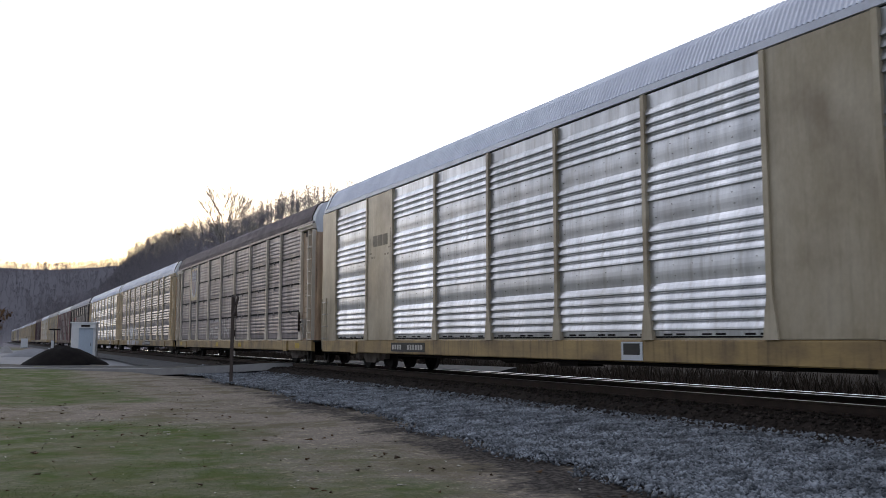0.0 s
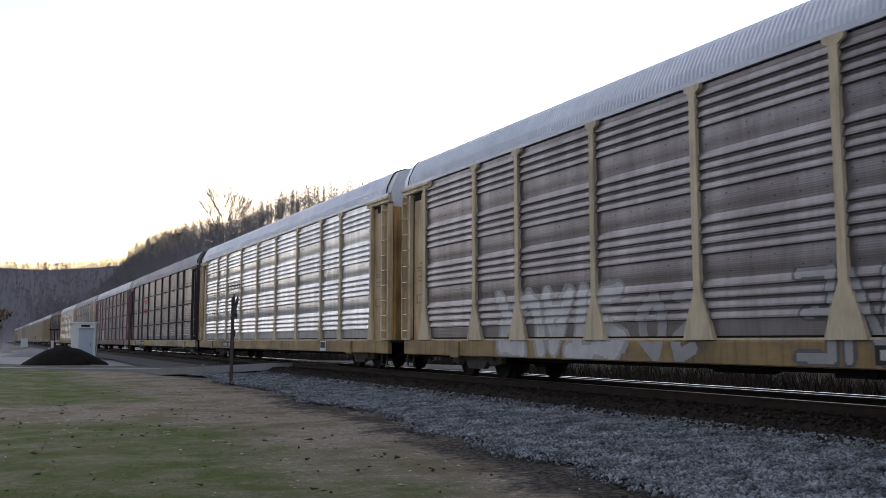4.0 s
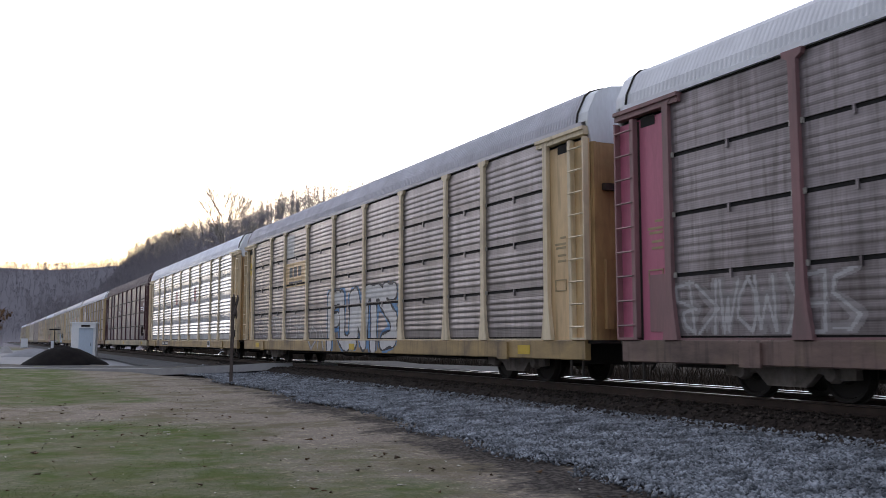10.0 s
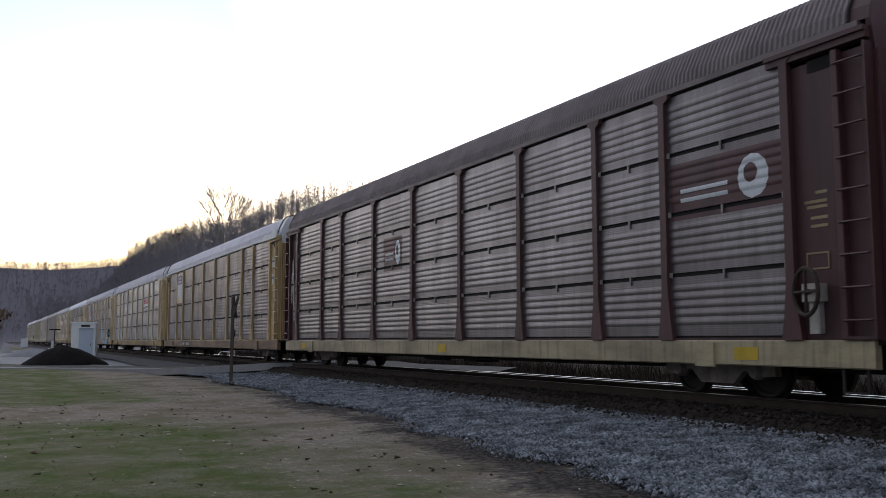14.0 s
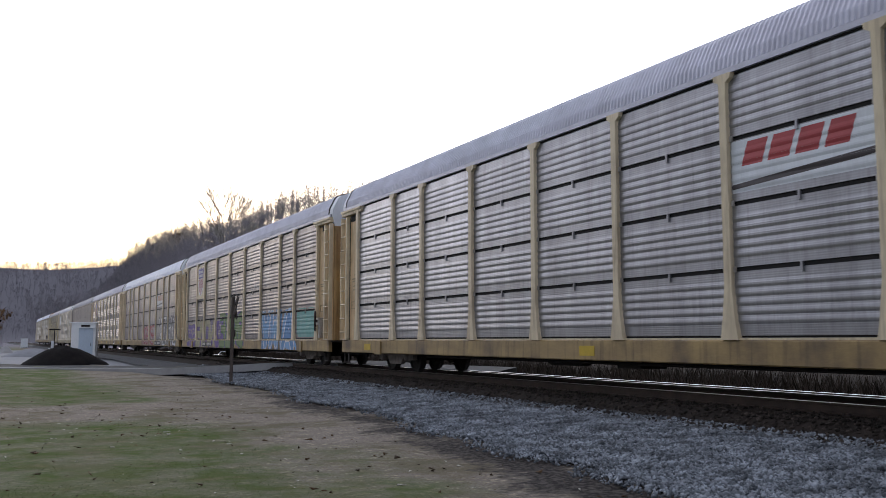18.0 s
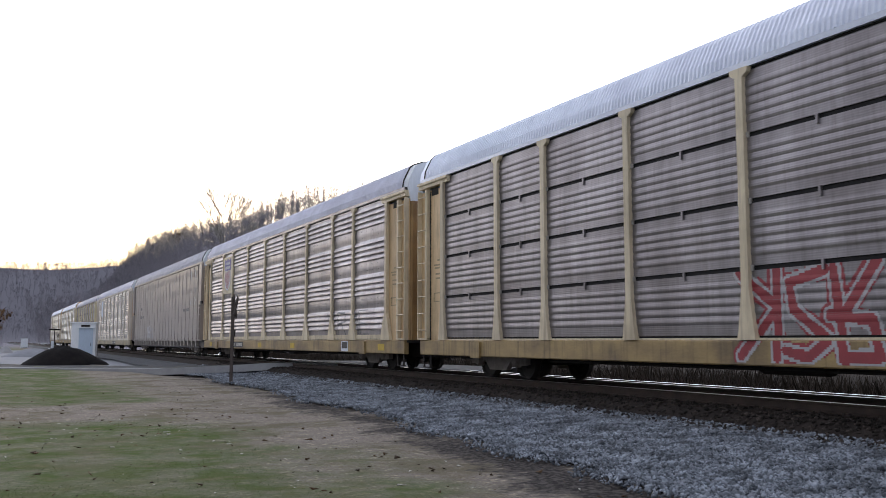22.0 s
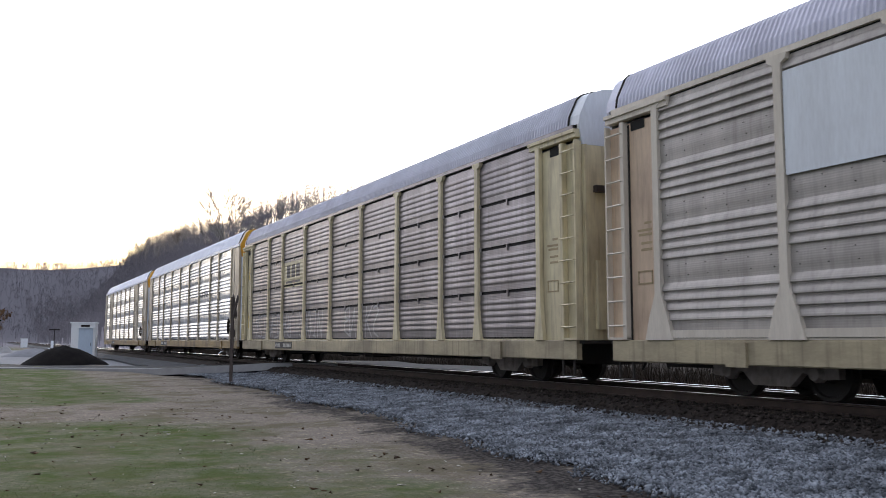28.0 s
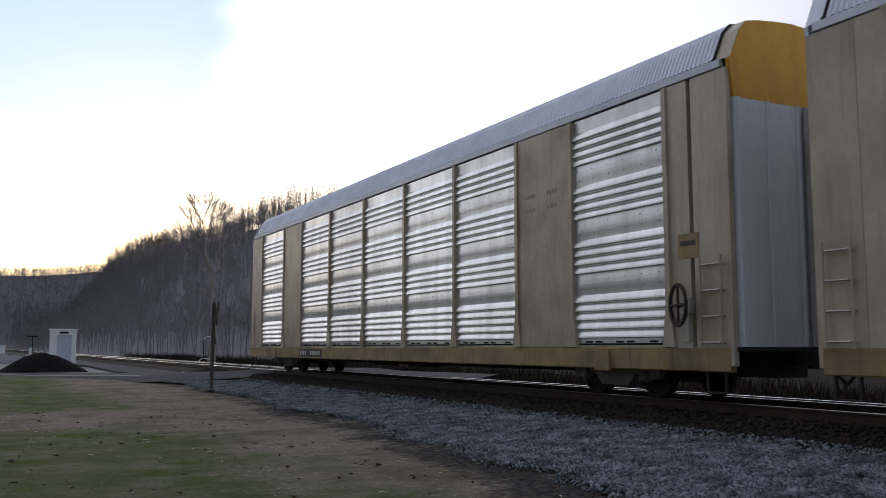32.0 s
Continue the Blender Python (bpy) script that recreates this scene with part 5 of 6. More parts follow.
            if kind == "smooth":
                ladder(car, mid, b, 0.95, 2.95, 5, post_m, post_m)
                part("corner_plate", stored(("upper_corner", sgn), lambda: Shape().box(SIDE_X - 0.10, SIDE_X + 0.02, min(mid, b), max(mid, b), 3.16, top, bevel=0.01), frame_m), frame_m, car)
                part("opening", stored(("hand_hole", sgn), lambda: Shape().box(SIDE_X - 0.02, SIDE_X + 0.015, min(mid, b) + 0.03, max(mid, b) - 0.03, 2.99, 3.14), HOLE), HOLE, car)
            else:
                ladder(car, mid, b, 0.95, 5.05, 9, post_m, post_m)
        step = part("stirrup", stored("stirrup", stirrup_shape, DARK), DARK, car, "dark iron step below the sill")
        step.location.y = sgn * (HALF - 0.5)
        if front and spec.get("brake", True):
            for name, shape, m in (("gear_box", gear_box_shape, CLIP), ("brake_wheel", brake_wheel_shape, RUST)):
                part(name, stored(name, shape, m), m, car).location = (0, a + sgn * 0.42, 1.62)
    # trucks
    for sgn in (-1, 1):
        truck = part("truck", stored("truck", lambda: Shape().box(-0.95, 0.95, -0.2, 0.2, 0.42, 0.7).box(-0.3, 0.3, -0.9, 0.9, 0.5, 0.62), DARK), DARK, car)
        truck.location.y = sgn * 10.05
        for turn in (0, math.pi):
            ob = part("side_frame", stored("side_frame", truck_frame_shape, FRAMEIRON), FRAMEIRON, truck)
            ob.rotation_euler = (0, 0, turn)
        for dy in (-0.89, 0.89):
            for turn, x in ((0, -0.75), (math.pi, 0.75)):
                ob = part("wheel", stored("wheel", wheel_shape, DARK), DARK, truck)
                ob.location, ob.rotation_euler = (x, dy, 0.42), (0, 0, turn)
            ob = part("axle", stored("axle", lambda: Shape().rod((-1.0, 0, 0.42), (1.0, 0, 0.42), 0.08, 8), DARK), DARK, truck)
            ob.location.y = dy
    return car


# ---- woods, yard and roadside things ----
# bark lightened and cooled so that its colour carries the hillside haze
BARK = island_paint("haze_tinted_bark", (0.225, 0.215, 0.24), (0.32, 0.305, 0.335), 0.95)
PALEBARK = paint("pale_mottled_bark", (0.42, 0.40, 0.37), 0.8, 0, (0.16, 0.13, 0.11), 2.5, 0.9, (1, 1, 0.4), 0.3, 10)
LEAF = island_paint("withered_brown_leaf", (0.07, 0.045, 0.025), (0.17, 0.10, 0.05), 0.9)


def tree_rods(seed, height, spread, forks, depth, thick=0.012, shrink=0.72, reach=(0.5, 0.72)):
    """Limbs of a bare tree as (start, end, radius, end radius)."""
    r = random.Random(seed)
    rods = []

    def grow(p, d, length, rad, level):
        bends = 2 if level < depth else 1
        for b in range(bends):
            q = p + d * (length / bends)
            rods.append((tuple(p), tuple(q), rad, rad * shrink))
            p, rad = q, rad * shrink
            d = (d + Vector((r.uniform(-1, 1), r.uniform(-1, 1), r.uniform(-0.2, 0.5))) * 0.16).normalized()
        if level >= depth:
            return
        for _ in range(forks[level]):
            side = Vector((r.uniform(-1, 1), r.uniform(-1, 1), r.uniform(0.1, 0.9)))
            e = (d * (1 - spread) + side.normalized() * spread + Vector((0, 0, 0.15))).normalized()
            back = r.uniform(0, 0.45) * length
            grow(p - d * back * 0.6, e, length * r.uniform(*reach), rad * 0.75, level + 1)

    grow(Vector((0, 0, -0.04 * height)), Vector((0, 0, 1)), height * 0.48, height * thick, 0)
    return rods


def rods_mesh(rods, sides=3):
    """Vertices and faces of tapered rods."""
    s = Shape()
    for a, b, r0, r1 in rods:
        a, b = Vector(a), Vector(b)
        d = (b - a).normalized()
        u = d.orthogonal().normalized()
        w = d.cross(u)
        i = len(s.v)
        for p, q in ((a, r0), (b, r1)):
            for k in range(sides):
                c, t = math.cos(2 * math.pi * k / sides), math.sin(2 * math.pi * k / sides)
                s.v.append(tuple(p + u * (q * c) + w * (q * t)))
        for k in range(sides):
            j = (k + 1) % sides
            s.f.append((i + k, i + j, i + sides + j, i + sides + k))
            s.m.append(0)
    return s


def mesh_from_arrays(name, co, f, mats):
    me = bpy.data.meshes.new(name)
    k = f.shape[1]
    me.vertices.add(len(co))
    me.vertices.foreach_set("co", co.ravel())
    me.loops.add(f.size)
    me.loops.foreach_set("vertex_index", f.ravel().astype(np.int32))
    me.polygons.add(len(f))
    me.polygons.foreach_set("loop_start", np.arange(0, f.size, k, dtype=np.int32))
    for m in mats:
        me.materials.append(m)
    me.update(calc_edges=True)
    return me


def forest(name, label, xs, ys, templates, low, high, material):
    """Many bare trees on the slopes, one mesh."""
    zs = ground_z(xs, ys)
    cos, fs, off = [], [], 0
    for x, y, z in zip(xs, ys, zs):
        v, f = templates[RNG.integers(len(templates))]
        a, h = RNG.uniform(0, 6.28), RNG.uniform(low, high)
        c, s = math.cos(a) * h * RNG.uniform(0.8, 1.2), math.sin(a) * h
        p = np.stack([v[:, 0] * c - v[:, 1] * s + x, v[:, 0] * s + v[:, 1] * c + y, v[:, 2] * h + z], 1)
        cos.append(p)
        fs.append(f + off)
        off += len(v)
    me = mesh_from_arrays(name, np.concatenate(cos), np.concatenate(fs), [material])
    return tagged(new(name, me), label, "trees", kind="stuff")


def template(seed, forks, depth, thick, least=0.0):
    s = rods_mesh([(a, b, max(p, least), max(q, least * 0.8)) for a, b, p, q in tree_rods(seed, 1.0, 0.55, forks, depth, thick)])
    return np.array(s.v), np.array(s.f)


def crest_tree(seed):
    """A slender bare tree of unit height, branched all along its stem."""
    r = random.Random(seed)
    rods, p, rad = [], Vector((0, 0, -0.04)), 0.011
    for k in range(7):
        q = p + Vector((r.uniform(-0.02, 0.02), r.uniform(-0.02, 0.02), 0.148))
        rods.append((tuple(p), tuple(q), rad, rad * 0.82))
        if k > 0:
            for _ in range(3):
                a, n = r.uniform(0, 6.28), r.uniform(0.10, 0.24) * (1.15 - 0.1 * k)
                m = q + Vector((math.cos(a) * n * 0.6, math.sin(a) * n * 0.6, n * 0.7))
                rods.append((tuple(q), tuple(m), 0.0045, 0.0035))
                for _ in range(2):
                    rods.append((tuple(q.lerp(m, 0.6)), tuple(m + Vector((r.uniform(-0.07, 0.07), r.uniform(-0.07, 0.07), r.uniform(0.02, 0.09)))), 0.0033, 0.0028))
        p, rad = q, rad * 0.82
    s = rods_mesh(rods)
    return np.array(s.v), np.array(s.f)


FULL = [template(k, (4, 4, 3), 3, 0.013) for k in range(6)]
SLIM = [template(k + 40, (4, 5), 2, 0.012, 0.003) for k in range(6)]
RIDGE = [crest_tree(k + 60) for k in range(10)]
# crest bark paled to paint in the flare of the bright sky behind
CRESTBARK = island_paint("backlit_pale_bark", (0.26, 0.225, 0.205), (0.56, 0.51, 0.46), 0.95)
THIN = [template(k + 20, (4, 4), 2, 0.014, 0.004) for k in range(4)]
# bluish bark copy with the aerial haze of the far ridge painted in
FARBARK = island_paint("far_haze_tinted_bark", (0.16, 0.155, 0.178), (0.215, 0.21, 0.238), 0.95)
n = 4200
fx, fy = 26 + 92 * RNG.uniform(0, 1, n) ** 0.75, 110 + 700 * RNG.uniform(0, 1, n) ** 0.75
forest("hillside_woods", "bare deciduous trees covering the hillside, haze in their colour", fx, fy, SLIM, 7, 13, BARK)
n = 620
forest("ridge_woods", "bare deciduous trees along the crest of the hill", RNG.uniform(106, 142, n), 300 + 560 * RNG.uniform(0, 1, n) ** 1.2, RIDGE, 9, 14.5, CRESTBARK)
n = 240
forest("crest_woods", "taller bare trees on the far shoulder of the hill", RNG.uniform(100, 142, n), RNG.uniform(600, 860, n), RIDGE, 13.5, 19, CRESTBARK)
n = 6500
fx, fy = RNG.uniform(-300, 320, n), RNG.uniform(640, 1110, n)
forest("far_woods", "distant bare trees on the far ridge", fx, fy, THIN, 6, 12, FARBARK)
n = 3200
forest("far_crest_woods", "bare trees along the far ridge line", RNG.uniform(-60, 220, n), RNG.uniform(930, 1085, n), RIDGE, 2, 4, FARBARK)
forest("yard_scrub", "bare scrub trees beyond the yard", RNG.uniform(-45, 4, 70), RNG.uniform(190, 330, 70), FULL, 3, 6, BARK)


def brush(name, label, n, xr, yr, low, high):
    """A tangle of bare stems and dead grass, one mesh."""
    x, y = RNG.uniform(*xr, n), RNG.uniform(*yr, n)
    base = np.stack([x, y, ground_z(x, y) - 0.05], 1)
    h = RNG.uniform(low, high, n) * (0.75 + 0.35 * lumps(x, y, 3.0, 4))
    tip = base + np.stack([RNG.normal(0, 0.35, n), RNG.normal(0, 0.35, n), h], 1)
    a, w = RNG.uniform(0, 3.14, n), RNG.uniform(0.012, 0.05, n)
    side = np.stack([np.cos(a) * w, np.sin(a) * w, np.zeros(n)], 1)
    co = np.stack([base - side, base + side, tip], 1).reshape(-1, 3)
    me = mesh_from_arrays(name, co, np.arange(3 * n).reshape(-1, 3), [SCRUB])
    return tagged(new(name, me), label, "brush", kind="stuff")


SCRUB = island_paint("dark_dead_scrub", (0.014, 0.011, 0.009), (0.045, 0.035, 0.027), 0.95)
brush("trackside_brush", "low dark tangle of dead brush beyond the tracks", 26000, (21.5, 30), (2, 150), 0.5, 1.5)


def leafy(name, label, spots):
    """Trees that still hold withered leaves: small loose leaf clumps, one mesh."""
    cos, fs, k = [], [], 0
    for x, y, h, r in spots:
        z = float(ground_z(x, y))
        m = 900
        u = RNG.normal(0, 1, (m, 3))
        u = u / np.linalg.norm(u, axis=1)[:, None] * RNG.uniform(0.35, 1, (m, 1)) ** 0.6
        c = np.stack([x + u[:, 0] * r * (1 + 0.3 * np.sin(5 * u[:, 2])), y + u[:, 1] * r, z + h * 0.66 + u[:, 2] * h * 0.34], 1)
        q = RNG.normal(0, 0.33, (m, 3, 3)) + c[:, None]
        cos.append(q.reshape(-1, 3))
        fs.append(np.arange(3 * m).reshape(-1, 3) + k)
        k += 3 * m
    return tagged(new(name, mesh_from_arrays(name, np.concatenate(cos), np.concatenate(fs), [LEAF])), label, "trees", kind="stuff")


leafy("withered_leaves", "withered brown leaves on a few trees of the crest", [(116, 640, 14, 6), (124, 680, 12, 6), (128, 735, 11, 5), (122, 780, 9, 5), (-1, 240, 10, 5)])


def sycamore():
    tree = tagged(new("tree"), "tall bare sycamore with pale mottled limbs", "tree")
    stem = [(0, 0, -0.5), (0.1, 0, 4.0), (-0.12, 0.05, 6.6), (-0.25, 0, 8.6), (-0.8, 0.1, 10.6), (-1.0, 0, 12.0)]
    r = [0.42, 0.34, 0.28, 0.2, 0.15, 0.1]
    part("trunk", rods_mesh([(stem[i], stem[i + 1], r[i], r[i + 1]) for i in range(5)], 8), PALEBARK, tree, "pale mottled trunk")
    limbs = [((-0.12, 0.05, 6.6), (-1.1, 0.2, 7.2), 0.1, 0.07), ((-1.1, 0.2, 7.2), (-3.3, 0.4, 7.5), 0.07, 0.03),
             ((-0.25, 0, 8.6), (1.2, -0.2, 9.6), 0.09, 0.05), ((1.2, -0.2, 9.6), (1.9, -0.3, 10.0), 0.05, 0.02)]
    part("limb", rods_mesh(limbs[:2], 6), PALEBARK, tree)
    part("limb", rods_mesh(limbs[2:], 6), PALEBARK, tree)
    small = []
    for seed, (x, y, z), h, lean in ((3, stem[3], 6.8, -0.5), (8, stem[4], 6.6, 0.25), (9, stem[4], 6.4, -0.4), (12, stem[5], 6.2, -0.1), (14, stem[5], 5.8, 0.4), (17, stem[3], 6.5, 0.45)):
        for a, b, r0, r1 in tree_rods(seed, h * 0.72, 0.55, (5, 5, 4), 3, 0.009, 0.84, (0.55, 0.85)):
            move = lambda p: (p[0] + x + lean * p[2], p[1] + y, p[2] + z)
            small.append((move(a), move(b), max(r0, 0.02), max(r1, 0.014)))
    part("crown", rods_mesh(small, 3), PALEBARK, tree, "fine bare twigs")
    tree.location = (21.0, 88.0, float(ground_z(21.0, 88.0)))
    return tree


sycamore()

HUTWHITE = paint("pale_blue_white_metal", (0.86, 0.88, 0.9), 0.4, 0, (0.76, 0.79, 0.82), 1.5, 0.5, STREAK, 0.05, 14)
HUTDOOR = paint("grey_blue_metal_door", (0.52, 0.62, 0.74), 0.4, 0, (0.45, 0.54, 0.65), 1.5, 0.5, STREAK, 0.05, 14)
COAL = paint("black_asphalt_millings", (0.010, 0.009, 0.010), 0.98, 0, (0.02, 0.018, 0.017), 2, 0.7, (1, 1, 1), 0.7, 14)
OLDWOOD = paint("weathered_dark_wood", (0.075, 0.06, 0.055), 0.9, 0, (0.13, 0.11, 0.10), 3, 0.7, (1, 1, 0.2), 0.3, 18)


COAL.node_tree.nodes["Principled BSDF"].inputs["Specular IOR Level"].default_value = 0.05


def equipment_hut(x, y, turn):
    hut = tagged(new("equipment_hut"), "pale metal railway signal hut with a grey door", "hut")
    part("wall", Shape().box(-0.95, 0.95, -0.75, 0.75, 0.12, 2.95, bevel=0.03), HUTWHITE, hut)
    part("roof", Shape().box(-1.03, 1.03, -0.84, 0.84, 2.95, 3.05), HUTWHITE, hut)
    part("base", Shape().box(-0.9, 0.9, -0.7, 0.7, -0.1, 0.12), CONCRETE, hut)
    door = part("door", Shape().box(-0.35, 0.75, -0.79, -0.755, 0.18, 2.55), HUTDOOR, hut, "grey-blue metal door")
    part("handle", Shape().rod((0.6, -0.84, 1.1), (0.6, -0.84, 1.35), 0.02), DARK, door)
    part("vent", Shape().box(-0.2, 0.5, -0.8, -0.755, 2.66, 2.82), DARK, hut)
    part("canopy", Shape().box(-0.45, 0.85, -0.95, -0.755, 2.57, 2.61), HUTWHITE, hut)
    hut.location, hut.rotation_euler = (x, y, float(ground_z(x, y)) + 0.05), (0, 0, radians(turn))


equipment_hut(7.1, 81.0, -12)


def heap(name, x, y, rx, ry, h, material, label, seed):
    """A tipped heap with an uneven surface."""
    s = Shape()
    rings, sides = 14, 48
    pts = []
    for i in range(rings + 1):
        t = i / rings
        for k in range(sides):
            a = 2 * math.pi * k / sides
            px, py = rx * t * math.cos(a), ry * t * math.sin(a)
            z = h * (1 - t) ** 1.0 * (0.55 + 0.45 * (1 - t * t)) * 1.0 + h * 0.22 * math.sin(math.pi * t)
            z += (0.06 * float(lumps(px + seed, py, 0.35)) + 0.035 * float(lumps(px, py + seed, 0.12))) * (1 - t)
            w = 1 + 0.06 * math.sin(3 * a + seed) * t
            pts.append((px * w, py * w, z - 0.06 * (t == 1)))
    s.v = pts
    for i in range(rings):
        for k in range(sides):
            j = (k + 1) % sides
            s.f.append((i * sides + k, i * sides + j, (i + 1) * sides + j, (i + 1) * sides + k))
            s.m.append(0)
    ob = new(name, s.mesh(name, material))
    for p in ob.data.polygons:
        p.use_smooth = True
    ob.location = (x, y, float(ground_z(x, y)) + 0.0)
    return tagged(ob, label, "heap")


heap("dark_mound", 3.95, 57.6, 2.45, 2.0, 1.08, COAL, "black heap of asphalt millings beside the road", 1)
heap("gravel_heap", 3.5, 86, 2.6, 2.0, 0.75, GRAVEL, "low grey heap of gravel in the yard", 4)
heap("rubble_heap", 1.7, 115, 0.9, 0.7, 0.85, CONCRETE, "small whitish rubble heap in the yard", 7)


def crossbuck(x, y):
    """A weathered crossing sign, its blades seen nearly edge-on from the lawn."""
    post = tagged(new("crossing_sign"), "weathered dark wooden post with crossed sign blades", "sign")
    part("pole", Shape().box(-0.055, 0.055, -0.055, 0.055, -0.4, 3.2, bevel=0.012), OLDWOOD, post)
    for a in (48, -48):
        b = part("blade", Shape().box(-0.5, 0.5, -0.016, 0.016, -0.1, 0.1), OLDWOOD, post, "grey crossed blade")
        b.matrix_basis = pose(0, -0.075 if a > 0 else -0.11, 2.85, 0, a, 0)
    part("bracket", Shape().box(-0.08, 0.08, -0.1, -0.05, 2.78, 2.93), RUST, post)
    part("plate", Shape().box(-0.16, 0.16, -0.08, -0.058, 1.75, 2.0), OLDWOOD, post)
    post.location, post.rotation_euler = (x, y, float(ground_z(x, y))), (0, 1.2 * math.pi / 180, radians(65))


crossbuck(7.9, 33.0)


def relay_post(x, y):
    p = tagged(new("signal_post"), "thin dark signal post with a wide hood and white box", "signal")
    part("pole", Shape().rod((0, 0, -0.3), (0, 0, 3.2), 0.06, 8), DARK, p)
    part("hood", Shape().box(-0.75, 0.75, -0.25, 0.25, 3.05, 3.25, bevel=0.05), DARK, p)
    part("box", Shape().box(-0.42, -0.06, -0.2, 0.2, 0.5, 1.55, bevel=0.03), WHITE, p)
    p.location = (x, y, float(ground_z(x, y)))


relay_post(8.4, 142)


def small_box(x, y, w, h, label):
    b = tagged(new("trackside_box"), label, "box")
    part("case", Shape().box(-w / 2, w / 2, -0.4, 0.4, 0.05, h, bevel=0.04), WHITE, b)
    part("lid", Shape().box(-w / 2 - 0.05, w / 2 + 0.05, -0.45, 0.45, h, h + 0.07), WHITE, b)
    part("foot", Shape().box(-w / 2 + 0.1, w / 2 - 0.1, -0.3, 0.3, -0.2, 0.05), DARK, b)
    b.location = (x, y, float(ground_z(x, y)))


small_box(6.0, 190, 1.2, 1.7, "white metal box beside the track")
small_box(7.4, 128, 0.9, 0.5, "low white metal box beside the track")


def vent_pipe(x, y, h):
    p = tagged(new("marker_pipe"), "slender post with a white bent top beyond the tracks", "post")
    z = float(ground_z(x, y))
    part("pole", Shape().rod((0, 0, -0.3), (0, 0, h), 0.035, 8), DARK, p)
    part("bend", Shape().rod((0, 0, h), (0.25, -0.1, h + 0.28), 0.045, 8).rod((0.25, -0.1, h + 0.28), (1.0, -0.4, h + 0.2), 0.045, 8), WHITE, p, "white bent top")
    p.location = (x, y, z)


vent_pipe(19.3, 84, 2.3)
vent_pipe(19.0, 84.5, 0.3)


# ---- small things on the lawn ----
def scatter(name, n, xr, yr, size, material, label, flatness=0.3, pull=1.5):
    x = RNG.uniform(*xr, n)
    y = yr[0] + (yr[1] - yr[0]) * RNG.uniform(0, 1, n) ** pull
    z = ground_z(x, y)
    v = RNG.normal(0, 1, (n, 4, 3)) * size * RNG.uniform(0.5, 1.4, (n, 1, 1))
    v[:, :, 2] = np.abs(v[:, :, 2]) * flatness
    co = (v + np.stack([x, y, z + 0.004], 1)[:, None]).reshape(-1, 3)
    tri = np.array([(0, 1, 2), (0, 2, 3), (0, 3, 1), (1, 3, 2)])
    f = (tri[None] + 4 * np.arange(n)[:, None, None]).reshape(-1, 3)
    return tagged(new(name, mesh_from_arrays(name, co, f, [material])), label, "litter", kind="stuff")


DRYLEAF = island_paint("dry_leaf", (0.03, 0.02, 0.014), (0.16, 0.10, 0.06), 0.9)
PALEBIT = island_paint("pale_chip", (0.5, 0.47, 0.42), (0.75, 0.72, 0.66), 0.8)
scatter("dry_leaves", 500, (-4, 6.6), (6, 36), 0.028, DRYLEAF, "dry brown leaves strewn over the lawn", 0.5)
scatter("pale_chips", 120, (-2, 6.0), (6, 26), 0.022, PALEBIT, "pale stone chips strewn on the earth", 0.5)


scatter("dark_clods", 160, (-2, 5.6), (8, 26), 0.026, DRYLEAF, "dark clods of earth on the worn lawn", 0.8, 1.2)
scatter("litter_scraps", 26, (-1, 5.2), (8, 24), 0.03, PALEBIT, "pale scraps of litter on the lawn", 0.35, 1.2)


def grass():
    """Short worn grass in tufts, one mesh."""
    n = 90000
    y = 5.5 + 34 * RNG.uniform(0, 1, n) ** 1.6
    x = RNG.uniform(-1, 1, n) * (2.0 + 0.18 * y) + 0.16 * y
    keep = (lumps(x, y, 2.2, 9) + 0.6 * lumps(x, y, 0.7, 2) - 0.28 * (x - 1.2) > -0.1) & (x < 5.4)
    x, y = x[keep], y[keep]
    n = len(x)
    z = ground_z(x, y) - 0.004
    h, a = RNG.uniform(0.008, 0.026, n), RNG.uniform(0, 6.28, n)
    w = 0.004
    lean = RNG.normal(0, 0.02, (n, 2))
    base = np.stack([x, y, z], 1)
    side = np.stack([np.cos(a) * w, np.sin(a) * w, np.zeros(n)], 1)
    tip = base + np.stack([lean[:, 0], lean[:, 1], h], 1)
    co = np.stack([base - side, base + side, tip], 1).reshape(-1, 3)
    me = mesh_from_arrays("lawn_grass", co, np.arange(3 * n).reshape(-1, 3), [island_paint("short_grass", (0.06, 0.085, 0.026), (0.145, 0.16, 0.072), 0.9)])
    return tagged(new("lawn_grass", me), "short worn green grass on the lawn patches", "grass", kind="stuff")


grass()


def at(w):
    """Height along a car w metres forward of its rear end."""
    return HALF - w


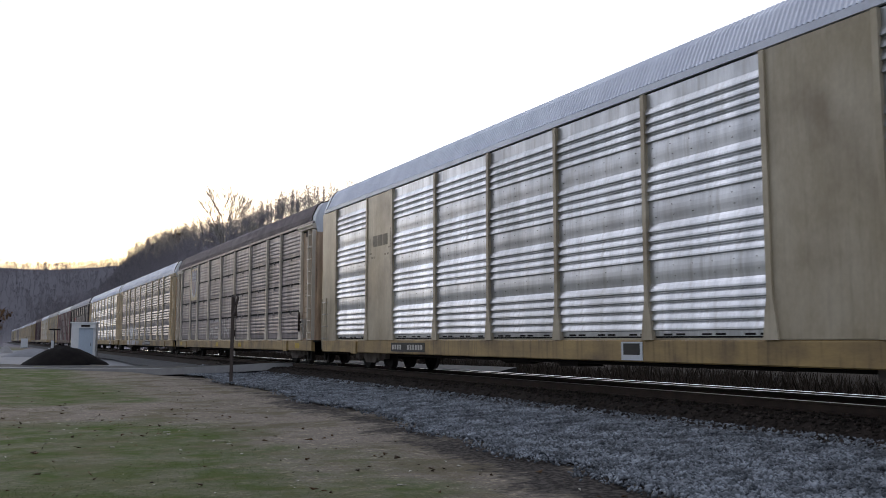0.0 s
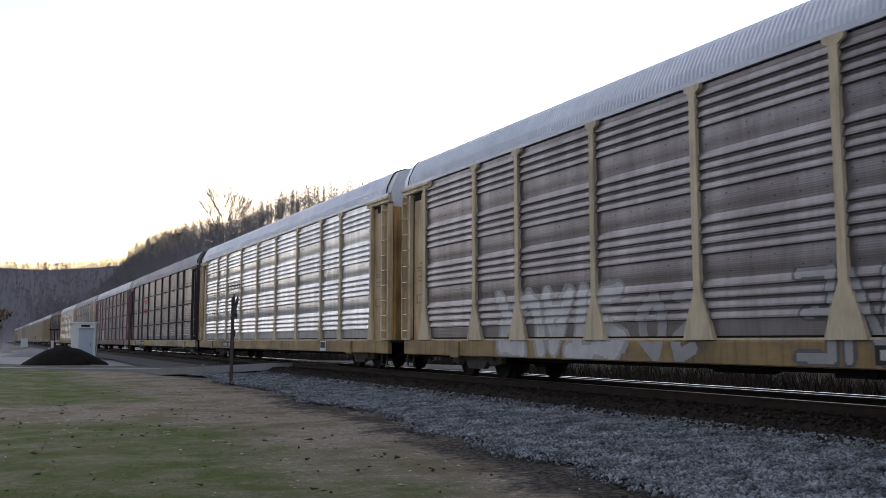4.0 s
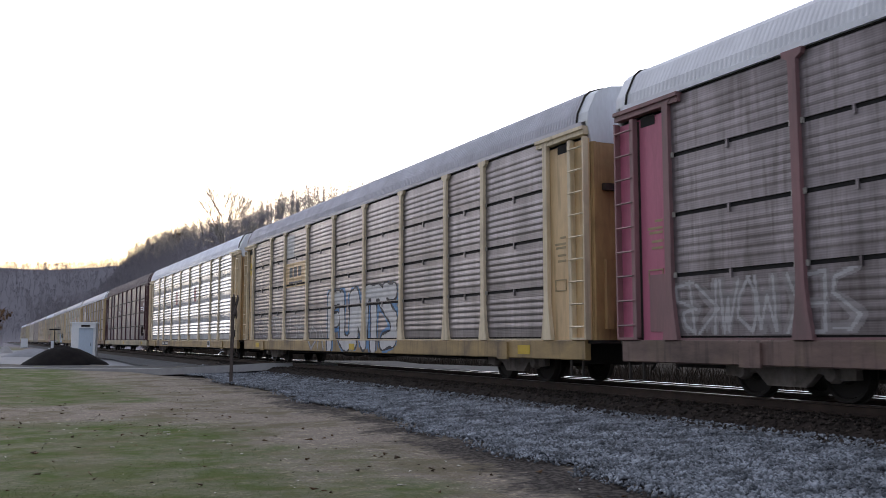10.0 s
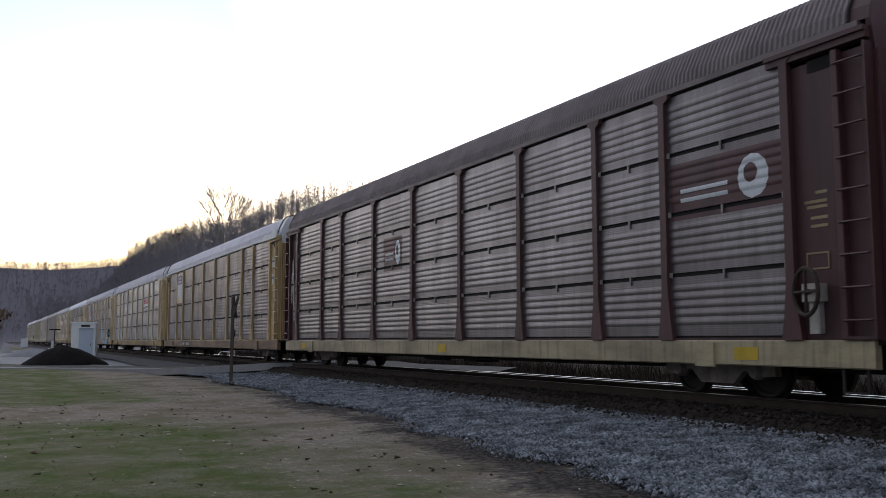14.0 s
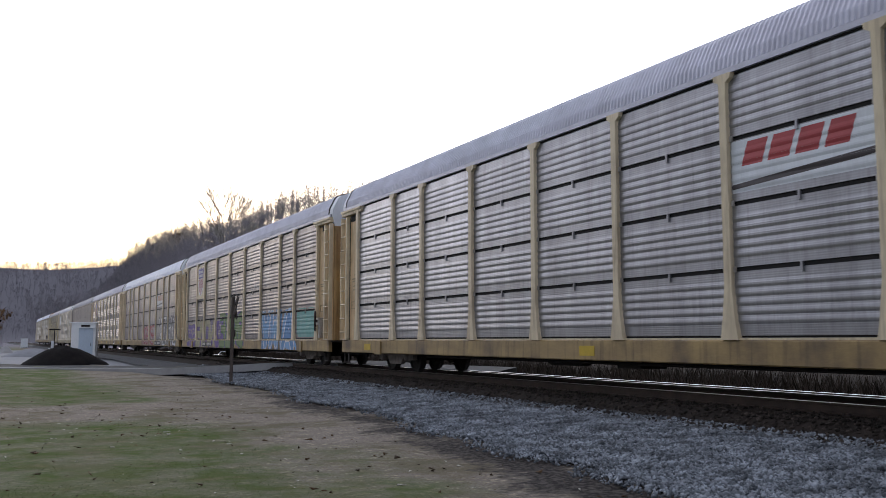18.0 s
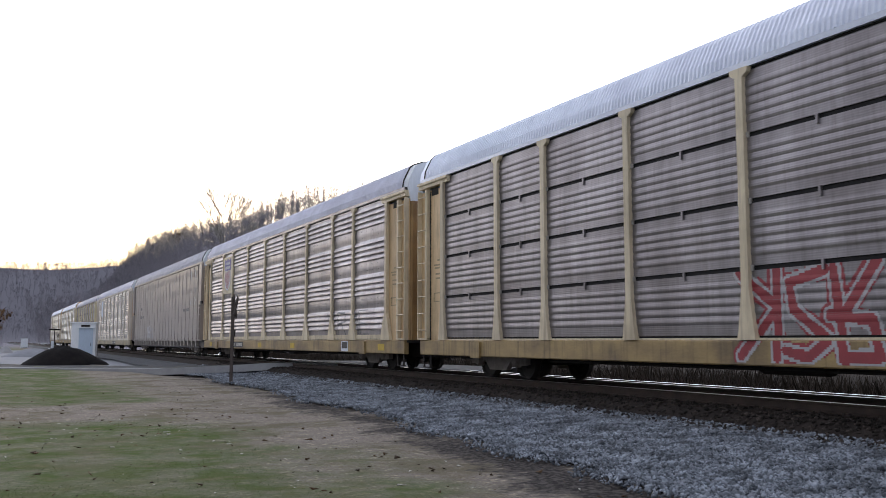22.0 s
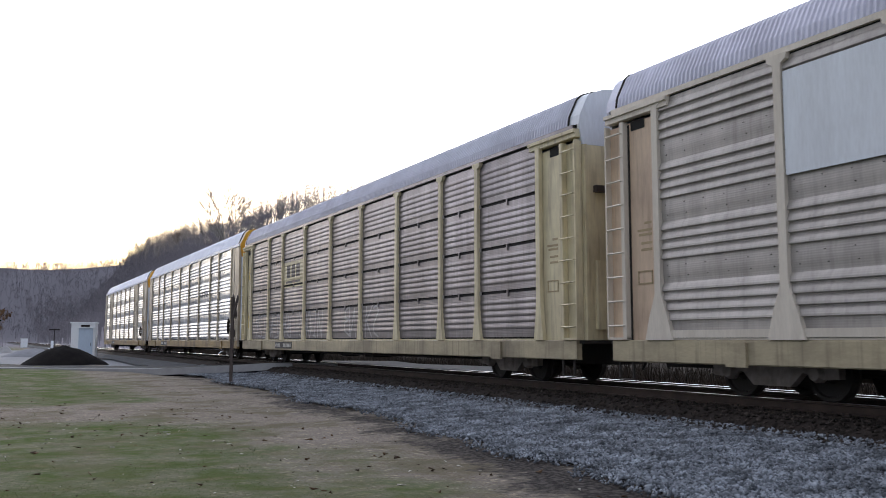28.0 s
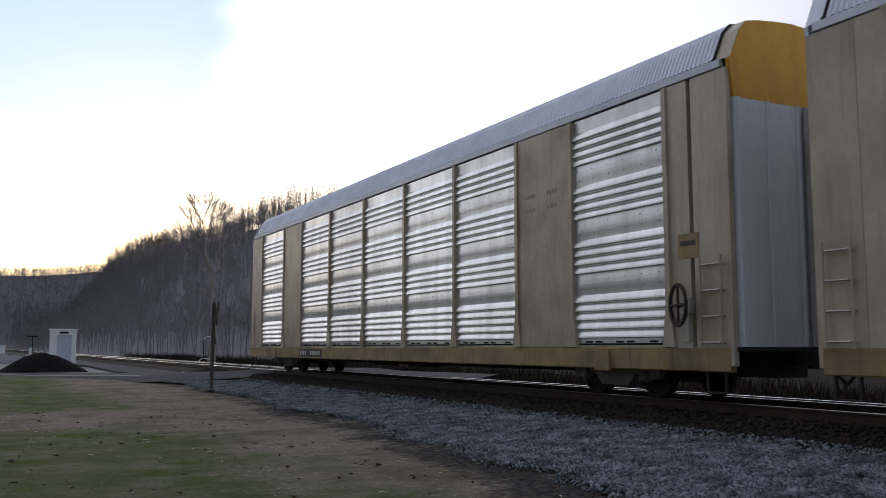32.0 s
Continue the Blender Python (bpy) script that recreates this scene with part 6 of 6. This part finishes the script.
SPECS = [
    dict(label="silver corrugated autorack with plain tan panels and tan sill", kind="lowbands", skin=SILVER, frame=TAN, post="slim", plain=(1, 7), solid_ends=True, roof_kind="box", brake=False, beam=ROOF),
    dict(label="sooty brown-grey autorack with pale posts, peach ends and dark roof", skin=BROWNGREY, frame=PEACH, post_paint=CHALK, roof=ROOFDARK, beam=BROWNGREY, post="plain"),
    dict(label="weathered grey autorack with yellow posts and white spray paint", kind="bands", skin=GREY, frame=YELLOW, beam=ROOF, brake=False, post="wide"),
    dict(label="shiny silver autorack with yellow posts and sill", kind="bands", skin=SILVER, frame=YELLOW, beam=ROOF, brake=False),
    dict(label="grey autorack with blackish posts and cream sill", skin=GREY, frame=BLACKBROWN, sill=SILLCREAM, roof=ROOFGREY, top=BLACKBROWN, brake=False),
    dict(label="grimy grey autorack with faded red ends and patchy white roof", kind="softseams", skin=BROWNGREY, frame=RED, post_paint=FADEDRED, sill=SOOTSILL, roof=ROOFWHITE, roof_kind="sheet", brake=False),
    dict(label="grey autorack with yellow posts and large white spray-painted letters", skin=GREY, frame=YELLOW, roof=ROOFGREY, brake=False),
    dict(label="shiny silver autorack with yellow posts and red emblems", kind="bands", skin=SILVER, frame=YELLOW, beam=ROOF, brake=False),
    dict(label="grey autorack with dark maroon ends and posts", skin=GREY, frame=MAROON, sill=SILLCREAM, roof=ROOFDARK, top=MAROON),
    dict(label="brown-grey autorack with yellow ends and a shield plate", kind="softseams", skin=BROWNGREY, frame=YELLOW, post_paint=OLDYELLOW, sill=RUSTSILL, roof=ROOFMID, roof_kind="sheet", beam=WHITE, post="plain", brake=False),
    dict(label="blue-grey autorack with yellow posts and a white and red sign", skin=PALEGREY, frame=YELLOW, roof=ROOFMID, brake=False),
    dict(label="grey autorack with yellow posts and blue and purple spray paint", skin=GREY, frame=YELLOW, roof=ROOFMID),
    dict(label="grey autorack with yellow posts and red and black spray paint", skin=GREY, frame=YELLOW, brake=False),
    dict(label="grey banded autorack with yellow posts and a shield plate", kind="bands", skin=GREY, frame=YELLOW, roof=ROOFMID, sill=OCHRE, beam=GREY, brake=False, post="wide", skirt=True),
    dict(label="smooth beige autorack with narrow ribbed panels", kind="smooth", skin=BEIGE, frame=BEIGE, sill=BEIGE, beam=BEIGE, roof=ROOFGREY, brake=False),
    dict(label="pale banded autorack with chalky beige posts and peach ends", kind="bands", skin=MATTGREY, frame=PEACH, post_paint=CHALK, roof=ROOFMID, sill=SILLCREAM, beam=CHALK, brake=False, post="wide", skirt=True),
    dict(label="grey autorack with pale yellow posts and a yellow sign", skin=GREY, frame=CREAM, post_paint=CREAM, sill=SILLCREAM, roof=ROOFMID, beam=GREY, brake=False),
    dict(label="silver autorack with tan end plates and an orange end", kind="lowbands", skin=SILVER, frame=TAN, solid_ends=True, plates=PALETAN, roof_kind="box", top=ORANGE, hood=PALETAN, door=WHITE, beam=ROOF),
    dict(label="silver last autorack with tan panels and an orange end", kind="lowbands", skin=NEWSILVER, frame=TAN, post="slim", plain=(1, 7), solid_ends=True, plates=PALETAN, roof_kind="box", top=ORANGE, hood=PALETAN, door=WHITE, beam=ROOF),
]
CARS = [autorack(spec) for spec in SPECS]


# ---- plates, signs and spray paint on single cars ----
def sprayed(k, w0, w1, z0, z1, seed, mats, label, figures, cloud=0.3, weight=0.13, loose=1.0):
    """Spray paint from w0 to w1 metres forward of the rear end of car k."""
    mats = list(mats)
    kind = SPECS[k].get("kind", "seams")
    if cloud:
        part("spray_paint", spray(kind, at(w1), at(w0), z0, z1, seed, mats, figures, cloud, weight, loose), mats, CARS[k], label)
        return
    for i, figure in enumerate(figures):          # figures that stand apart are parts of their own
        w = w0 + (w1 - w0) * i / len(figures)
        part("sprayed_figure", spray(kind, at(w + (w1 - w0) / len(figures)), at(w), z0, z1, seed + 7 * i, mats, figure, cloud, weight), mats, CARS[k], label)


for k, w in ((0, 6.4), (3, 6.0), (7, 6.2), (9, 6.6), (13, 6.4), (17, 5.9), (18, 6.4), (16, 5.6), (12, 17.9), (2, 15.6), (4, 5.6), (11, 6.2), (15, 15.0)):
    plate_with_bars(at(w + 2.3), 2.3, 0.60, 0.86, CARS[k])
for k, w in ((0, 17.3), (13, 22.0), (7, 20.5), (3, 21.0)):
    p = part("placard", Shape().box(SILL_X - 0.012, SILL_X - 0.004, at(w + 0.62), at(w), 0.56, 0.90), WHITE, CARS[k], "white placard with dark squares")
    part("square_mark", Shape().box(SILL_X - 0.017, SILL_X - 0.0125, at(w + 0.55), at(w + 0.07), 0.66, 0.87), BLACK, p)
for k in (1, 4, 6, 8, 10, 13):
    for w in ((1.6, 11.4, 16.2, 25.2) if k % 2 else (2.2, 13.9, 24.6)):
        part("reflector", Shape().box(SILL_X - 0.009, SILL_X, at(w + 0.5), at(w), 0.62, 0.82), SIGNYELLOW, CARS[k], "yellow reflector")

shield(CARS[1], 1, faded=True)
shield(CARS[9], 1, whole=False)
shield(CARS[11], 1)
shield(CARS[13], 1)
sign(bay_y(1) - 1.9, bay_y(1) - 0.1, 3.4, 5.0, CARS[15], WHITE, "sign_panel", "faded whitish plate")
# car 1
sprayed(1, 9.6, 14.2, 1.05, 2.0, 10, (G_FAINT, G_FAINT, G_FAINT), "faint grey scrawl on the foot panels", "REOM", False, 0.04)
# car 2
sprayed(2, 5.4, 10.4, 0.56, 2.1, 11, (G_WHITE, G_FAINT, G_FAINT), "white spray-painted letters along the foot", "RUATS", 0.1, 0.17)
sprayed(2, 10.7, 12.3, 0.56, 1.8, 13, (G_FAINT, G_FAINT, G_FAINT), "faint white spray paint", "OS", False, 0.08)
sprayed(2, 14.2, 17.0, 0.56, 2.0, 12, (G_FAINT, G_SMOKE, G_FAINT), "faint white spray paint", "ENM", False, 0.08)
# car 3
painted_bars(3, bar_row(bay_y(2) - 2.6, bay_y(2) - 0.15, 3.42, 3.74, 8, 0.5), BLACK, -0.05)
# car 4
p = painted_sign(4, bay_y(2) - 2.78, bay_y(2) - 0.1, 3.0, 4.02, SIGNRED, "red sign with white bars")
painted_bars(4, bar_row(bay_y(2) - 1.25, bay_y(2) - 0.55, 3.28, 3.76, 2, 0.8) + bar_row(bay_y(2) - 2.4, bay_y(2) - 1.4, 3.28, 3.7, 4, 0.6), LETTER, 0, p)
for w0 in (8.0, 17.5):
    part("sill_patch", Shape().box(SILL_X - 0.007, SILL_X, at(w0 + 2.8), at(w0), 0.58, 0.88), OCHRE if w0 > 10 else SIGNYELLOW, CARS[4])
# car 5
sprayed(5, 1.7, 5.4, 1.02, 1.95, 21, (G_FAINT, G_WASH, G_WASH), "worn pale scrawl", "BKWOMXES", 0.09, 0.03)
sprayed(5, 6.9, 9.2, 1.02, 2.0, 22, (G_WHITE, G_FAINT, G_FAINT), "worn white spray-painted block", "BMEO", 0.1, 0.07)
# car 6
sprayed(6, 11.7, 18.1, 0.55, 2.7, 31, (G_WHITE, G_BLACK, G_BLUE), "big white and black letters on a blue cloud", "FUNTS", 0.2, 0.24, 0.0)
sprayed(6, 9.6, 11.6, 0.56, 1.5, 33, (G_FAINT, G_SMOKE, G_FAINT), "thin dark scrawl beside the letters", "OA", False, 0.05)
sprayed(6, 2.2, 9.2, 1.02, 1.9, 32, (G_FAINT, G_WASH, G_WASH), "faded pale spray paint", "KRBZKNEB", False, 0.03)
part("hatch", Shape().box(SIDE_X + 0.002, SIDE_X + 0.025, at(END - 0.06), at(END - 0.62), 1.08, 2.1, bevel=0.008), FADEDRED, CARS[5], "sooty red hatch in the end panel")
p = painted_sign(6, bay_y(2) - 2.8, bay_y(2) - 0.1, 3.02, 3.98, YELLOW, "faded yellow sign with dark bars")
painted_bars(6, bar_row(bay_y(2) - 2.2, bay_y(2) - 0.5, 3.42, 3.8, 3, 0.7) + [(bay_y(2) - 2.2, bay_y(2) - 0.5, 3.16, 3.24)], G_SMOKE, 0, p)
painted_sign(6, bay_y(2) - 1.15, bay_y(2) - 0.2, 4.15, 5.1, G_WHITE, "worn whitish patch")
# car 7
for i, m in ((3, EMBLEM), (5, EMBLEM)):
    c = bay_y(i) - BAYS[i] * 0.55
    ring = [(-0.2, 3.18), (0.2, 3.18), (0.3, 3.32), (0.3, 3.86), (0.2, 4.0), (-0.2, 4.0), (-0.3, 3.86), (-0.3, 3.32)]
    p = part("emblem", paint_on("bands", [[(c + a, b) for a, b in ring]]), m, CARS[7], "small octagonal emblem with pale bars")
    painted_bars(7, [(c - 0.2, c + 0.2, z, z + 0.07) for z in (3.34, 3.56, 3.78)], LETTER, 0, p)
# car 8
for i, w in ((8, 2.5), (3, 1.4)):
    c = bay_y(i) - BAYS[i] * 0.5
    p = painted_sign(8, c - w / 2, c + w / 2, 3.0, 4.0, MAROON, "dark brown sign with a white emblem")
    ring = [(math.cos(a) * 0.13 * w, math.sin(a) * 0.36) for a in np.linspace(0, 2 * math.pi, 14)[:-1]]
    part("emblem", paint_on("seams", [[(c - 0.27 * w + a, 3.52 + b) for a, b in ring]], 0.0065), WHITE, p)
    part("emblem_hole", paint_on("seams", [[(c - 0.25 * w + a * 0.45, 3.58 + b * 0.45) for a, b in ring]], 0.009), MAROON, p)
    painted_bars(8, [(c - 0.05 * w, c + 0.4 * w, 3.3, 3.37), (c - 0.05 * w, c + 0.4 * w, 3.46, 3.53)], WHITE, 0, p)
sprayed(8, 0.42, 1.3, 1.7, 4.3, 41, (G_WHITE, G_WHITE, G_WHITE), "tall white scrawl on the maroon end", "W", False, 0.035)
# car 9
sprayed(9, 1.7, 4.4, 1.05, 2.0, 45, (G_FAINT, G_FAINT, G_FAINT), "small pale scrawl", "CNWZ", False, 0.03)
ring = [(at(27.0), 5.22), (at(24.4), 5.22), (at(24.2), 5.30), (at(24.9), 5.34), (at(25.2), 5.47), (at(26.1), 5.44), (at(26.4), 5.60), (at(27.0), 5.58)]
part("eave_patch", flat(ring, SIDE_X - 0.12, 0.02), WHITE, CARS[9], "torn whitish plate over the eave")
# white quads paint in daylight leaking through the damaged panels
for w, z, h in ((2.05, 4.86, 0.16), (2.25, 4.95, 0.07), (2.5, 4.80, 0.26), (2.75, 4.84, 0.22), (2.95, 4.78, 0.3), (3.2, 4.9, 0.14), (2.6, 4.5, 0.06), (3.1, 4.46, 0.05)):
    part("worn_patch", paint_on("seams", [[(at(w + 0.07), z), (at(w), z), (at(w), z + h), (at(w + 0.05), z + h * 0.9)]]), G_WHITE, CARS[9], "white spot painted for light leaking through damage")
# cars 10 and 12
for k, i in ((10, 6), (12, 6)):
    y1 = bay_y(i) - 0.1
    y0 = y1 - BAYS[i] + 0.2
    p = painted_sign(k, y0, y1, 3.28, 4.2, WHITE if k == 10 else G_WHITE, "white sign with slanted red bars")
    painted_bars(k, bar_row(y0 + 0.25, y1 - 0.3, 3.7, 4.08, 4, 0.8), SIGNRED if k == 10 else FADEDSIGN, 0.14, p)
    part("swoosh", paint_on("seams", [[(y0, 3.46), (y1, 3.34), (y1, 3.42), (y0, 3.57)]], 0.0065), BLACKBROWN if k == 10 else G_SMOKE, p)
# car 11
sprayed(11, 18.4, 21.2, 0.55, 2.2, 51, (G_SKY, G_WHITE, G_BLUE), "light blue spray-painted letters", "AM", 0.4, 0.2)
sprayed(11, 21.3, 23.4, 0.55, 2.2, 52, (G_BLUE, G_WHITE, G_SKY), "blue spray-painted figure", "A", 0.4, 0.22)
sprayed(11, 23.5, 25.7, 1.05, 2.15, 53, (G_TEAL, G_TEAL, G_TEAL), "teal spray-painted block", "EE", 0.4, 0.2)
sprayed(11, 1.8, 4.2, 0.55, 1.9, 56, (G_PURPLE, G_CREAM, G_PURPLE), "purple block with pale scribbles", "EZE", 0.2, 0.15)
sprayed(11, 4.2, 9.2, 0.55, 2.1, 54, (G_CREAM, G_CREAM, G_PURPLE), "pale yellow letters on purple spray paint", "EAUN", 0.32, 0.15)
sprayed(11, 9.3, 10.4, 0.55, 2.0, 57, (G_PURPLE, G_CREAM, G_PURPLE), "purple block beside the letters", "Z", 0.25, 0.2)
sprayed(11, 10.3, 15.3, 0.55, 2.3, 55, (G_LIME, G_GREEN, G_PURPLE), "green letters on purple spray paint", "ERGB", 0.25, 0.17)
sprayed(11, 16.4, 18.0, 2.95, 3.45, 58, (G_WHITE, G_WHITE, G_WHITE), "fine white scratches on the panel", "NX", False, 0.014)
# car 12
sprayed(12, 12.0, 17.6, 0.58, 2.1, 61, (G_RED, G_FAINT, G_RED), "dark red spray-painted figures edged in white", "KSRWBE", 0.1, 0.085)
sprayed(12, 19.2, 26.2, 0.58, 2.55, 62, (G_WHITE, G_BLACK, G_SMOKE), "white spray-painted figures on black and grey clouds", "KWZNAXR", 0.26, 0.075)
# car 13
sprayed(13, 20.6, 24.6, 1.05, 1.9, 64, (G_SMOKE, G_SMOKE, G_SMOKE), "dark thin scrawl", "ARWE", False, 0.02)
# car 14
sprayed(14, 7.5, 8.9, 1.1, 2.0, 71, (G_WHITE, G_FAINT, G_FAINT), "worn white scrawl with grey shades", "SBE", 0.14, 0.045)
sprayed(14, 8.9, 10.3, 1.05, 1.85, 72, (G_FAINT, G_FAINT, G_FAINT), "worn pale scrawl", "OS", 0.08, 0.07)
painted_bars(14, bar_row(at(4.7), at(3.7), 3.25, 3.45, 3), G_SMOKE)
painted_bars(14, bar_row(at(5.8), at(3.9), 2.6, 2.8, 6), G_SMOKE)
painted_bars(14, bar_row(at(23.6), at(21.5), 2.68, 2.86, 8), G_SMOKE)
for w, k, z in ((END - 0.42, 6, 3.9), (END - 0.3, 4, 1.6), (END - 0.26, 16, 3.72), (END - 0.26, 16, 1.5), (26.3, 18, 2.4), (26.1, 17, 2.6), (26.4, 9, 4.0), (26.4, 9, 3.3)):
    p = part("placard", Shape().box(SIDE_X - 0.004, SIDE_X + 0.03, at(w + 0.28), at(w - 0.28), z, z + 0.55) if k in (6, 16) else Shape().box(SIDE_X - 0.052, SIDE_X + 0.03, at(w + 0.24), at(w - 0.24), z, z + 0.42), LETTER if k == 9 else OCHRE if k > 16 else SIGNYELLOW, CARS[k], "small placard with dark lines")
    part("marking", Shape().box(SIDE_X - (0.008 if k in (6, 16) else 0.056), SIDE_X - (0.0045 if k in (6, 16) else 0.0525), at(w + 0.18), at(w - 0.18), z + 0.22, z + 0.30), BLACKBROWN, p)
for w, z, g in ((5.9, 4.5, 0.8), (7.0, 4.5, 0.8), (10.3, 4.5, 0.9), (11.6, 4.5, 0.9), (18.4, 4.5, 0.7), (24.0, 4.5, 1.1), (25.2, 4.5, 1.1), (24.0, 3.7, 0.5), (25.2, 3.7, 0.6),
                (24.0, 3.0, 0.7), (25.2, 3.0, 0.9)):
    r = random.Random(int(w * 31 + z * 7))
    for i in range(4):
        c, z0 = at(w) + r.uniform(-0.16, 0.16) * g, z + i * 0.13 * g
        ring = [(-0.14, 0), (0.05, -0.02), (0.13, 0.03), (0.08, 0.07), (0.15, 0.1), (-0.02, 0.12), (-0.1, 0.09), (-0.07, 0.05)]
        ring = [(c + p * g * r.uniform(0.7, 1.3), z0 + q * g + r.uniform(-0.01, 0.01)) for p, q in ring]
        part("worn_patch", flat(ring, SIDE_X - 0.02), G_WHITE if w > 20 else G_FAINT, CARS[14], "worn white patch")
# car 16
p = painted_sign(16, bay_y(2) - 2.8, bay_y(2) - 0.1, 3.02, 4.05, CREAM, "faded yellow sign with dark bars")
painted_bars(16, bar_row(bay_y(2) - 2.3, bay_y(2) - 0.45, 3.42, 3.92, 3, 0.75) + [(bay_y(2) - 2.3, bay_y(2) - 0.4, 3.2, 3.29)], BLACKBROWN, 0, p)
for w0, w1, sd, figures in ((2.2, 4.0, 81, "KSZ"), (4.6, 7.6, 82, "WEKAR"), (8.6, 11.4, 83, "RKOTN"), (13.6, 16.8, 84, "BNZKS")):
    sprayed(16, w0, w1, 1.02, 2.05, sd, (G_FAINT, G_FAINT, G_FAINT), "thin white scrawl", figures, False, 0.024)
# car 17
painted_bars(17, bar_row(bay_y(6) - 2.5, bay_y(6) - 0.3, 3.32, 3.62, 5, 0.6), G_SMOKE, 0.1)
# the last car and the first: small stencilled marks on the plain panels
y1 = bay_y(1) - 0.45
for y0, w, z0, z1 in ((y1 - 0.42, 0.34, 3.82, 4.16), (y1 - 0.82, 0.34, 3.82, 4.16), (y1 - 1.22, 0.34, 3.82, 4.16), (y1 + 0.16, 0.05, 3.6, 4.1), (y1 + 0.02, 0.14, 3.6, 3.65),
                      (y1 - 1.48, 0.05, 3.7, 4.3), (y1 - 1.42, 0.14, 3.7, 3.75), (y1 - 0.05, 0.12, 3.46, 3.52), (y1 - 0.22, 0.1, 3.46, 3.52), (y1 - 1.1, 0.12, 3.5, 3.56), (y1 - 1.3, 0.12, 3.5, 3.56)):
    part("mark_bar", Shape().box(SIDE_X - 0.054, SIDE_X - 0.0505, y0, y0 + w, z0, z1), GHOST, CARS[0])
for k in (18,):
    for r, (a, n) in enumerate(((0.35, 4), (1.15, 4), (0.35, 3), (1.15, 3))):
        for y0, y1, z0, z1 in bar_row(bay_y(7) - a - 0.42, bay_y(7) - a, 4.1 - 0.3 * (r // 2), 4.19 - 0.3 * (r // 2), n, 0.55):
            part("stencil_bar", Shape().box(SIDE_X - 0.054, SIDE_X - 0.0505, y0, y1, z0, z1), STENCIL, CARS[k])


# the bodies ride above the trucks
BODY_LIFT = 0.005
for car in CARS:
    for ob in car.children:
        if not ob.name.startswith("truck"):
            ob.location.z += BODY_LIFT


# ---- motion of the train along the track ----
def coupling_y(k, t):
    """Where the coupling behind car k stands at t seconds."""
    return 30.97 + PITCH * k - 15.7433 * t - 0.00513 * t * t + 0.00024 * t ** 3


def early(t):
    """The train still runs a little faster at the start."""
    return float(np.interp(t, (0, 0.1, 0.3, 0.5, 0.75), (0.55, 0.42, 0.28, 0.12, 0.0)))


def motions():
    times = [0, 0.1, 0.3, 0.5, 0.8, 1, 2] + list(range(4, 33, 2))
    for k, car in enumerate(CARS):
        slack = {0: 0.0, 7: 0.15, 11: 0.15, 13: -0.12, 14: -0.3, 17: -0.05, 18: 0.5}.get(k, 0.0)
        walk(car, [(t, pose(TRACK_X, coupling_y(k, t) + early(t) - PITCH / 2 + slack, TRACK_Z)) for t in times])


motions()
